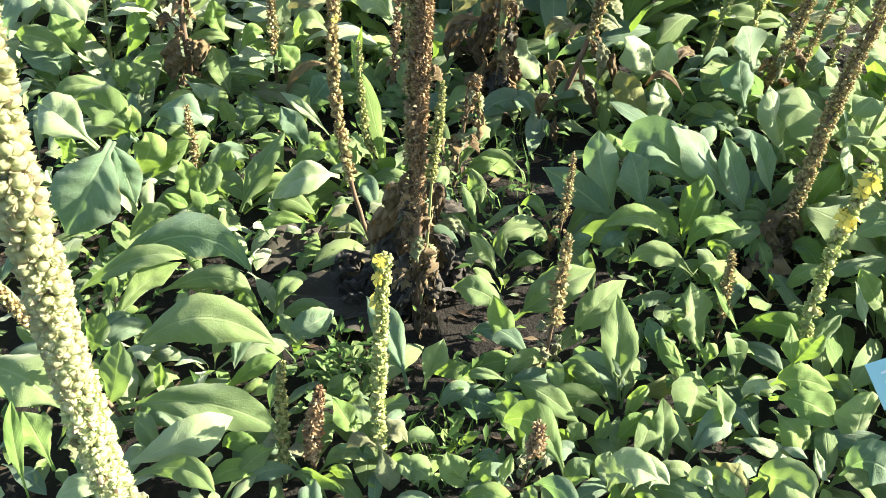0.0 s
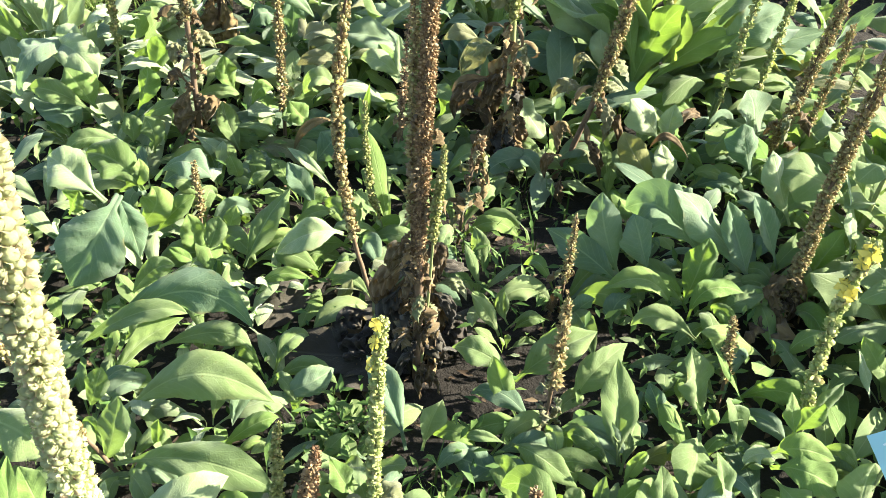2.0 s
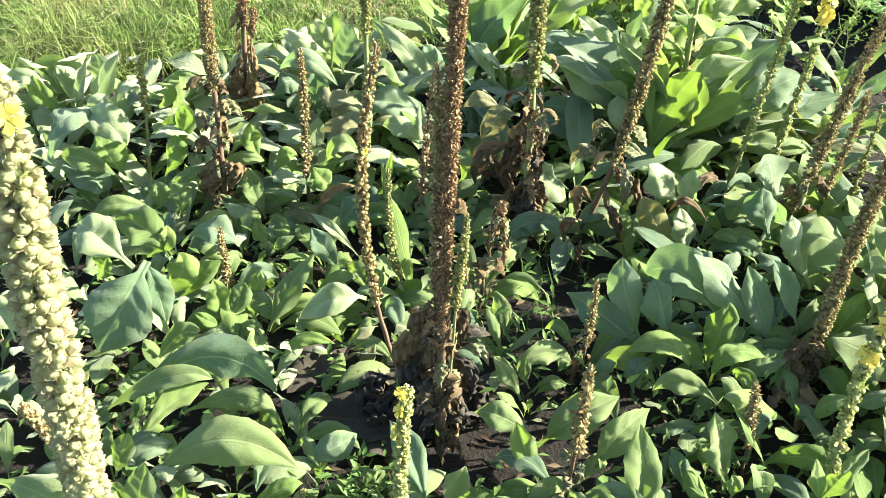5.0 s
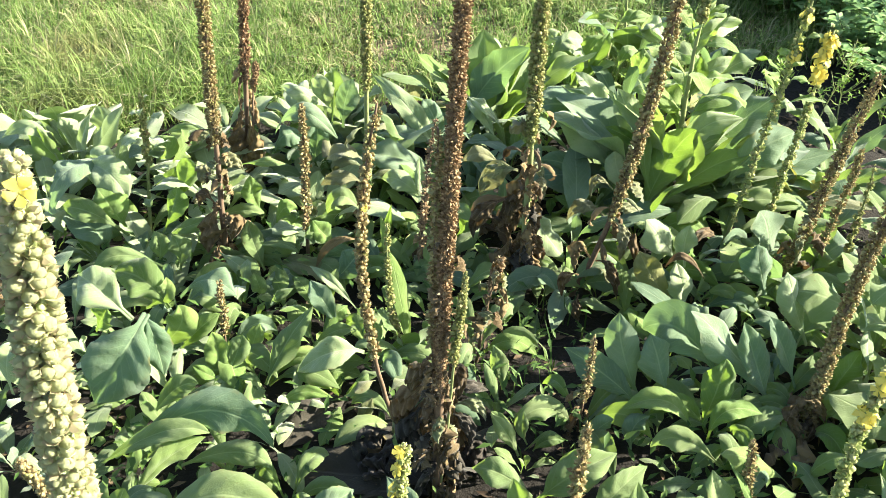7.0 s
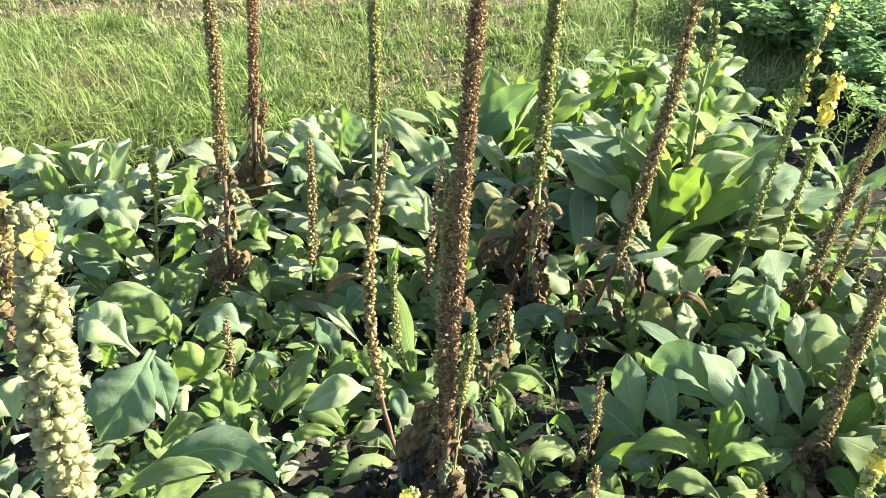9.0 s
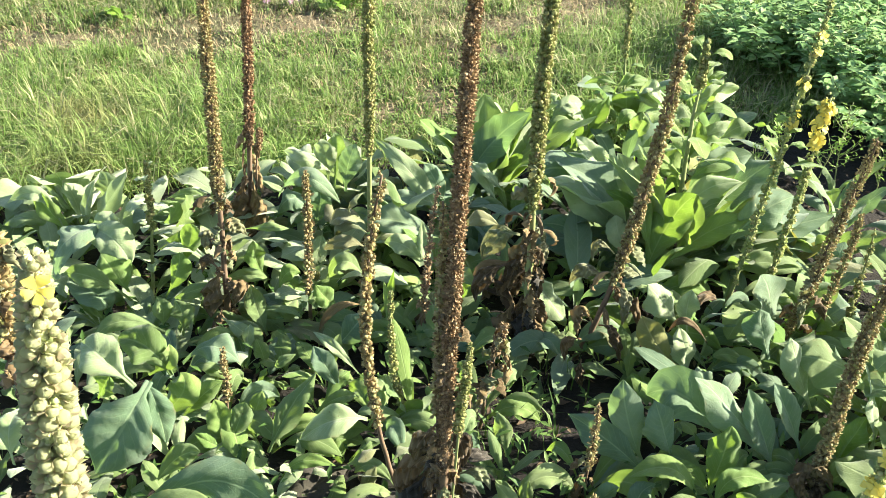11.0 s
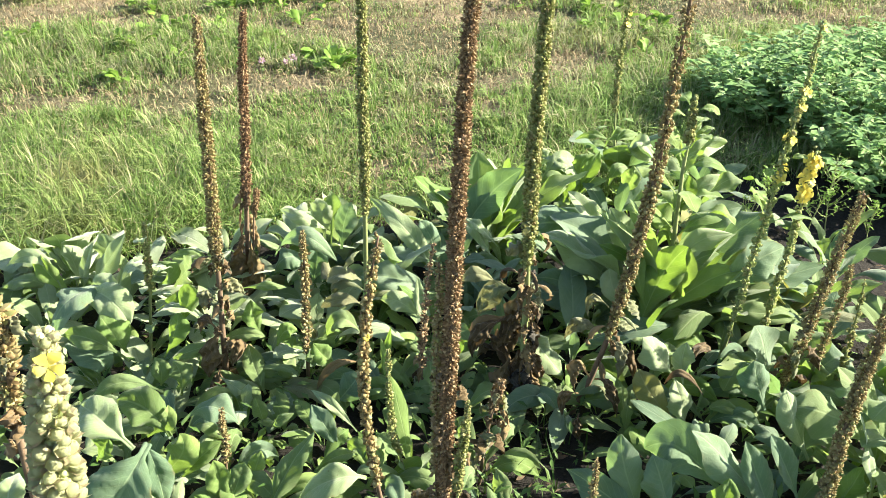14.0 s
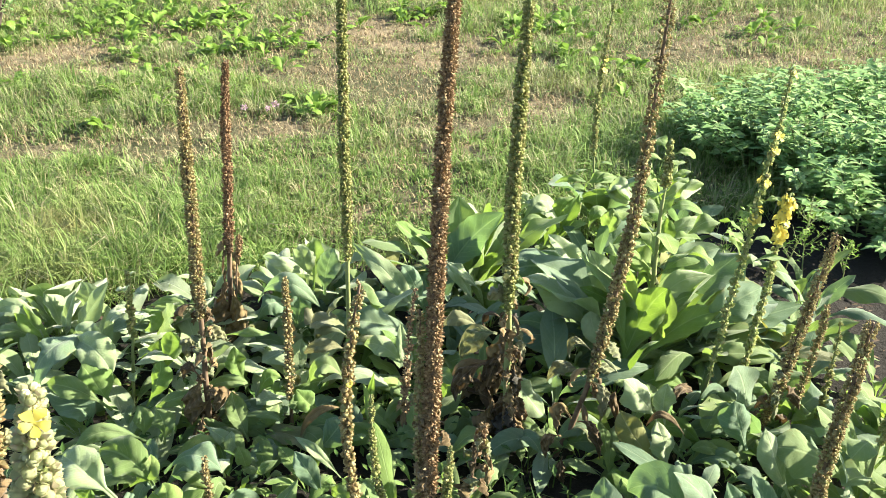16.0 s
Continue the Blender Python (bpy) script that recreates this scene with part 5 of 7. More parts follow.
p = plant(-0.903, 2.218, "young mullein with a grey-green budding stalk")
path = stalk(p, (0.033, 0.013, 0.258), (0.055, 0.022, 0.476), 0.006, STEM_GREEN, SPIKE_GREEN, 0.5, 0.010, "round", 0.011, 0.010, 5, 0.3, 0.2, 86)
stem_leaves(p, path, 0.25, 0.95, 16, 0.085, 4, LEAF_WOOLLY, 0.2, 0.42)
frond(p, (-0.130, 0.184, 0.180), (-0.158, -0.081, 0.280), (-0.267, -0.018, 0.100), 0.122, 0, LEAF_BLUE)
frond(p, (-0.207, 0.100, 0.200), (-0.064, -0.045, 0.270), (-0.005, -0.075, 0.200), 0.098, 0, LEAF_WOOLLY)
frond(p, (-0.160, 0.071, 0.220), (-0.110, 0.041, 0.260), (-0.055, 0.032, 0.240), 0.067, 0, LEAF_WOOLLY)
frond(p, (-0.031, -0.071, 0.100), (-0.038, -0.118, 0.200), (-0.080, -0.084, 0.240), 0.105, 0, LEAF_FRESH)
frond(p, (-0.022, -0.083, 0.080), (-0.082, -0.147, 0.200), (-0.188, -0.099, 0.180), 0.064, 0, LEAF)
frond(p, (-0.079, -0.100, 0.050), (-0.093, -0.129, 0.130), (-0.205, -0.042, 0.120), 0.099, 0, LEAF_BLUE)
frond(p, (-0.089, -0.139, 0.050), (-0.110, -0.142, 0.100), (-0.166, -0.121, 0.120), 0.041, 0, LEAF)
frond(p, (0.068, -0.064, 0.080), (0.118, -0.079, 0.180), (0.132, -0.070, 0.240), 0.072, 0, LEAF_FRESH)
frond(p, (0.087, -0.076, 0.080), (0.161, -0.113, 0.140), (0.237, -0.096, 0.160), 0.040, 0, LEAF)
frond(p, (0.111, -0.008, 0.150), (0.145, 0.002, 0.240), (0.158, -0.019, 0.300), 0.065, 0, LEAF_FRESH)
frond(p, (0.057, 0.150, 0.180), (0.110, 0.118, 0.260), (0.143, 0.082, 0.320), 0.075, 0, LEAF_WOOLLY)
frond(p, (0.024, 0.073, 0.150), (0.080, 0.044, 0.200), (0.108, 0.019, 0.180), 0.058, 0, LEAF_FRESH)

p = plant(-0.094, 2.056, "thin dried mullein stalk beside greener ones")
path = stalk(p, (-0.002, -0.000, 0.232), (0.032, 0.001, 0.535), 0.004, STEM_BROWN, SPIKE_BROWN, 0.35, 0.0095, "dry", 0.011, 0.010, 5, 0.3, 0.2, 87)
wilt(p, path, 0.2, 0.5, 6, 0.07, 88, [LEAF_DRY, LEAF_LIMP], 1.0, 0.4, 1.1)
frond(p, (-0.015, -0.033, 0.050), (-0.001, -0.021, 0.100), (0.060, -0.016, 0.080), 0.046, 0, LEAF)
frond(p, (0.087, 0.112, 0.100), (0.116, 0.112, 0.160), (0.130, 0.137, 0.200), 0.070, 0, LEAF_FRESH)

p = plant(0.051, 1.763, "small shrivelled brown mullein with a grey tip")
path = stalk(p, (0.022, -0.001, 0.180), (0.045, -0.001, 0.327), 0.005, STEM_BROWN, SPIKE_BROWN, 0.7, 0.013, "dry", 0.013, 0.010, 6, 0.2, 0.1, 89)
wilt(p, path, 0.3, 0.95, 14, 0.09, 90, [LEAF_DRY, LEAF_LIMP], 1.0, 0.45, 1.2)
frond(p, (0.065, -0.126, 0.030), (0.056, -0.101, 0.080), (0.040, -0.067, 0.120), 0.048, 0, LEAF)

p = plant(-0.385, 0.565, "tall mullein with fat cream woolly spike and yellow flower")
p_near_name = p.name
near = stalk(p, (0.030, 0.008, 0.750), (0.078, 0.028, 1.325), 0.013, STEM_CREAM, SPIKE_CREAM, 0.36, 0.0200, "woolly", 0.0115, 0.0075, 10, 0.66, 0.05, 95)
stalk(p, (0.030, 0.008, 0.750), (0.078, 0.028, 1.325), 0.012, STEM_CREAM, SPIKE_CREAM, 0.36, 0.0225, "woolly", 0.0120, 0.0085, 8, 0.0, 0.05, 96, end=0.56)

p = plant(-0.560, 0.860, "leaning dried mullein stalk with brown curled bracts")
path = stalk(p, (0.028, 0.019, 0.938), (0.042, 0.028, 1.076), 0.007, STEM_BROWN, SPIKE_TAN, 0.55, 0.0135, "dry", 0.013, 0.010, 6, 0.3, 0.15, 91)
wilt(p, path, 0.45, 0.8, 9, 0.05, 92, [LEAF_DRY, LEAF_LIMP], 0.8, 0.6, 1.2)
frond(p, (-0.015, 0.060, 0.060), (0.119, 0.064, 0.150), (0.207, 0.118, 0.150), 0.074, 0, LEAF_WOOLLY)
frond(p, (-0.151, 0.002, 0.060), (-0.163, 0.049, 0.150), (-0.165, 0.101, 0.220), 0.031, 40, LEAF_FRESH)
frond(p, (-0.122, 0.059, 0.060), (-0.136, 0.079, 0.140), (-0.169, 0.119, 0.160), 0.055, 0, LEAF_FRESH)
frond(p, (0.006, 0.037, 0.060), (0.121, 0.019, 0.140), (0.192, -0.018, 0.120), 0.052, 0, LEAF)
frond(p, (-0.105, -0.020, 0.060), (-0.044, -0.021, 0.140), (0.007, -0.014, 0.120), 0.042, 0, LEAF_WOOLLY)

p = plant(-0.585, 1.060, "bent mullein side stalk with tan capsules")
path = stalk(p, (-0.086, -0.048, 0.380), (-0.097, -0.054, 0.450), 0.005, STEM_BROWN, SPIKE_TAN, 0.2, 0.0125, "round", 0.010, 0.008, 6, 0.3, 0.15, 93)
frond(p, (-0.024, -0.004, 0.050), (0.161, -0.045, 0.140), (0.315, -0.077, 0.090), 0.081, 0, LEAF)
frond(p, (0.171, 0.032, 0.050), (0.249, 0.049, 0.120), (0.298, 0.070, 0.120), 0.039, 0, LEAF_FRESH)
frond(p, (0.059, 0.023, 0.050), (0.068, 0.034, 0.100), (0.081, 0.029, 0.160), 0.030, 0, LEAF_FRESH)
frond(p, (-0.037, 0.002, 0.050), (0.001, 0.010, 0.150), (0.016, 0.034, 0.220), 0.062, 0, LEAF)

p = plant(-0.693, 1.187, "large mullein rosette with long arching pale leaves")
frond(p, (-0.037, 0.180, 0.060), (0.178, 0.198, 0.200), (0.317, 0.171, 0.120), 0.090, 0, LEAF_BLUE)
frond(p, (-0.066, 0.155, 0.060), (0.092, 0.152, 0.180), (0.189, 0.163, 0.170), 0.048, 0, LEAF)
frond(p, (0.029, 0.072, 0.050), (0.096, 0.112, 0.130), (0.180, 0.161, 0.160), 0.055, 40, LEAF_FRESH)
frond(p, (0.101, 0.158, 0.060), (0.248, 0.141, 0.140), (0.321, 0.126, 0.100), 0.054, 0, LEAF)
frond(p, (0.083, -0.016, 0.060), (0.237, 0.005, 0.170), (0.391, -0.020, 0.120), 0.100, 0, LEAF)
frond(p, (-0.206, -0.057, 0.100), (-0.048, -0.157, 0.200), (0.011, -0.174, 0.120), 0.101, 0, LEAF)
frond(p, (0.012, -0.010, 0.060), (0.042, -0.016, 0.140), (0.067, -0.009, 0.200), 0.047, 0, LEAF)
frond(p, (-0.043, -0.055, 0.100), (-0.051, -0.025, 0.200), (-0.080, 0.060, 0.250), 0.052, 0, LEAF_WOOLLY)
frond(p, (-0.242, 0.224, 0.200), (-0.229, 0.223, 0.300), (-0.233, 0.291, 0.300), 0.064, 0, LEAF_WOOLLY)

p = plant(-0.729, 1.881, "broad mullein rosette with drooping grey leaves")
frond(p, (-0.064, 0.122, 0.080), (-0.152, 0.076, 0.150), (-0.232, 0.062, 0.100), 0.050, 0, LEAF)
frond(p, (-0.042, -0.183, 0.160), (-0.092, -0.201, 0.260), (-0.164, -0.143, 0.260), 0.104, 0, LEAF_WOOLLY)
frond(p, (0.025, -0.115, 0.140), (-0.027, -0.107, 0.220), (-0.105, -0.079, 0.220), 0.100, 0, LEAF)
frond(p, (-0.040, -0.096, 0.120), (0.015, -0.109, 0.180), (0.024, -0.093, 0.220), 0.050, 0, LEAF_FRESH)
frond(p, (-0.148, -0.163, 0.100), (-0.115, -0.187, 0.160), (-0.093, -0.191, 0.200), 0.064, 0, LEAF_FRESH)
frond(p, (0.023, -0.025, 0.100), (0.111, -0.049, 0.180), (0.181, -0.062, 0.140), 0.087, 0, LEAF_BLUE)

p = plant(-0.457, 1.633, "mullein rosette with an upright veined leaf")
frond(p, (0.015, -0.039, 0.060), (0.056, 0.023, 0.130), (0.115, 0.098, 0.190), 0.068, 0, LEAF)
frond(p, (-0.094, -0.028, 0.060), (-0.101, 0.004, 0.120), (-0.112, 0.017, 0.170), 0.062, 0, LEAF_FRESH)
frond(p, (-0.094, -0.028, 0.060), (-0.117, -0.050, 0.100), (-0.149, -0.045, 0.120), 0.030, 0, LEAF_FRESH)
frond(p, (-0.081, -0.027, 0.060), (-0.055, 0.007, 0.120), (-0.041, 0.023, 0.160), 0.055, 0, LEAF)
frond(p, (-0.068, -0.026, 0.060), (-0.018, -0.054, 0.100), (0.006, -0.051, 0.080), 0.020, 0, LEAF)
frond(p, (-0.043, 0.051, 0.060), (-0.023, 0.048, 0.120), (-0.009, 0.064, 0.160), 0.041, 0, LEAF_FRESH)
frond(p, (0.052, -0.107, 0.040), (0.107, -0.100, 0.100), (0.182, -0.093, 0.080), 0.033, 0, LEAF_FRESH)

p = plant(-0.197, 1.727, "mullein rosette with a broad nodding pale leaf")
frond(p, (-0.015, -0.090, 0.140), (-0.080, -0.135, 0.180), (-0.171, -0.123, 0.100), 0.078, 0, LEAF_WOOLLY)
frond(p, (-0.050, 0.030, 0.100), (-0.084, -0.016, 0.140), (-0.140, -0.016, 0.100), 0.034, 0, LEAF)
frond(p, (-0.065, 0.159, 0.060), (-0.123, 0.174, 0.130), (-0.186, 0.214, 0.150), 0.029, 0, LEAF_WOOLLY)
frond(p, (-0.103, 0.103, 0.050), (-0.138, 0.119, 0.110), (-0.180, 0.169, 0.140), 0.058, 0, LEAF_BLUE)
frond(p, (-0.034, -0.128, 0.030), (-0.117, -0.196, 0.040), (-0.182, -0.282, 0.020), 0.094, 0, LEAF_DEAD)
frond(p, (-0.015, -0.046, 0.080), (0.012, -0.030, 0.140), (-0.001, -0.026, 0.180), 0.020, 0, LEAF)

p = plant(-0.342, 1.289, "mullein rosette shaded by its neighbours")
frond(p, (0.012, -0.062, 0.040), (0.092, -0.065, 0.100), (0.146, -0.020, 0.100), 0.064, 0, LEAF_BLUE)

p = plant(-0.020, 1.125, "small upright mullein rosette")
frond(p, (-0.023, -0.001, 0.030), (-0.059, 0.071, 0.120), (-0.110, 0.149, 0.140), 0.062, 0, LEAF_BLUE)
frond(p, (0.009, -0.001, 0.030), (0.025, 0.024, 0.090), (0.047, 0.042, 0.140), 0.051, 0, LEAF)
frond(p, (-0.091, -0.029, 0.030), (-0.146, -0.024, 0.060), (-0.188, 0.003, 0.040), 0.039, 0, LEAF_BLUE)

p = plant(0.117, 1.117, "mullein rosette with a smooth arching leaf")
frond(p, (0.045, 0.004, 0.060), (0.099, -0.053, 0.100), (0.170, -0.092, 0.060), 0.060, 0, LEAF)
frond(p, (0.040, 0.002, 0.060), (-0.007, -0.001, 0.090), (-0.050, 0.010, 0.070), 0.024, 0, LEAF)
frond(p, (0.044, -0.058, 0.030), (-0.018, -0.046, 0.060), (-0.072, -0.013, 0.040), 0.067, 0, LEAF_BLUE)

p = plant(0.375, 1.075, "mullein rosette with one tall upright leaf")
frond(p, (0.000, 0.024, 0.030), (-0.006, 0.084, 0.120), (-0.010, 0.157, 0.200), 0.077, 0, LEAF)
frond(p, (-0.026, 0.103, 0.030), (-0.058, 0.094, 0.070), (-0.082, 0.130, 0.060), 0.046, 0, LEAF_BLUE)
frond(p, (-0.005, -0.046, 0.040), (0.018, -0.022, 0.100), (0.030, -0.025, 0.150), 0.033, 0, LEAF_FRESH)

p = plant(0.464, 0.943, "mullein rosette with pale spoon-shaped leaves")
frond(p, (-0.015, 0.012, 0.030), (-0.028, 0.041, 0.100), (-0.040, 0.068, 0.170), 0.057, 0, LEAF)
frond(p, (0.095, 0.050, 0.040), (0.087, 0.067, 0.110), (0.065, 0.101, 0.170), 0.042, 0, LEAF)
frond(p, (0.008, -0.058, 0.040), (0.021, -0.058, 0.100), (0.041, -0.070, 0.100), 0.043, 0, LEAF_WOOLLY)
frond(p, (0.132, -0.028, 0.050), (0.165, -0.069, 0.120), (0.221, -0.090, 0.080), 0.081, 0, LEAF)
frond(p, (0.108, 0.043, 0.080), (0.149, 0.013, 0.100), (0.214, 0.012, 0.060), 0.033, 0, LEAF_WOOLLY)
frond(p, (0.055, -0.058, 0.040), (0.072, -0.058, 0.100), (0.092, -0.035, 0.120), 0.065, 0, LEAF_WORN)
frond(p, (0.016, 0.068, 0.030), (0.045, 0.062, 0.070), (0.087, 0.075, 0.060), 0.034, 0, LEAF)

p = plant(0.367, 0.906, "low mullein rosette with large pale leaves")
frond(p, (-0.028, 0.072, 0.040), (0.003, 0.084, 0.100), (0.038, 0.098, 0.120), 0.041, 0, LEAF_FRESH)
frond(p, (-0.041, -0.017, 0.050), (-0.017, -0.018, 0.130), (0.037, -0.034, 0.120), 0.073, 0, LEAF_WOOLLY)
frond(p, (-0.016, -0.028, 0.050), (0.014, -0.023, 0.120), (0.061, -0.033, 0.100), 0.057, 0, LEAF_WOOLLY)
frond(p, (-0.025, -0.017, 0.050), (-0.046, 0.000, 0.100), (-0.043, 0.016, 0.130), 0.042, 0, LEAF_WOOLLY)
frond(p, (-0.043, 0.079, 0.030), (-0.043, 0.090, 0.080), (-0.035, 0.113, 0.120), 0.031, 0, LEAF)

p = plant(0.039, 0.874, "leafy low mullein rosette")
frond(p, (0.047, 0.024, 0.030), (0.013, 0.017, 0.100), (-0.007, 0.039, 0.140), 0.052, 0, LEAF)
frond(p, (0.067, 0.013, 0.030), (0.055, 0.018, 0.080), (0.073, 0.035, 0.120), 0.042, 0, LEAF)

p = plant(0.834, 0.971, "mullein with broad grey-green leaves")
frond(p, (-0.048, -0.012, 0.050), (-0.041, 0.022, 0.140), (-0.034, 0.042, 0.200), 0.086, 0, LEAF)
frond(p, (-0.096, -0.060, 0.060), (-0.134, -0.073, 0.120), (-0.150, -0.052, 0.160), 0.024, 0, LEAF_WOOLLY)
frond(p, (-0.072, -0.048, 0.060), (-0.053, -0.067, 0.140), (0.007, -0.083, 0.100), 0.084, 0, LEAF_BLUE)

p = plant(0.595, 1.529, "large mullein rosette with wide blue-green leaves")
frond(p, (-0.094, 0.075, 0.060), (-0.132, 0.063, 0.170), (-0.158, 0.088, 0.240), 0.086, 0, LEAF_BLUE)
frond(p, (0.025, 0.088, 0.100), (-0.080, 0.124, 0.220), (-0.163, 0.150, 0.200), 0.120, 0, LEAF_BLUE)
frond(p, (-0.054, -0.034, 0.060), (-0.130, -0.029, 0.150), (-0.219, -0.031, 0.120), 0.058, 0, LEAF_FRESH)
frond(p, (-0.029, -0.007, 0.050), (-0.004, 0.021, 0.150), (0.005, 0.038, 0.220), 0.073, 0, LEAF_FRESH)
frond(p, (-0.029, -0.064, 0.060), (-0.001, -0.054, 0.150), (0.090, -0.030, 0.120), 0.049, 0, LEAF_FRESH)
frond(p, (0.035, -0.036, 0.050), (0.087, -0.036, 0.100), (0.160, 0.009, 0.100), 0.054, 0, LEAF)

p = plant(0.764, 1.607, "large mullein rosette with blue-green leaves leaning outwards")
frond(p, (-0.024, -0.023, 0.050), (-0.157, -0.004, 0.220), (-0.249, 0.014, 0.300), 0.086, 0, LEAF_BLUE)
frond(p, (-0.033, -0.006, 0.050), (-0.088, -0.012, 0.180), (-0.129, 0.006, 0.280), 0.074, 0, LEAF_BLUE)
frond(p, (0.038, 0.024, 0.060), (-0.025, 0.007, 0.200), (-0.068, 0.028, 0.280), 0.061, 0, LEAF_BLUE)
frond(p, (0.096, 0.158, 0.080), (0.031, 0.141, 0.220), (0.000, 0.166, 0.300), 0.078, 0, LEAF_WOOLLY)

p = plant(0.618, 1.955, "mullein rosette with bleached hole-eaten leaves")
frond(p, (0.160, -0.064, 0.150), (0.137, -0.040, 0.220), (0.121, -0.027, 0.280), 0.089, 0, LEAF_BLUE)
frond(p, (-0.045, 0.060, 0.150), (-0.092, 0.062, 0.220), (-0.144, 0.063, 0.280), 0.083, 0, LEAF_WOOLLY)
frond(p, (-0.027, 0.037, 0.150), (-0.038, 0.041, 0.220), (-0.033, 0.046, 0.280), 0.060, 0, LEAF_WOOLLY)
frond(p, (-0.039, -0.039, 0.060), (-0.115, -0.015, 0.150), (-0.151, 0.036, 0.200), 0.074, 0, LEAF_WORN)
frond(p, (-0.021, -0.015, 0.060), (-0.042, -0.021, 0.140), (-0.056, 0.021, 0.180), 0.075, 0, LEAF_WOOLLY)
frond(p, (0.016, -0.007, 0.150), (-0.046, -0.006, 0.220), (-0.086, 0.008, 0.170), 0.021, 0, LEAF_DRY)
frond(p, (0.021, 0.010, 0.060), (0.064, -0.013, 0.120), (0.131, -0.006, 0.080), 0.038, 0, LEAF)

p = plant(0.074, 2.811, "far mullein rosette with tall pale leaves")
leaf(p, -3, 0.132, 0.36, 0.03, 0.217, -15)
leaf(p, 100, 0.071, 0.40, 0.02, 0.127, 0)
leaf(p, 9, 0.086, 0.40, 0.02, 0.126, 0, LEAF_FRESH)
leaf(p, -166, 0.345, 0.30, 0.07, 0.113, 10)
leaf(p, -172, 0.164, 0.30, 0.04, 0.114, 0, LEAF_FRESH)
leaf(p, -180, 0.228, 0.32, 0.03, 0.126, 0, LEAF_FRESH)
leaf(p, -137, 0.081, 0.20, 0.05, 0.137, 0, LEAF_BLUE)
leaf(p, -2, 0.205, 0.26, 0.05, 0.160, 0)
leaf(p, -137, 0.257, 0.12, 0.06, 0.136, 0, LEAF_BLUE)
leaf(p, -54, 0.121, 0.16, 0.04, 0.137, 0, LEAF_BLUE)
leaf(p, 159, 0.104, 0.30, 0.03, 0.115, 0, LEAF_FRESH)
leaf(p, 1, 0.218, 0.40, 0.05, 0.136, 0)
leaf(p, 14, 0.353, 0.34, 0.05, 0.127, 0, LEAF_FRESH)
leaf(p, 16, 0.279, 0.28, 0.04, 0.116, 0)
frond(p, (-0.145, -0.228, 0.100), (-0.232, -0.266, 0.280), (-0.356, -0.171, 0.350), 0.065, 0, LEAF_WOOLLY)
frond(p, (-0.128, -0.193, 0.100), (-0.165, -0.242, 0.250), (-0.200, -0.230, 0.300), 0.069, 0, LEAF_BLUE)
frond(p, (-0.129, -0.191, 0.120), (-0.230, -0.298, 0.220), (-0.336, -0.272, 0.200), 0.051, 0, LEAF_BLUE)
frond(p, (-0.070, -0.058, 0.150), (0.015, -0.064, 0.300), (0.121, -0.102, 0.420), 0.118, 0, LEAF_BLUE)
frond(p, (0.045, -0.210, 0.200), (-0.012, -0.268, 0.300), (-0.064, -0.239, 0.320), 0.043, 0, LEAF_WOOLLY)
frond(p, (-0.004, 0.237, 0.200), (-0.027, 0.157, 0.300), (0.008, 0.138, 0.360), 0.058, 0, LEAF_WOOLLY)
frond(p, (0.085, 0.243, 0.200), (0.041, 0.205, 0.280), (0.006, 0.147, 0.330), 0.049, 0, LEAF_WOOLLY)
frond(p, (0.213, 0.251, 0.200), (0.263, 0.241, 0.280), (0.339, 0.312, 0.260), 0.064, 0, LEAF_WOOLLY)
frond(p, (0.247, 0.343, 0.200), (0.218, 0.284, 0.280), (0.245, 0.288, 0.300), 0.044, 0, LEAF_WOOLLY)
frond(p, (0.192, 0.203, 0.180), (0.244, 0.193, 0.250), (0.344, 0.253, 0.160), 0.039, 0, LEAF)
frond(p, (0.182, 0.135, 0.150), (0.232, 0.105, 0.220), (0.303, 0.173, 0.220), 0.035, 0, LEAF)
frond(p, (0.291, 0.184, 0.150), (0.303, 0.173, 0.220), (0.305, 0.156, 0.280), 0.049, 0, LEAF_FRESH)
frond(p, (-0.077, -0.128, 0.250), (-0.024, -0.252, 0.280), (0.025, -0.178, 0.150), 0.052, 0, LEAF_WOOLLY)
frond(p, (0.037, 0.023, 0.120), (0.079, -0.025, 0.200), (0.113, -0.041, 0.240), 0.045, 0, LEAF_FRESH)

p = plant(-0.401, 2.756, "far mullein rosette with arching grey leaves")
leaf(p, -160, 0.184, 0.26, 0.04, 0.123, 0, LEAF_WOOLLY)
leaf(p, -147, 0.050, 0.32, 0.01, 0.101, 0, LEAF_WOOLLY)
leaf(p, -71, 0.062, 0.32, 0.01, 0.090, 0, LEAF_WOOLLY)
leaf(p, -130, 0.193, 0.20, 0.06, 0.155, 0, LEAF_BLUE)
leaf(p, -32, 0.056, 0.28, 0.02, 0.102, 0, LEAF_WOOLLY)
leaf(p, -162, 0.240, 0.20, 0.04, 0.113, 0, LEAF_WOOLLY)
leaf(p, -35, 0.195, 0.20, 0.05, 0.123, 0, LEAF_WOOLLY)
leaf(p, -115, 0.157, 0.28, 0.03, 0.111, 0, LEAF_WOOLLY)
leaf(p, -111, 0.275, 0.10, 0.05, 0.121, 0, LEAF_BLUE)
leaf(p, -64, 0.165, 0.18, 0.03, 0.112, 0, LEAF_WOOLLY)
leaf(p, -14, 0.142, 0.24, 0.04, 0.102, 0, LEAF_WOOLLY)
frond(p, (-0.014, -0.104, 0.220), (-0.081, -0.203, 0.320), (-0.166, -0.116, 0.300), 0.048, 0, LEAF_WOOLLY)
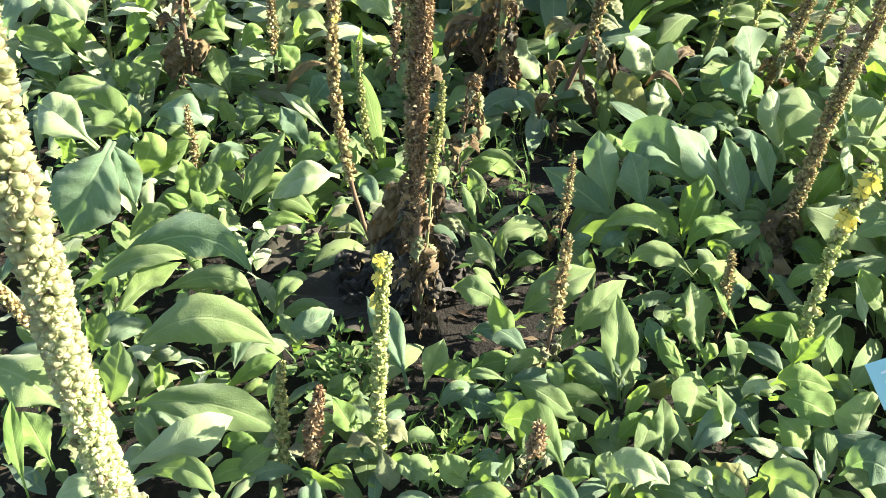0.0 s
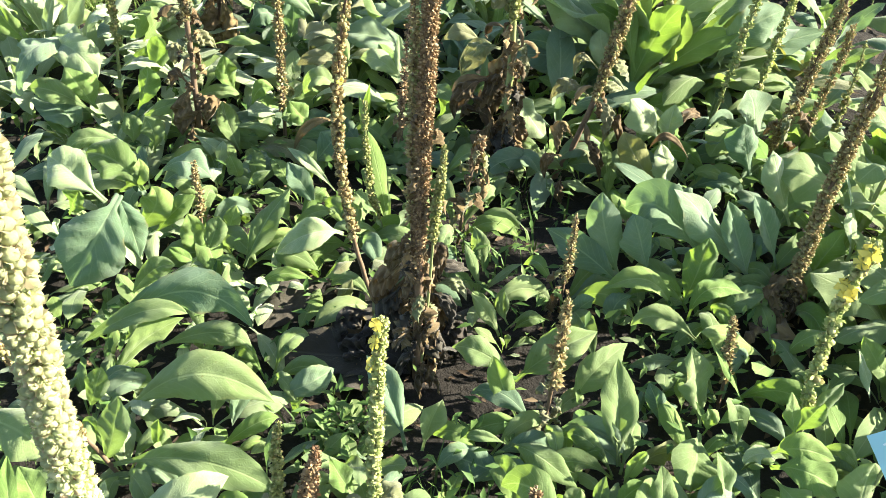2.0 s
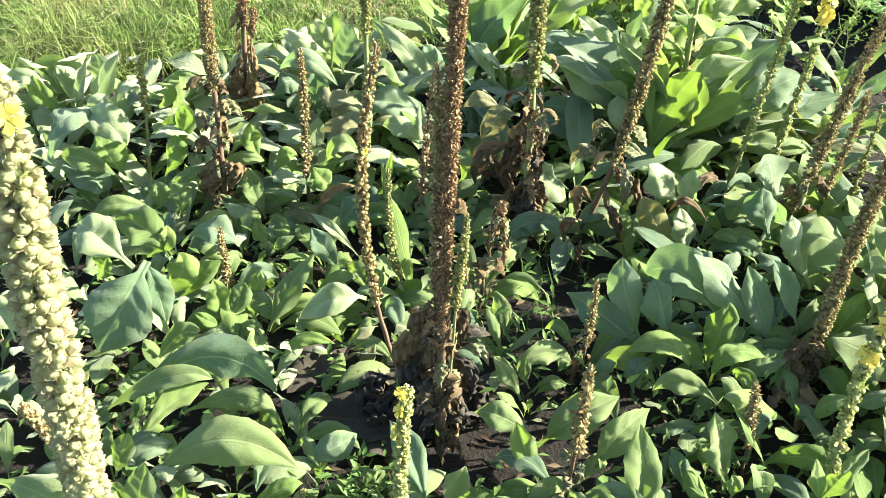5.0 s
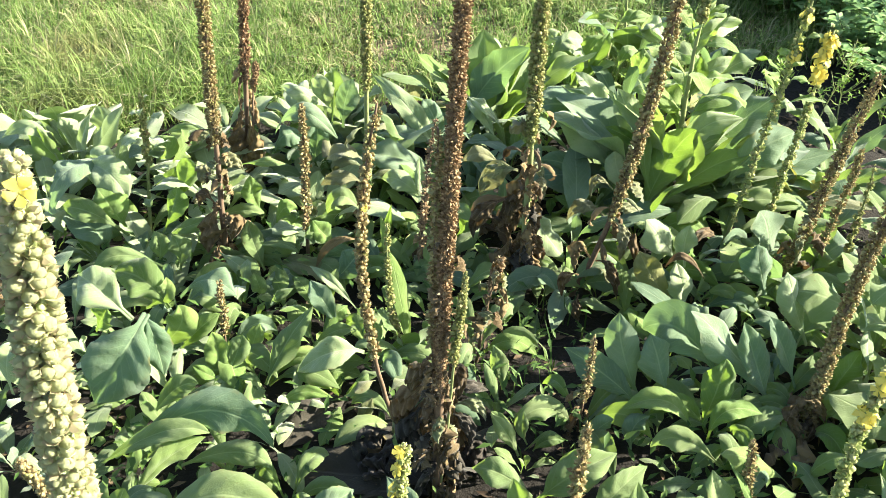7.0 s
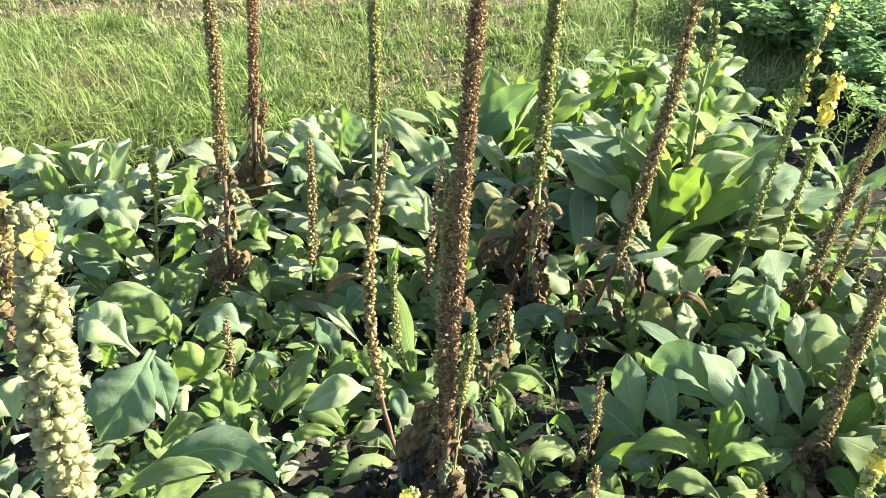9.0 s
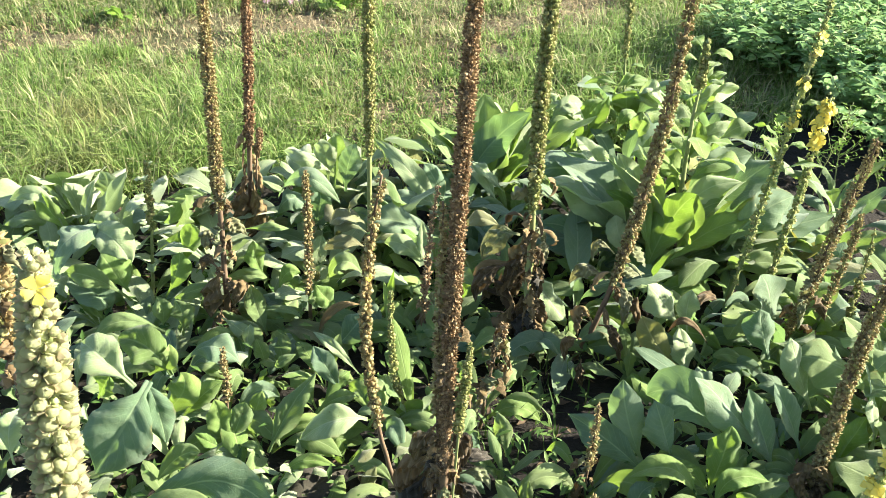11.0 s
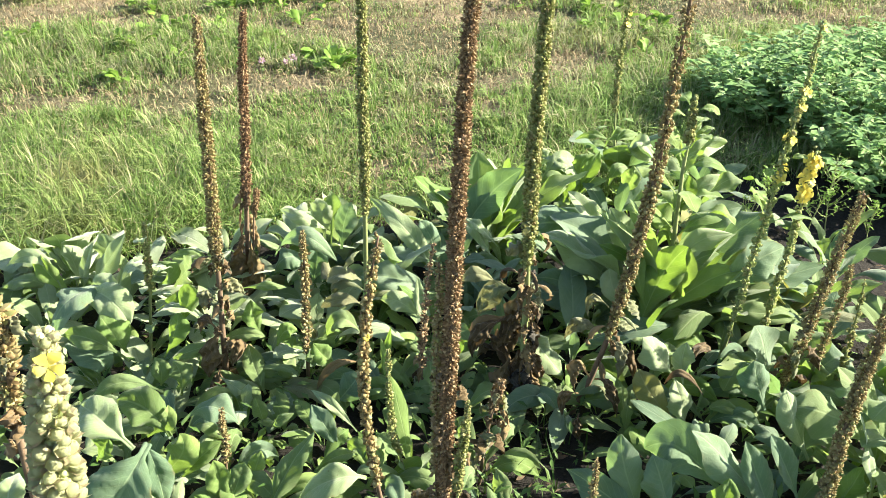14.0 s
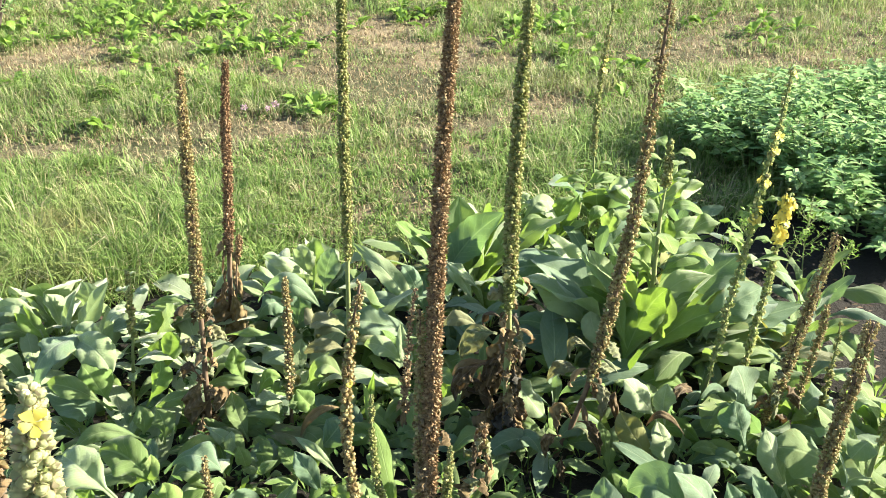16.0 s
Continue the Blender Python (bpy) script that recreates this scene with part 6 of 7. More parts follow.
frond(p, (-0.030, -0.124, 0.200), (-0.031, -0.143, 0.300), (-0.038, -0.187, 0.380), 0.070, 0, LEAF_WOOLLY)

p = plant(-0.327, 2.489, "mullein rosette with grey leaves by the dry stalks")
leaf(p, -39, 0.222, 0.14, 0.06, 0.124, 0, LEAF_WOOLLY)
leaf(p, -134, 0.110, 0.18, 0.07, 0.124, 0, LEAF_LIMP)
leaf(p, -106, 0.162, 0.14, 0.06, 0.113, 0, LEAF_LIMP)
leaf(p, -3, 0.247, 0.26, 0.04, 0.094, 0, LEAF_WOOLLY)
leaf(p, -17, 0.159, 0.20, 0.03, 0.126, 0, LEAF_BLUE)
leaf(p, -134, 0.275, 0.12, 0.05, 0.123, 0, LEAF_WOOLLY)
leaf(p, -100, 0.232, 0.06, 0.05, 0.123, 0, LEAF_WORN)
frond(p, (-0.042, 0.077, 0.200), (-0.029, 0.075, 0.300), (-0.004, 0.090, 0.360), 0.078, 0, LEAF_BLUE)
frond(p, (-0.081, 0.109, 0.200), (-0.073, 0.145, 0.300), (-0.075, 0.120, 0.380), 0.062, 0, LEAF)
frond(p, (-0.121, 0.101, 0.100), (-0.192, 0.032, 0.200), (-0.245, 0.011, 0.150), 0.087, 0, LEAF_BLUE)
frond(p, (-0.138, 0.033, 0.100), (-0.110, 0.004, 0.200), (-0.117, 0.018, 0.270), 0.069, 0, LEAF_BLUE)
frond(p, (0.260, -0.005, 0.080), (0.145, -0.091, 0.200), (0.028, -0.083, 0.200), 0.092, 0, LEAF_BLUE)

p = plant(-1.260, 2.618, "far mullein rosette at the lawn edge with folded leaves")
leaf(p, -21, 0.187, 0.28, 0.01, 0.086, 0, LEAF_WOOLLY)
leaf(p, -18, 0.249, 0.28, 0.01, 0.119, 0, LEAF_WOOLLY)
leaf(p, -104, 0.182, 0.20, 0.07, 0.117, 0, LEAF_WOOLLY)
leaf(p, -81, 0.128, 0.28, 0.05, 0.085, 10)
leaf(p, -46, 0.152, 0.26, 0.06, 0.128, 0, LEAF_WOOLLY)
leaf(p, -126, 0.222, 0.12, 0.06, 0.150, 0, LEAF_WOOLLY)
leaf(p, -46, 0.246, 0.16, 0.03, 0.107, 0, LEAF_WOOLLY)
leaf(p, -100, 0.145, 0.28, 0.04, 0.096, 0, LEAF_WOOLLY)
leaf(p, -153, 0.247, 0.16, 0.06, 0.129, 0, LEAF_WOOLLY)
frond(p, (0.064, -0.164, 0.100), (0.043, -0.246, 0.220), (-0.012, -0.208, 0.300), 0.063, 0, LEAF_FRESH)
frond(p, (0.063, -0.227, 0.150), (0.026, -0.252, 0.280), (-0.080, -0.240, 0.240), 0.044, 0, LEAF_WOOLLY)
frond(p, (0.065, -0.114, 0.100), (0.078, -0.145, 0.200), (0.074, -0.183, 0.280), 0.064, 0, LEAF_WOOLLY)
frond(p, (0.093, -0.145, 0.100), (0.123, -0.175, 0.200), (0.175, -0.194, 0.300), 0.054, 0, LEAF_WOOLLY)
frond(p, (0.105, -0.128, 0.100), (0.196, -0.203, 0.220), (0.274, -0.190, 0.330), 0.071, 0, LEAF_WOOLLY)
frond(p, (0.113, -0.127, 0.100), (0.183, -0.138, 0.220), (0.174, -0.143, 0.300), 0.082, 0, LEAF_WOOLLY)
frond(p, (0.019, -0.183, 0.100), (-0.036, -0.218, 0.180), (-0.153, -0.178, 0.120), 0.055, 0, LEAF)

p = plant(-0.826, 2.552, "mullein rosette with pale rounded leaves")
leaf(p, -112, 0.187, 0.24, 0.04, 0.125, 0, LEAF_WOOLLY)
leaf(p, -90, 0.143, 0.26, 0.03, 0.115, 0, LEAF_WOOLLY)
leaf(p, -39, 0.175, 0.26, 0.04, 0.105, 0, LEAF_WOOLLY)
leaf(p, -132, 0.233, 0.18, 0.06, 0.125, 0, LEAF_BLUE)
leaf(p, -24, 0.279, 0.18, 0.05, 0.106, 0, LEAF_WOOLLY)
leaf(p, -65, 0.122, 0.20, 0.02, 0.106, 0, LEAF_WOOLLY)
leaf(p, -49, 0.345, 0.10, 0.03, 0.094, 0, LEAF_WOOLLY)
leaf(p, -103, 0.209, 0.16, 0.04, 0.104, 0, LEAF_WOOLLY)
frond(p, (-0.092, -0.125, 0.150), (-0.023, -0.203, 0.240), (-0.051, -0.199, 0.280), 0.059, 0, LEAF)
frond(p, (-0.084, -0.125, 0.200), (-0.109, -0.197, 0.280), (-0.150, -0.243, 0.240), 0.051, 0, LEAF_WOOLLY)
frond(p, (-0.085, -0.059, 0.200), (0.002, -0.105, 0.250), (0.061, -0.083, 0.220), 0.038, 0, LEAF)

p = plant(-0.537, 2.104, "low grey mullein rosette in the bed")
frond(p, (0.008, -0.059, 0.050), (-0.023, -0.025, 0.120), (-0.037, -0.004, 0.180), 0.060, 0, LEAF)
frond(p, (-0.028, 0.122, 0.120), (-0.046, 0.118, 0.180), (-0.049, 0.122, 0.240), 0.061, 0, LEAF_FRESH)
frond(p, (0.024, 0.057, 0.120), (0.053, 0.056, 0.180), (0.089, 0.067, 0.170), 0.047, 0, LEAF_FRESH)
frond(p, (0.010, 0.111, 0.060), (0.047, 0.006, 0.100), (0.070, 0.061, 0.100), 0.071, 0, LEAF)
frond(p, (-0.060, -0.013, 0.080), (0.039, -0.026, 0.120), (0.102, -0.041, 0.100), 0.022, 0, LEAF)
frond(p, (0.023, -0.177, 0.050), (0.023, -0.191, 0.100), (0.010, -0.183, 0.140), 0.042, 0, LEAF)

p = plant(-0.191, 2.056, "mullein rosette with narrow upright leaves")
frond(p, (-0.017, 0.047, 0.100), (-0.003, 0.030, 0.180), (0.012, 0.006, 0.280), 0.021, 0, LEAF_FRESH)
frond(p, (-0.014, 0.022, 0.100), (-0.008, -0.008, 0.180), (-0.017, -0.004, 0.250), 0.018, 0, LEAF_FRESH)
frond(p, (-0.072, 0.002, 0.160), (-0.144, -0.029, 0.170), (-0.199, -0.002, 0.060), 0.024, 0, LEAF_DRY)

p = plant(1.207, 2.079, "mullein rosette with pale leaves by the soil path")
leaf(p, -161, 0.103, 0.22, 0.02, 0.129, 0, LEAF_FRESH)
leaf(p, -107, 0.053, 0.14, 0.03, 0.129, 0, LEAF_FRESH)
leaf(p, -48, 0.042, 0.20, 0.03, 0.129, 0)
leaf(p, -148, 0.139, 0.10, 0.03, 0.111, 0, LEAF_BLUE)
leaf(p, 169, 0.120, 0.12, 0.03, 0.103, 0)

p = plant(0.503, 2.080, "mullein rosette with shaded leaves")
leaf(p, 119, 0.116, 0.10, 0.07, 0.057, 0, LEAF_DRY, crumple=1.1)
frond(p, (-0.102, 0.051, 0.300), (-0.148, 0.035, 0.340), (-0.154, 0.067, 0.260), 0.032, 0, LEAF_LIMP, shrivel=0.75)
frond(p, (-0.092, 0.034, 0.320), (-0.054, 0.006, 0.340), (-0.012, 0.063, 0.250), 0.045, 0, LEAF_LIMP, shrivel=0.75)


# ---- the near woolly spike: each capsule is a piece of its own ----
def near_capsules(p, path):
    rg = np.random.RandomState(77)
    shapes = []
    for k in range(6):
        v, f = capsule("woolly", rg)
        me = bpy.data.meshes.new("capsule")
        me.from_pydata([tuple(x) for x in v], [], f)
        me.polygons.foreach_set("use_smooth", np.ones(len(me.polygons), dtype=bool))
        me.materials.append(SPIKE_CREAM)
        shapes.append(me)
    s = np.linspace(0, 1, len(path))
    total, made = 0, 0
    lo, hi, rows = 0.55, 1.0, 44
    for i in range(rows):
        fr = (i + 0.5) / rows
        q = lo + (hi - lo) * fr
        at = Vector([np.interp(q, s, path[:, k]) for k in range(3)])
        up = (Vector([np.interp(min(1, q + 0.03), s, path[:, k]) for k in range(3)]) - Vector([np.interp(q - 0.03, s, path[:, k]) for k in range(3)])).normalized()
        a1 = up.cross(Vector((0, 1, 0))).normalized()
        a2 = up.cross(a1)
        narrow = max(0, fr - 0.72) / 0.28
        girth = 0.0215 * (1 - 0.62 * narrow ** 1.5)
        ring = 7
        for j in range(ring):
            if rg.rand() < 0.07 or made >= 298:
                continue
            a = 2 * math.pi * (j + 0.382 * i) / ring + rg.uniform(-0.25, 0.25)
            way = a1 * math.cos(a) + a2 * math.sin(a)
            axis = (way + up * rg.uniform(0.1, 0.8) + Vector(rg.normal(0, 0.12, 3))).normalized()
            k = 0.0140 * rg.uniform(0.75, 1.25) * (1 - 0.4 * narrow)
            ob = new("capsule", shapes[rg.randint(6)])
            ob.parent = p
            m = axis.to_track_quat("Z", "Y").to_matrix().to_4x4() @ Matrix.Rotation(rg.uniform(0, 6), 4, "Z")
            ob.matrix_local = Matrix.Translation(at + way * max(0.002, girth - k * 0.9) + up * rg.uniform(-0.004, 0.004)) @ m @ Matrix.Diagonal((k, k, k, 1))
            made += 1


near_plant = bpy.data.objects[p_near_name]
near_capsules(near_plant, near)
tip = near[-1]
for bearing, drop, tilt in ((-72, 0.018, 60),):
    bloom(near_plant, (tip[0], tip[1], tip[2] - drop), bearing, 0.017, 0.0115, tilt)
wilt(near_plant, near, 0.3, 0.9, 9, 0.035, 140, [LEAF_DRY, LEAF_LIMP], 0.4, 0.5, 1.2)


# ---- lower leaves of the larger plants, half hidden under the upper ones ----
def lower_leaves():
    rg = np.random.RandomState(17)
    for p in [o for o in scene.objects if o.type == "EMPTY" and o.name.startswith("mullein_plant")]:
        if not -1.4 < p.location.x < 1.2 or p.location.y < 0.8 or abs(p.location.x) > 0.62 * p.location.y + 0.2:
            continue
        thick_stalk = abs(p.location.x + 0.029) < 0.01
        for k in range(0 if thick_stalk else 6):
            az, L = 137.5 * k + rg.uniform(-30, 30), rg.uniform(0.10, 0.17) * (0.75 + 0.25 * p.location.y)
            d = np.array([math.cos(radians(az)), math.sin(radians(az)), 0])
            rise = rg.uniform(0.02, 0.07)
            mat = [LEAF, LEAF_BLUE, LEAF_FRESH, LEAF, LEAF_WORN][rg.choice(5, p=(0.34, 0.3, 0.2, 0.12, 0.04))]
            frond(p, d * 0.012 + [0, 0, 0.02], d * L * 0.55 + [0, 0, rise + 0.04], d * L + [0, 0, rise], L * rg.uniform(0.26, 0.36), rg.uniform(-25, 25), mat, 0.0, 16, 8)


lower_leaves()


# ---- lesser rosettes that fill the bed between the larger plants ----
def far_edge(x):
    return 3.22 + 0.27 * x


def fill_bed():
    rg = np.random.RandomState(5)
    taken = [(o.location.x, o.location.y) for o in scene.objects if o.type == "EMPTY"]
    labels = ["small mullein rosette with soft grey-green leaves", "young mullein rosette with pale green leaves", "low mullein rosette with shaded leaves"]
    n = 0
    for k in range(5200):
        x, y = rg.uniform(-2.0, 1.7), rg.uniform(0.62, 3.5)
        if y > far_edge(x) - (0.24 if x < 0.3 else 0.18) or x > (1.24 if y > 2.35 else 1.3 if y > 1.95 else 1.7) or (x > 0.98 and y > 2.8) or abs(x) > 0.75 * y + 0.35:
            continue
        if (-0.36 < x < -0.01 and 1.18 < y < 1.60) or (0.03 < x < 0.42 and 1.60 < y < 2.08) or (0.0 < x < 0.13 and 1.15 < y < 1.42):
            continue
        # sparse, small growth in the hollow beside the thick stalk
        hollow = -0.01 <= x < 0.46 and 1.15 < y < 1.66
        if hollow and rg.rand() < 0.8:
            continue
        near = min(math.hypot(x - a, y - b) for a, b in taken)
        if near < (0.09 if x < -0.25 and y < 1.6 else 0.11 if y < 1.3 else 0.15):
            continue
        taken.append((x, y))
        p = plant(x, y, labels[n % 3], "mullein_rosette")
        n += 1
        mat = [LEAF, LEAF_BLUE, LEAF_FRESH, LEAF, LEAF_BLUE][rg.randint(5)] if rg.rand() < 0.985 else LEAF_WORN
        if x < -0.35 and rg.rand() < 0.6:
            mat = LEAF_WOOLLY
        tall = 1.3 if x > 0.45 else 1.0
        if hollow:
            tall = 0.75
        # low understorey where the big plants stand close, larger towards the lawn
        if y < 1.55:
            rosette(p, rg.randint(5, 8), rg.uniform(0.11, 0.165) * tall, 300 + n, mat, 0.2, 1.05, 0.28, rg.uniform(0, 360), (0, 0), 0.45)
        elif y < 2.2:
            rosette(p, rg.randint(6, 9), rg.uniform(0.14, 0.20) * (1 + (tall - 1) * 0.5), 300 + n, mat, 0.25, 1.1, 0.24, rg.uniform(0, 360), (0, 0), 0.5)
        else:
            rosette(p, rg.randint(8, 12), rg.uniform(0.22, 0.32) * (0.92 if y > far_edge(x) - 0.5 and x < 0.3 else 1), 300 + n, mat, 0.25, 1.15, 0.24, rg.uniform(0, 360), (0, 0), 0.5)
    # seedlings low in the gaps
    for k in range(3000):
        x, y = rg.uniform(-1.6, 1.2), rg.uniform(0.7, 2.9)
        if y > far_edge(x) - 0.25 or (x > 0.95 and y > 2.1) or abs(x) > 0.62 * y + 0.25 or (-0.36 < x < 0.0 and 1.2 < y < 1.58) or (0.0 <= x < 0.44 and 1.15 < y < 1.95):
            continue
        if min(math.hypot(x - a, y - b) for a, b in taken) < 0.088:
            continue
        taken.append((x, y))
        p = plant(x, y, "mullein seedling low between the larger plants", "mullein_seedling", "seedlings in the bed", "seedling")
        n += 1
        rosette(p, rg.randint(5, 8), rg.uniform(0.09, 0.14), 300 + n, [LEAF, LEAF_FRESH][rg.randint(2)], 0.15, 0.95, 0.34, rg.uniform(0, 360), (0, 0), 0.35)
    # the bed goes on to the sunny side: taller leafy plants, mostly unseen, added to shade it
    for k in range(11):
        x, y = 0.99 + 0.19 * (k % 3) + rg.uniform(-0.03, 0.05), 0.78 + 0.33 * (k // 3) + rg.uniform(-0.1, 0.1)
        if y < 1.2:
            x += 0.15
        p = plant(x, y, "tall leafy mullein in bud, added at the bed's sunny side to cast shade")
        h = rg.uniform(0.30, 0.36) if y < 0.95 else rg.uniform(0.28, 0.36) if y < 1.6 else rg.uniform(0.36, 0.44)
        path = stalk(p, (0.01, 0, h / 2), (0.03, 0.01, h), 0.008, STEM_GREEN, SPIKE_GREEN, 0.7, 0.013, "round", 0.012, 0.010, 6, 0.4, 0.1, 200 + k)
        stem_leaves(p, path, 0.06, 0.92, 20, 0.25, 20 + k, LEAF, 0.35, 0.38)


fill_bed()


# ---- low weeds and litter on the soil ----
def scatter_leaves(name, spots, mat, size, rg, rise=0.5, narrow=0.45, thin=False):
    """Many little leaves in one mesh; each a folded blade of two quads."""
    n = len(spots)
    a = rg.uniform(0, 2 * np.pi, n)
    e = rg.uniform(-0.2, 1.0, n) * rise
    L = size * rg.uniform(0.55, 1.3, n)
    d = np.stack([np.cos(a) * np.cos(e), np.sin(a) * np.cos(e), np.sin(e)], 1)
    sd = np.stack([-np.sin(a), np.cos(a), rg.uniform(-0.35, 0.35, n)], 1)
    up = np.cross(d, sd)
    w = (L * narrow * 0.5)[:, None]
    L = L[:, None]
    v = np.stack([spots, spots + d * L * 0.45 + sd * w + up * w * 0.35, spots + d * L * 0.5 - up * L * 0.02, spots + d * L * 0.45 - sd * w + up * w * 0.35, spots + d * L - up * L * 0.12], 1)
    idx = np.arange(n)[:, None] * 5
    corners = (idx + np.array([[0, 2, 1, 1, 2, 4, 0, 3, 2, 3, 4, 2]])).ravel()
    ob = new(name, big_mesh(name, v.reshape(-1, 3), corners, np.full(n * 4, 3), mat))
    return ob


def grass(name, spots, height, rg, mat, lean=1.1, width=0.0024, a=None):
    n = len(spots)
    a = rg.uniform(0, 2 * np.pi, n) if a is None else a
    d = np.stack([np.cos(a), np.sin(a), np.zeros(n)], 1)
    sd = np.stack([-np.sin(a), np.cos(a), np.zeros(n)], 1)
    h = height[:, None]
    w = width * rg.uniform(0.6, 1.5, n)[:, None]
    ln = (rg.uniform(0.1, 1.0, n) * lean)[:, None]
    up = np.array([[0, 0, 1.0]])
    m = spots + up * h * 0.55 + d * h * ln * 0.3
    t = spots + up * h * (1 - 0.35 * ln) + d * h * ln
    v = np.stack([spots - sd * w, spots + sd * w, m + sd * w * 0.85, m - sd * w * 0.85, t], 1)
    corners = (np.arange(n)[:, None] * 5 + np.array([[0, 1, 2, 3, 3, 2, 4]])).ravel()
    sizes = np.tile([4, 3], n)
    return new(name, big_mesh(name, v.reshape(-1, 3), corners, sizes, mat))


def low_weeds():
    rg = np.random.RandomState(21)
    pts = []
    for cx, cy, r, n in ((0.14, 1.78, 0.16, 90), (0.2, 1.55, 0.12, 70), (-0.17, 1.19, 0.07, 90), (-0.2, 1.12, 0.05, 60), (-0.7, 2.9, 0.12, 150), (-0.45, 2.5, 0.1, 160), (0.1, 1.0, 0.15, 120), (0.5, 1.3, 0.3, 260), (-0.6, 1.5, 0.4, 400), (-0.2, 2.1, 0.4, 500), (0.7, 1.9, 0.4, 400), (-0.8, 2.2, 0.4, 400)):
        q = rg.normal(0, r * 0.6, (n, 2)) + [cx, cy]
        z = np.array([ground_height(a, b) for a, b in q]) + rg.uniform(0.01, 0.10, n)
        pts.append(np.column_stack([q, z]))
    tagged(scatter_leaves("low_weeds", np.concatenate(pts), WEED_LOW, 0.034, rg, 1.0, 0.34), "small weeds on the bare soil in a shade-darkened green", "weeds", "", "stuff")
    tufts = []
    for cx, cy, n in ((0.16, 1.80, 22), (0.10, 1.66, 26), (0.28, 1.92, 20), (0.22, 1.5, 18), (-0.16, 1.17, 30), (0.02, 0.98, 70), (-0.12, 2.2, 60)):
        tufts.append(rg.normal(0, 0.05, (n, 2)) + [cx, cy])
    q = np.concatenate(tufts)
    z = np.array([ground_height(a, b) for a, b in q])
    # these blades share the green that has shade put into its colour
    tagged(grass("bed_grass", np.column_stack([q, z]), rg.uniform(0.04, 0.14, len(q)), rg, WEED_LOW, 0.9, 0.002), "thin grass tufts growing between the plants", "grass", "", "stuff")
    q = np.column_stack([rg.uniform(-1.8, 1.5, 2600), rg.uniform(0.7, 3.1, 2600)])
    z = np.array([ground_height(a, b) for a, b in q]) + rg.uniform(0.002, 0.012, len(q))
    tagged(scatter_leaves("leaf_litter", np.column_stack([q, z]), LITTER, 0.032, rg, 0.3, 0.35), "dead brown leaf litter on dark soil", "leaf litter", "", "stuff")


low_weeds()


# ---- lawn ----
def lawn():
    rg = np.random.RandomState(9)
    n = 420000
    # blades thin out with distance, over the stretch beyond the bed
    y = 2.45 + 6.6 * rg.uniform(0, 1, n) ** 1.25
    x = rg.uniform(-1, 1, n) * (0.62 * y + 0.5)
    # blades gather in tufts and lean outwards from them
    tuft = rg.randint(0, n, n // 22)[np.arange(n) % (n // 22)]
    cx, cy = x[tuft], y[tuft]
    spread = rg.gamma(2.0, 0.014, n)
    way = rg.uniform(0, 2 * np.pi, n)
    loose = rg.uniform(0, 1, n) < 0.16
    vigour = np.where(loose, 0.8, rg.uniform(0.35, 2.0, n)[tuft])
    pale = rg.uniform(0, 1, n)[tuft]
    x, y = np.where(loose, x, cx + spread * np.cos(way)), np.where(loose, y, cy + spread * np.sin(way))
    keep = y > far_edge(x) + rg.normal(0, 0.05, n) - 0.05
    keep &= ~((x > 1.1) & (y < 3.25 + 0.2 * (x - 1)))
    x, y, way, vigour, pale = x[keep], y[keep], way[keep], vigour[keep], pale[keep]
    # coarse drifts of long and short grass
    u = np.sin(x * 2.3 + 1.3 * np.sin(y * 1.1)) + np.sin(y * 2.9 + 0.8 * np.sin(x * 1.7 + 1)) + 0.7 * np.sin(x * 5.1 - y * 3.7)
    h = (0.044 + 0.012 * u) * rg.uniform(0.5, 1.5, len(x)) * vigour
    h *= np.where(y < far_edge(x) + 0.9, 1.5, 1.0)
    # worn patches where the turf is short and thin
    worn = np.zeros(len(x))
    for cx, cy, rx, ry in ((-1.44, 4.24, 0.32, 0.12), (-2.22, 5.79, 0.22, 0.22), (-0.39, 6.38, 0.34, 0.2), (-0.46, 5.2, 0.3, 0.14), (-0.19, 5.01, 0.24, 0.14), (-0.97, 4.5, 0.26, 0.14), (0.16, 4.54, 0.3, 0.1), (0.54, 4.83, 0.2, 0.16), (1.29, 5.62, 0.25, 0.2), (-2.57, 5.51, 0.3, 0.2), (-1.28, 4.46, 0.26, 0.1), (-0.8, 5.4, 0.4, 0.12), (-1.9, 4.2, 0.2, 0.1), (1.9, 5.6, 0.3, 0.1), (0.2, 5.6, 0.4, 0.1), (-0.1, 5.9, 0.3, 0.1), (-1.9, 5.45, 0.3, 0.12)):
        worn = np.maximum(worn, np.clip(1.75 - np.hypot((x - cx) / rx, (y - cy) / ry) + 0.25 * np.sin(x * 17) * np.sin(y * 19), 0, 1))
    h *= 1 - 0.68 * worn
    thin = rg.uniform(0, 1, len(x)) < (1 - 0.72 * worn) * np.where(y < far_edge(x) + 0.8, 1.0, np.clip(0.9 + 0.2 * u, 0.6, 1))
    x, y, way, pale, h = x[thin], y[thin], way[thin], pale[thin], np.maximum(h[thin], 0.012)
    dry = pale < 0.12 + 0.2 * np.clip(y - far_edge(x) - 0.6, 0, 1) + 0.4 * worn[thin]
    z = np.array([ground_height(a, b) for a, b in zip(x.tolist(), y.tolist())])
    for name, some, mat, label in (("lawn_grass", ~dry, GRASS, "sunlit green mown grass growing in tufts"), ("pale_lawn_grass", dry, GRASS_PALE, "pale dry grass tufts among the green lawn")):
        spots = np.column_stack([x, y, z])[some]
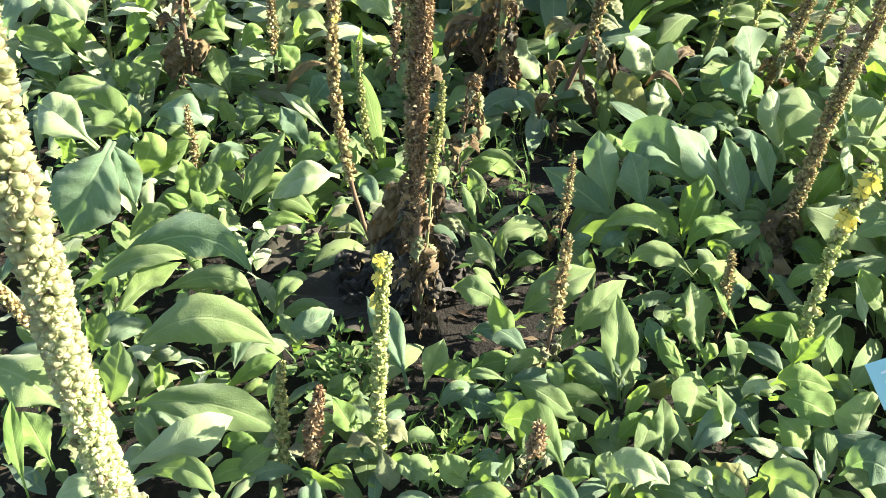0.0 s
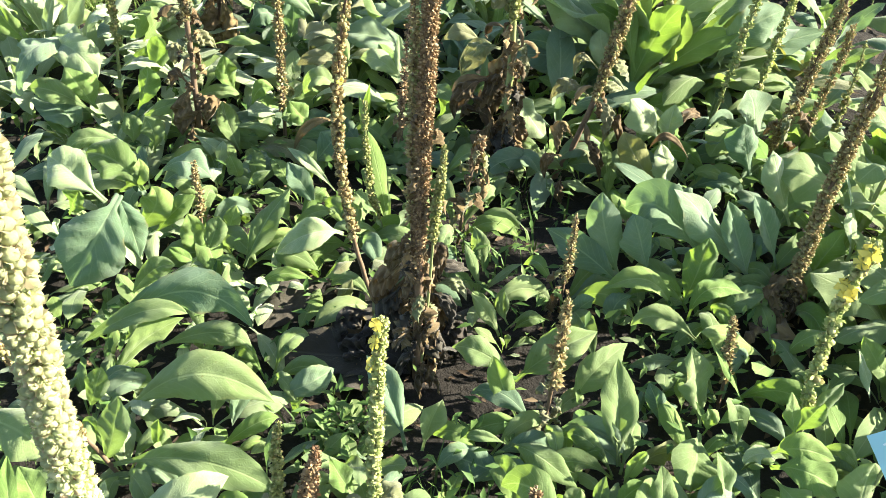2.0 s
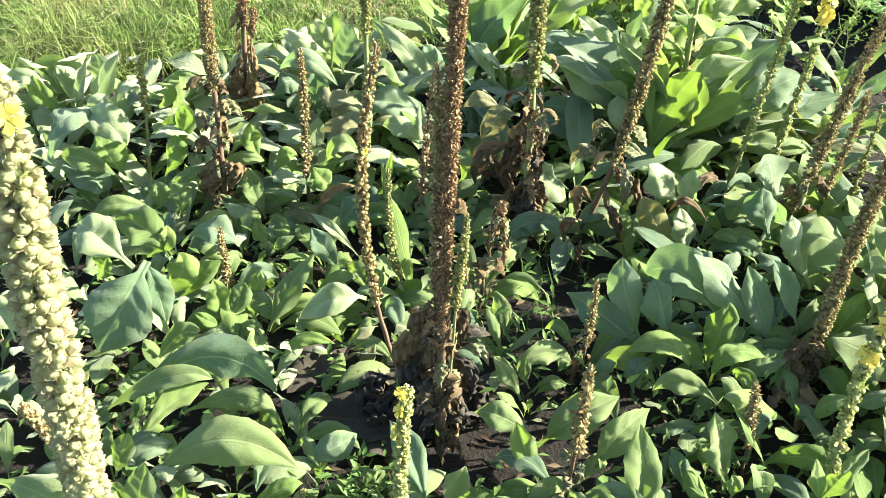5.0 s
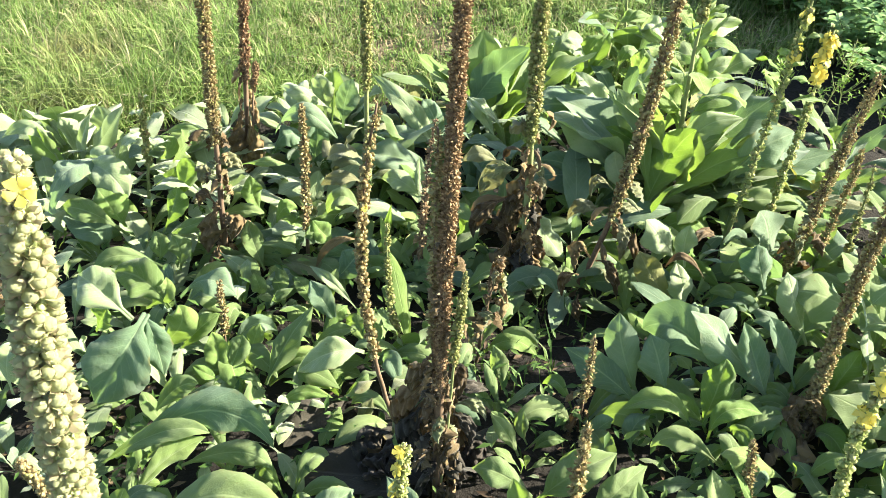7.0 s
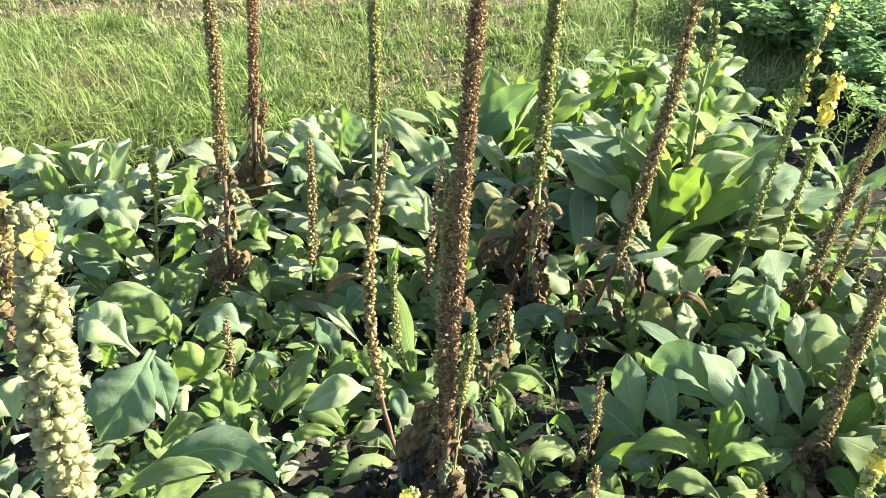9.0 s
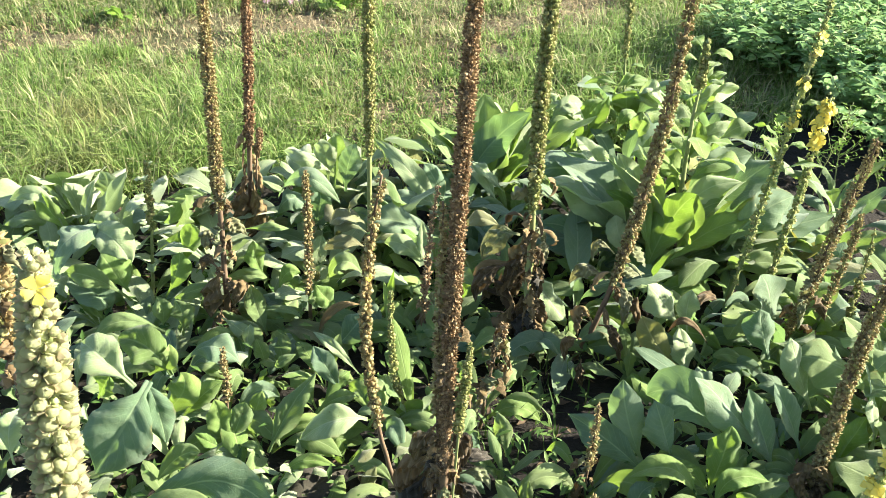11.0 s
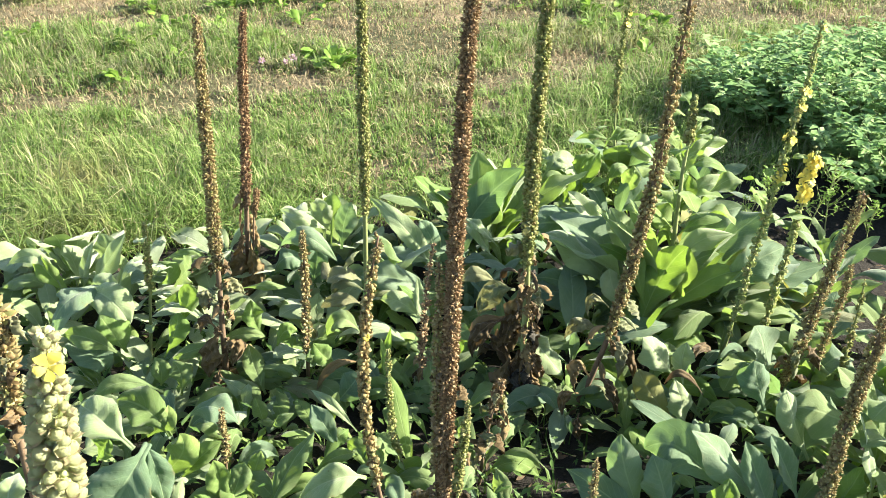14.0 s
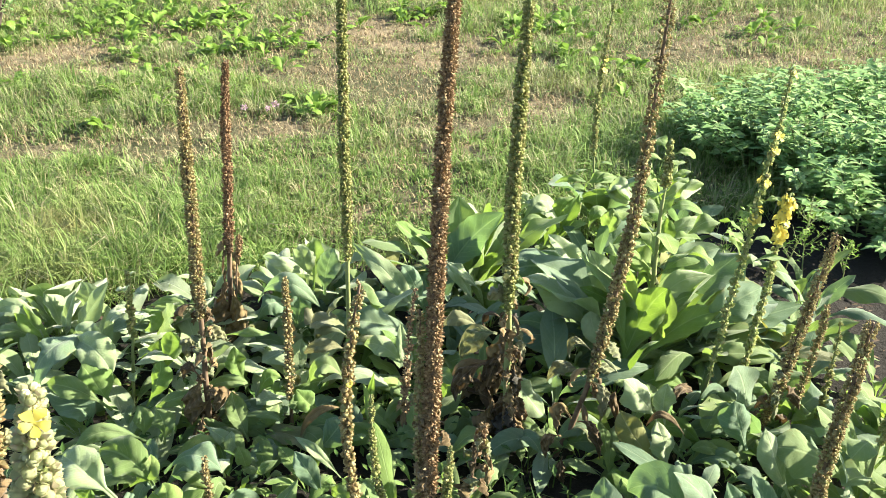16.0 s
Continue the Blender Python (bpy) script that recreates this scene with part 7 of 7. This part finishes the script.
        tagged(grass(name, spots, h[some], rg, mat, 1.5, 0.0020, way[some] + rg.normal(0, 0.5, len(spots))), label, "grass", "", "stuff")
    k = rg.choice(len(x), 9000, replace=False)
    low = np.column_stack([x[k], y[k], z[k] + rg.uniform(0.008, 0.05, len(k))])
    tagged(scatter_leaves("lawn_herbs", low, TURF_HERB, 0.019, rg, 0.7, 0.55), "small pale clover and herb leaves in the grass", "clover leaves", "", "stuff")
    n = 60000
    yy = 2.7 + 5.6 * rg.uniform(0, 1, n) ** 1.1
    xx = rg.uniform(-1, 1, n) * (0.55 * yy + 0.4)
    ok = (yy > far_edge(xx) + 0.05) & (rg.uniform(0, 1, n) < np.clip((yy - 2.6) / 2.6, 0.15, 1)) & ~((xx > 0.95) & (yy < 3.4))
    xx, yy = xx[ok], yy[ok]
    tagged(grass("dry_thatch", np.column_stack([xx, yy, np.zeros(len(xx)) + 0.002]), rg.uniform(0.015, 0.05, len(xx)), rg, THATCH, 2.0), "dry straw thatch among the grass", "dry grass", "", "stuff")
    # thinner grass on the rest of the lawn, out of the way
    n = 130000
    x, y = rg.uniform(-9, 9, n), rg.uniform(-7, 14, n)
    lawn_side = (y > far_edge(x)) & ((np.abs(x) > 0.62 * y + 0.4) | (y > 8.8)) & ~((x > 0.95) & (y < 3.5))
    keep = lawn_side | (y < -1.3 + 0.2 * np.sin(2 * x)) | (np.abs(x - 0.7) > 4.1 + 0.2 * np.sin(3 * y))
    x, y = x[keep], y[keep]
    tagged(grass("outer_grass", np.column_stack([x, y, np.zeros(len(x))]), rg.uniform(0.03, 0.08, len(x)), rg, GRASS, 0.6, 0.006), "thin grass on the far lawn", "grass", "", "stuff")


lawn()


def broad_weed(seed):
    rg = np.random.RandomState(seed)
    p = plant(0, 0, "bright green broadleaf weed in the lawn", "broadleaf_weed", "weeds in the lawn", "weed")
    for k in range(rg.randint(6, 10)):
        v, f, uv = blade(rg.uniform(0.07, 0.15), rg.uniform(0.02, 0.10), rg.uniform(0.01, 0.04), rg.uniform(0.03, 0.055), rg.uniform(-30, 30), seed * 50 + k, 0.005, 0.004, 0, None, 7, 4)
        ob = mesh_object("leaf", v, f, WEED, p, "", uv)
        ob.rotation_euler = (0, 0, rg.uniform(0, 6.28))
    return p


def lawn_weeds():
    rg = np.random.RandomState(31)
    kinds = [broad_weed(60 + k) for k in range(6)]
    spots = []
    # drifts of weeds: along the far side, and a few single ones
    for cx, cy, r, n in ((-2.71, 6.24, 0.2, 10), (-2.5, 6.7, 0.2, 14), (-2.2, 6.42, 0.25, 22), (-1.75, 6.6, 0.25, 24), (-1.5, 6.4, 0.15, 12), (-1.3, 5.88, 0.16, 12), (-1.02, 5.98, 0.12, 9), (-1.82, 5.86, 0.15, 6), (-2.15, 5.08, 0.2, 7), (-1.55, 4.74, 0.15, 4), (-1.42, 5.2, 0.15, 5), (-1.02, 4.9, 0.14, 7), (-0.6, 4.74, 0.1, 8), (-0.2, 6.67, 0.2, 10), (0.25, 6.24, 0.3, 12), (0.94, 6.38, 0.2, 14), (0.74, 5.62, 0.15, 6), (1.1, 5.1, 0.12, 4), (2.09, 6.24, 0.25, 10), (1.07, 5.51, 0.15, 6), (-0.7, 7.0, 0.8, 26), (1.6, 6.8, 0.6, 12)):
        for _ in range(n):
            spots.append((cx + rg.normal(0, r), cy + rg.normal(0, r), rg.uniform(0.5, 1.0)))
    for k, (x, y, s) in enumerate(spots):
        m = Matrix.Translation((x, y, ground_height(x, y))) @ Matrix.Rotation(rg.uniform(0, 6.28), 4, "Z")
        ob = kinds[k] if k < 6 else copy_thing(kinds[k % 6], m)
        ob.matrix_basis = m @ Matrix.Scale(s, 4)


lawn_weeds()


def clover_heads():
    for x, y, r in ((-1.02, 4.66, 0.022), (-0.87, 4.72, 0.025), (-0.90, 4.67, 0.018)):
        rg = np.random.RandomState(int(abs(x) * 100))
        p = plant(x, y, "pale pink clover flower head in the grass", "clover_flower", "clover in the lawn", "clover")
        v, f = tube([(0, 0, 0), (0.002, 0, 0.03), (0, 0.002, 0.06)], [0.0015, 0.0015, 0.001], 5)
        mesh_object("stem", v, f, STEM_GREEN, p)
        V, Fc, off = [], [], 0
        for k in range(46):
            d = unit(rg.normal(0, 1, 3))
            sd = unit(np.cross(d, rg.normal(0, 1, 3)))
            q = np.array([(0, 0, 0.065)] * 3) + np.array([d * r * 0.4 - sd * r * 0.22, d * r * 0.4 + sd * r * 0.22, d * r])
            V.append(q)
            Fc.append((off, off + 1, off + 2))
            off += 3
        mesh_object("flower_head", np.concatenate(V), Fc, PETAL_PINK, p, "pale pink clover head")


clover_heads()


# ---- mint by the soil path ----
def mint_patch():
    rg = np.random.RandomState(41)
    stems, leaves = [], []
    V, C, Z, off = [], [], [], 0
    k = 0
    while k < 760:
        x, y = rg.uniform(1.1, 3.6), rg.uniform(3.05, 4.75)
        r = math.hypot((x - 2.32) / 1.12, (y - 3.90) / 0.78)
        if r > 1 + 0.12 * math.sin(5 * math.atan2(y - 4.0, x - 2.3)):
            continue
        k += 1
        h = (0.36 - 0.11 * r ** 3) * rg.uniform(0.66, 1.16)
        lean = rg.normal(0, 0.07, 2) + np.array([(x - 2.32) * 0.10, (y - 3.90) * 0.12])
        base = np.array([x, y, 0.0])
        for q in np.linspace(0.34, 1.0, 11):
            at = base + np.array([lean[0] * q ** 2, lean[1] * q ** 2, h * q])
            for _ in range(4):
                leaves.append(at + rg.normal(0, 0.012, 3))
        pts = [base + np.array([lean[0] * q ** 2, lean[1] * q ** 2, h * q]) for q in (0, 0.5, 1)]
        v, f = tube(pts, [0.003, 0.0024, 0.0012], 4)
        V.append(v)
        for face in f:
            C.extend(i + off for i in face)
            Z.append(len(face))
        off += len(v)
    ob = scatter_leaves("mint_patch", np.array(leaves), MINT, 0.054, rg, 0.35, 0.46)
    tagged(ob, "dense dark green mint patch beside the lawn", "mint", "", "stuff")
    st = new("stems", big_mesh("stems", np.concatenate(V), C, Z, STEM_GREEN))
    st.parent = ob


mint_patch()


# ---- wispy weeds on the soil path ----
def wispy_weed(x, y, h, seed):
    rg = np.random.RandomState(seed)
    p = plant(x, y, "wispy green weed with fine branches on dark soil", "wispy_weed", "weeds on the soil path", "weed")
    top = np.array([rg.normal(0, 0.04), rg.normal(0, 0.04), h])
    main = bezier(np.zeros(3), top * [0, 0, 0.5] + rg.normal(0, 0.01, 3), top, np.linspace(0, 1, 8))
    v, f = tube(main, np.linspace(0.003, 0.001, 8), 5)
    mesh_object("stem", v, f, STEM_GREEN, p)
    V, Fc, off, tips = [], [], 0, []
    for k in range(14):
        q = rg.uniform(0.25, 0.95)
        a = np.array([np.interp(q, np.linspace(0, 1, 8), main[:, i]) for i in range(3)])
        d = unit(np.array([rg.normal(), rg.normal(), 0.9]))
        L = h * 0.38 * (1.1 - q)
        b = a + d * L + np.array([0, 0, L * 0.3])
        v, f = tube(bezier(a, a + d * L * 0.5, b, np.linspace(0, 1, 4)), [0.0015, 0.0013, 0.001, 0.0007], 4)
        V.append(v)
        Fc += [tuple(i + off for i in g) for g in f]
        off += len(v)
        for q2 in np.linspace(0.3, 1, 6):
            tips.append(a + (b - a) * q2 + rg.normal(0, 0.006, 3))
    mesh_object("branchwork", np.concatenate(V), Fc, STEM_GREEN, p)["kind"] = "stuff"
    ob = scatter_leaves("foliage", np.array(tips), WEED, 0.022, rg, 1.2, 0.35)
    ob.parent = p
    ob["kind"] = "stuff"


for x, y, h, sd in ((1.22, 2.95, 0.30, 1), (1.32, 3.02, 0.34, 2), (1.02, 3.02, 0.24, 3), (1.40, 2.86, 0.22, 4), (1.12, 3.18, 0.22, 5)):
    wispy_weed(x, y, h, sd)


# ---- plant label ----
def plant_label():
    p = new("plant_label")
    p.location = (0.815, 0.998, 0.0)
    tagged(p, "pale blue plastic plant label with white print on a stake", "plant label")
    v, f = tube([(0, 0.006, -0.05), (0, 0.006, 0.12), (0, 0.006, 0.27)], [0.004, 0.004, 0.004], 6)
    mesh_object("stake", v, f, STEM_GREEN, p)
    bm = bmesh.new()
    bmesh.ops.create_cube(bm, size=1.0)
    bmesh.ops.scale(bm, vec=(0.13, 0.0022, 0.09), verts=bm.verts)
    bmesh.ops.bevel(bm, geom=bm.edges[:], offset=0.0008, segments=1, affect="EDGES")
    me = bpy.data.meshes.new("card")
    bm.to_mesh(me)
    bm.free()
    me.materials.append(CARD)
    card = new("card", me)
    card.parent = p
    card.matrix_local = Matrix.Translation((0.028, 0.0, 0.262)) @ Matrix.Rotation(radians(-33), 4, "Y") @ Matrix.Rotation(radians(-38), 4, "X")
    rg = np.random.RandomState(3)
    for x, z, w, h in ((-0.030, 0.022, 0.030, 0.008), (-0.034, 0.006, 0.024, 0.010), (-0.022, -0.010, 0.032, 0.008), (-0.016, -0.025, 0.022, 0.007), (0.02, 0.012, 0.03, 0.012), (0.015, -0.014, 0.034, 0.010)):
        n = 9
        th = np.linspace(0, 2 * np.pi, n, endpoint=False)
        rr = rg.uniform(0.7, 1.15, n)
        vv = [(x + w / 2 * math.cos(a) * q, -0.0017, z + h / 2 * math.sin(a) * q) for a, q in zip(th, rr)]
        mesh_object("print", vv, [tuple(range(n))], CARD_WHITE, card, "", None, False)


plant_label()


# ---- shrub at the lawn's far corner ----
def shrub():
    rg = np.random.RandomState(51)
    p = plant(-2.95, 6.25, "dark small-leaved shrub at the edge of the lawn", "shrub", "far shrubs", "shrub")
    V, Fc, off, tips = [], [], 0, []
    for k in range(16):
        a = rg.uniform(0, 6.28)
        b = np.array([math.cos(a) * rg.uniform(0.1, 0.32), math.sin(a) * rg.uniform(0.1, 0.3), rg.uniform(0.3, 0.75)])
        v, f = tube(bezier(np.array([0, 0, -0.03]), b * [0.3, 0.3, 0.6], b, np.linspace(0, 1, 5)), [0.014, 0.011, 0.008, 0.005, 0.002], 5)
        V.append(v)
        Fc += [tuple(i + off for i in g) for g in f]
        off += len(v)
        for _ in range(60):
            tips.append(b * rg.uniform(0.45, 1.05) + rg.normal(0, 0.05, 3))
    mesh_object("branchwork", np.concatenate(V), Fc, BARK, p)["kind"] = "stuff"
    ob = scatter_leaves("foliage", np.array(tips), MINT, 0.05, rg, 1.0, 0.45)
    ob.parent = p
    ob["kind"] = "stuff"


shrub()
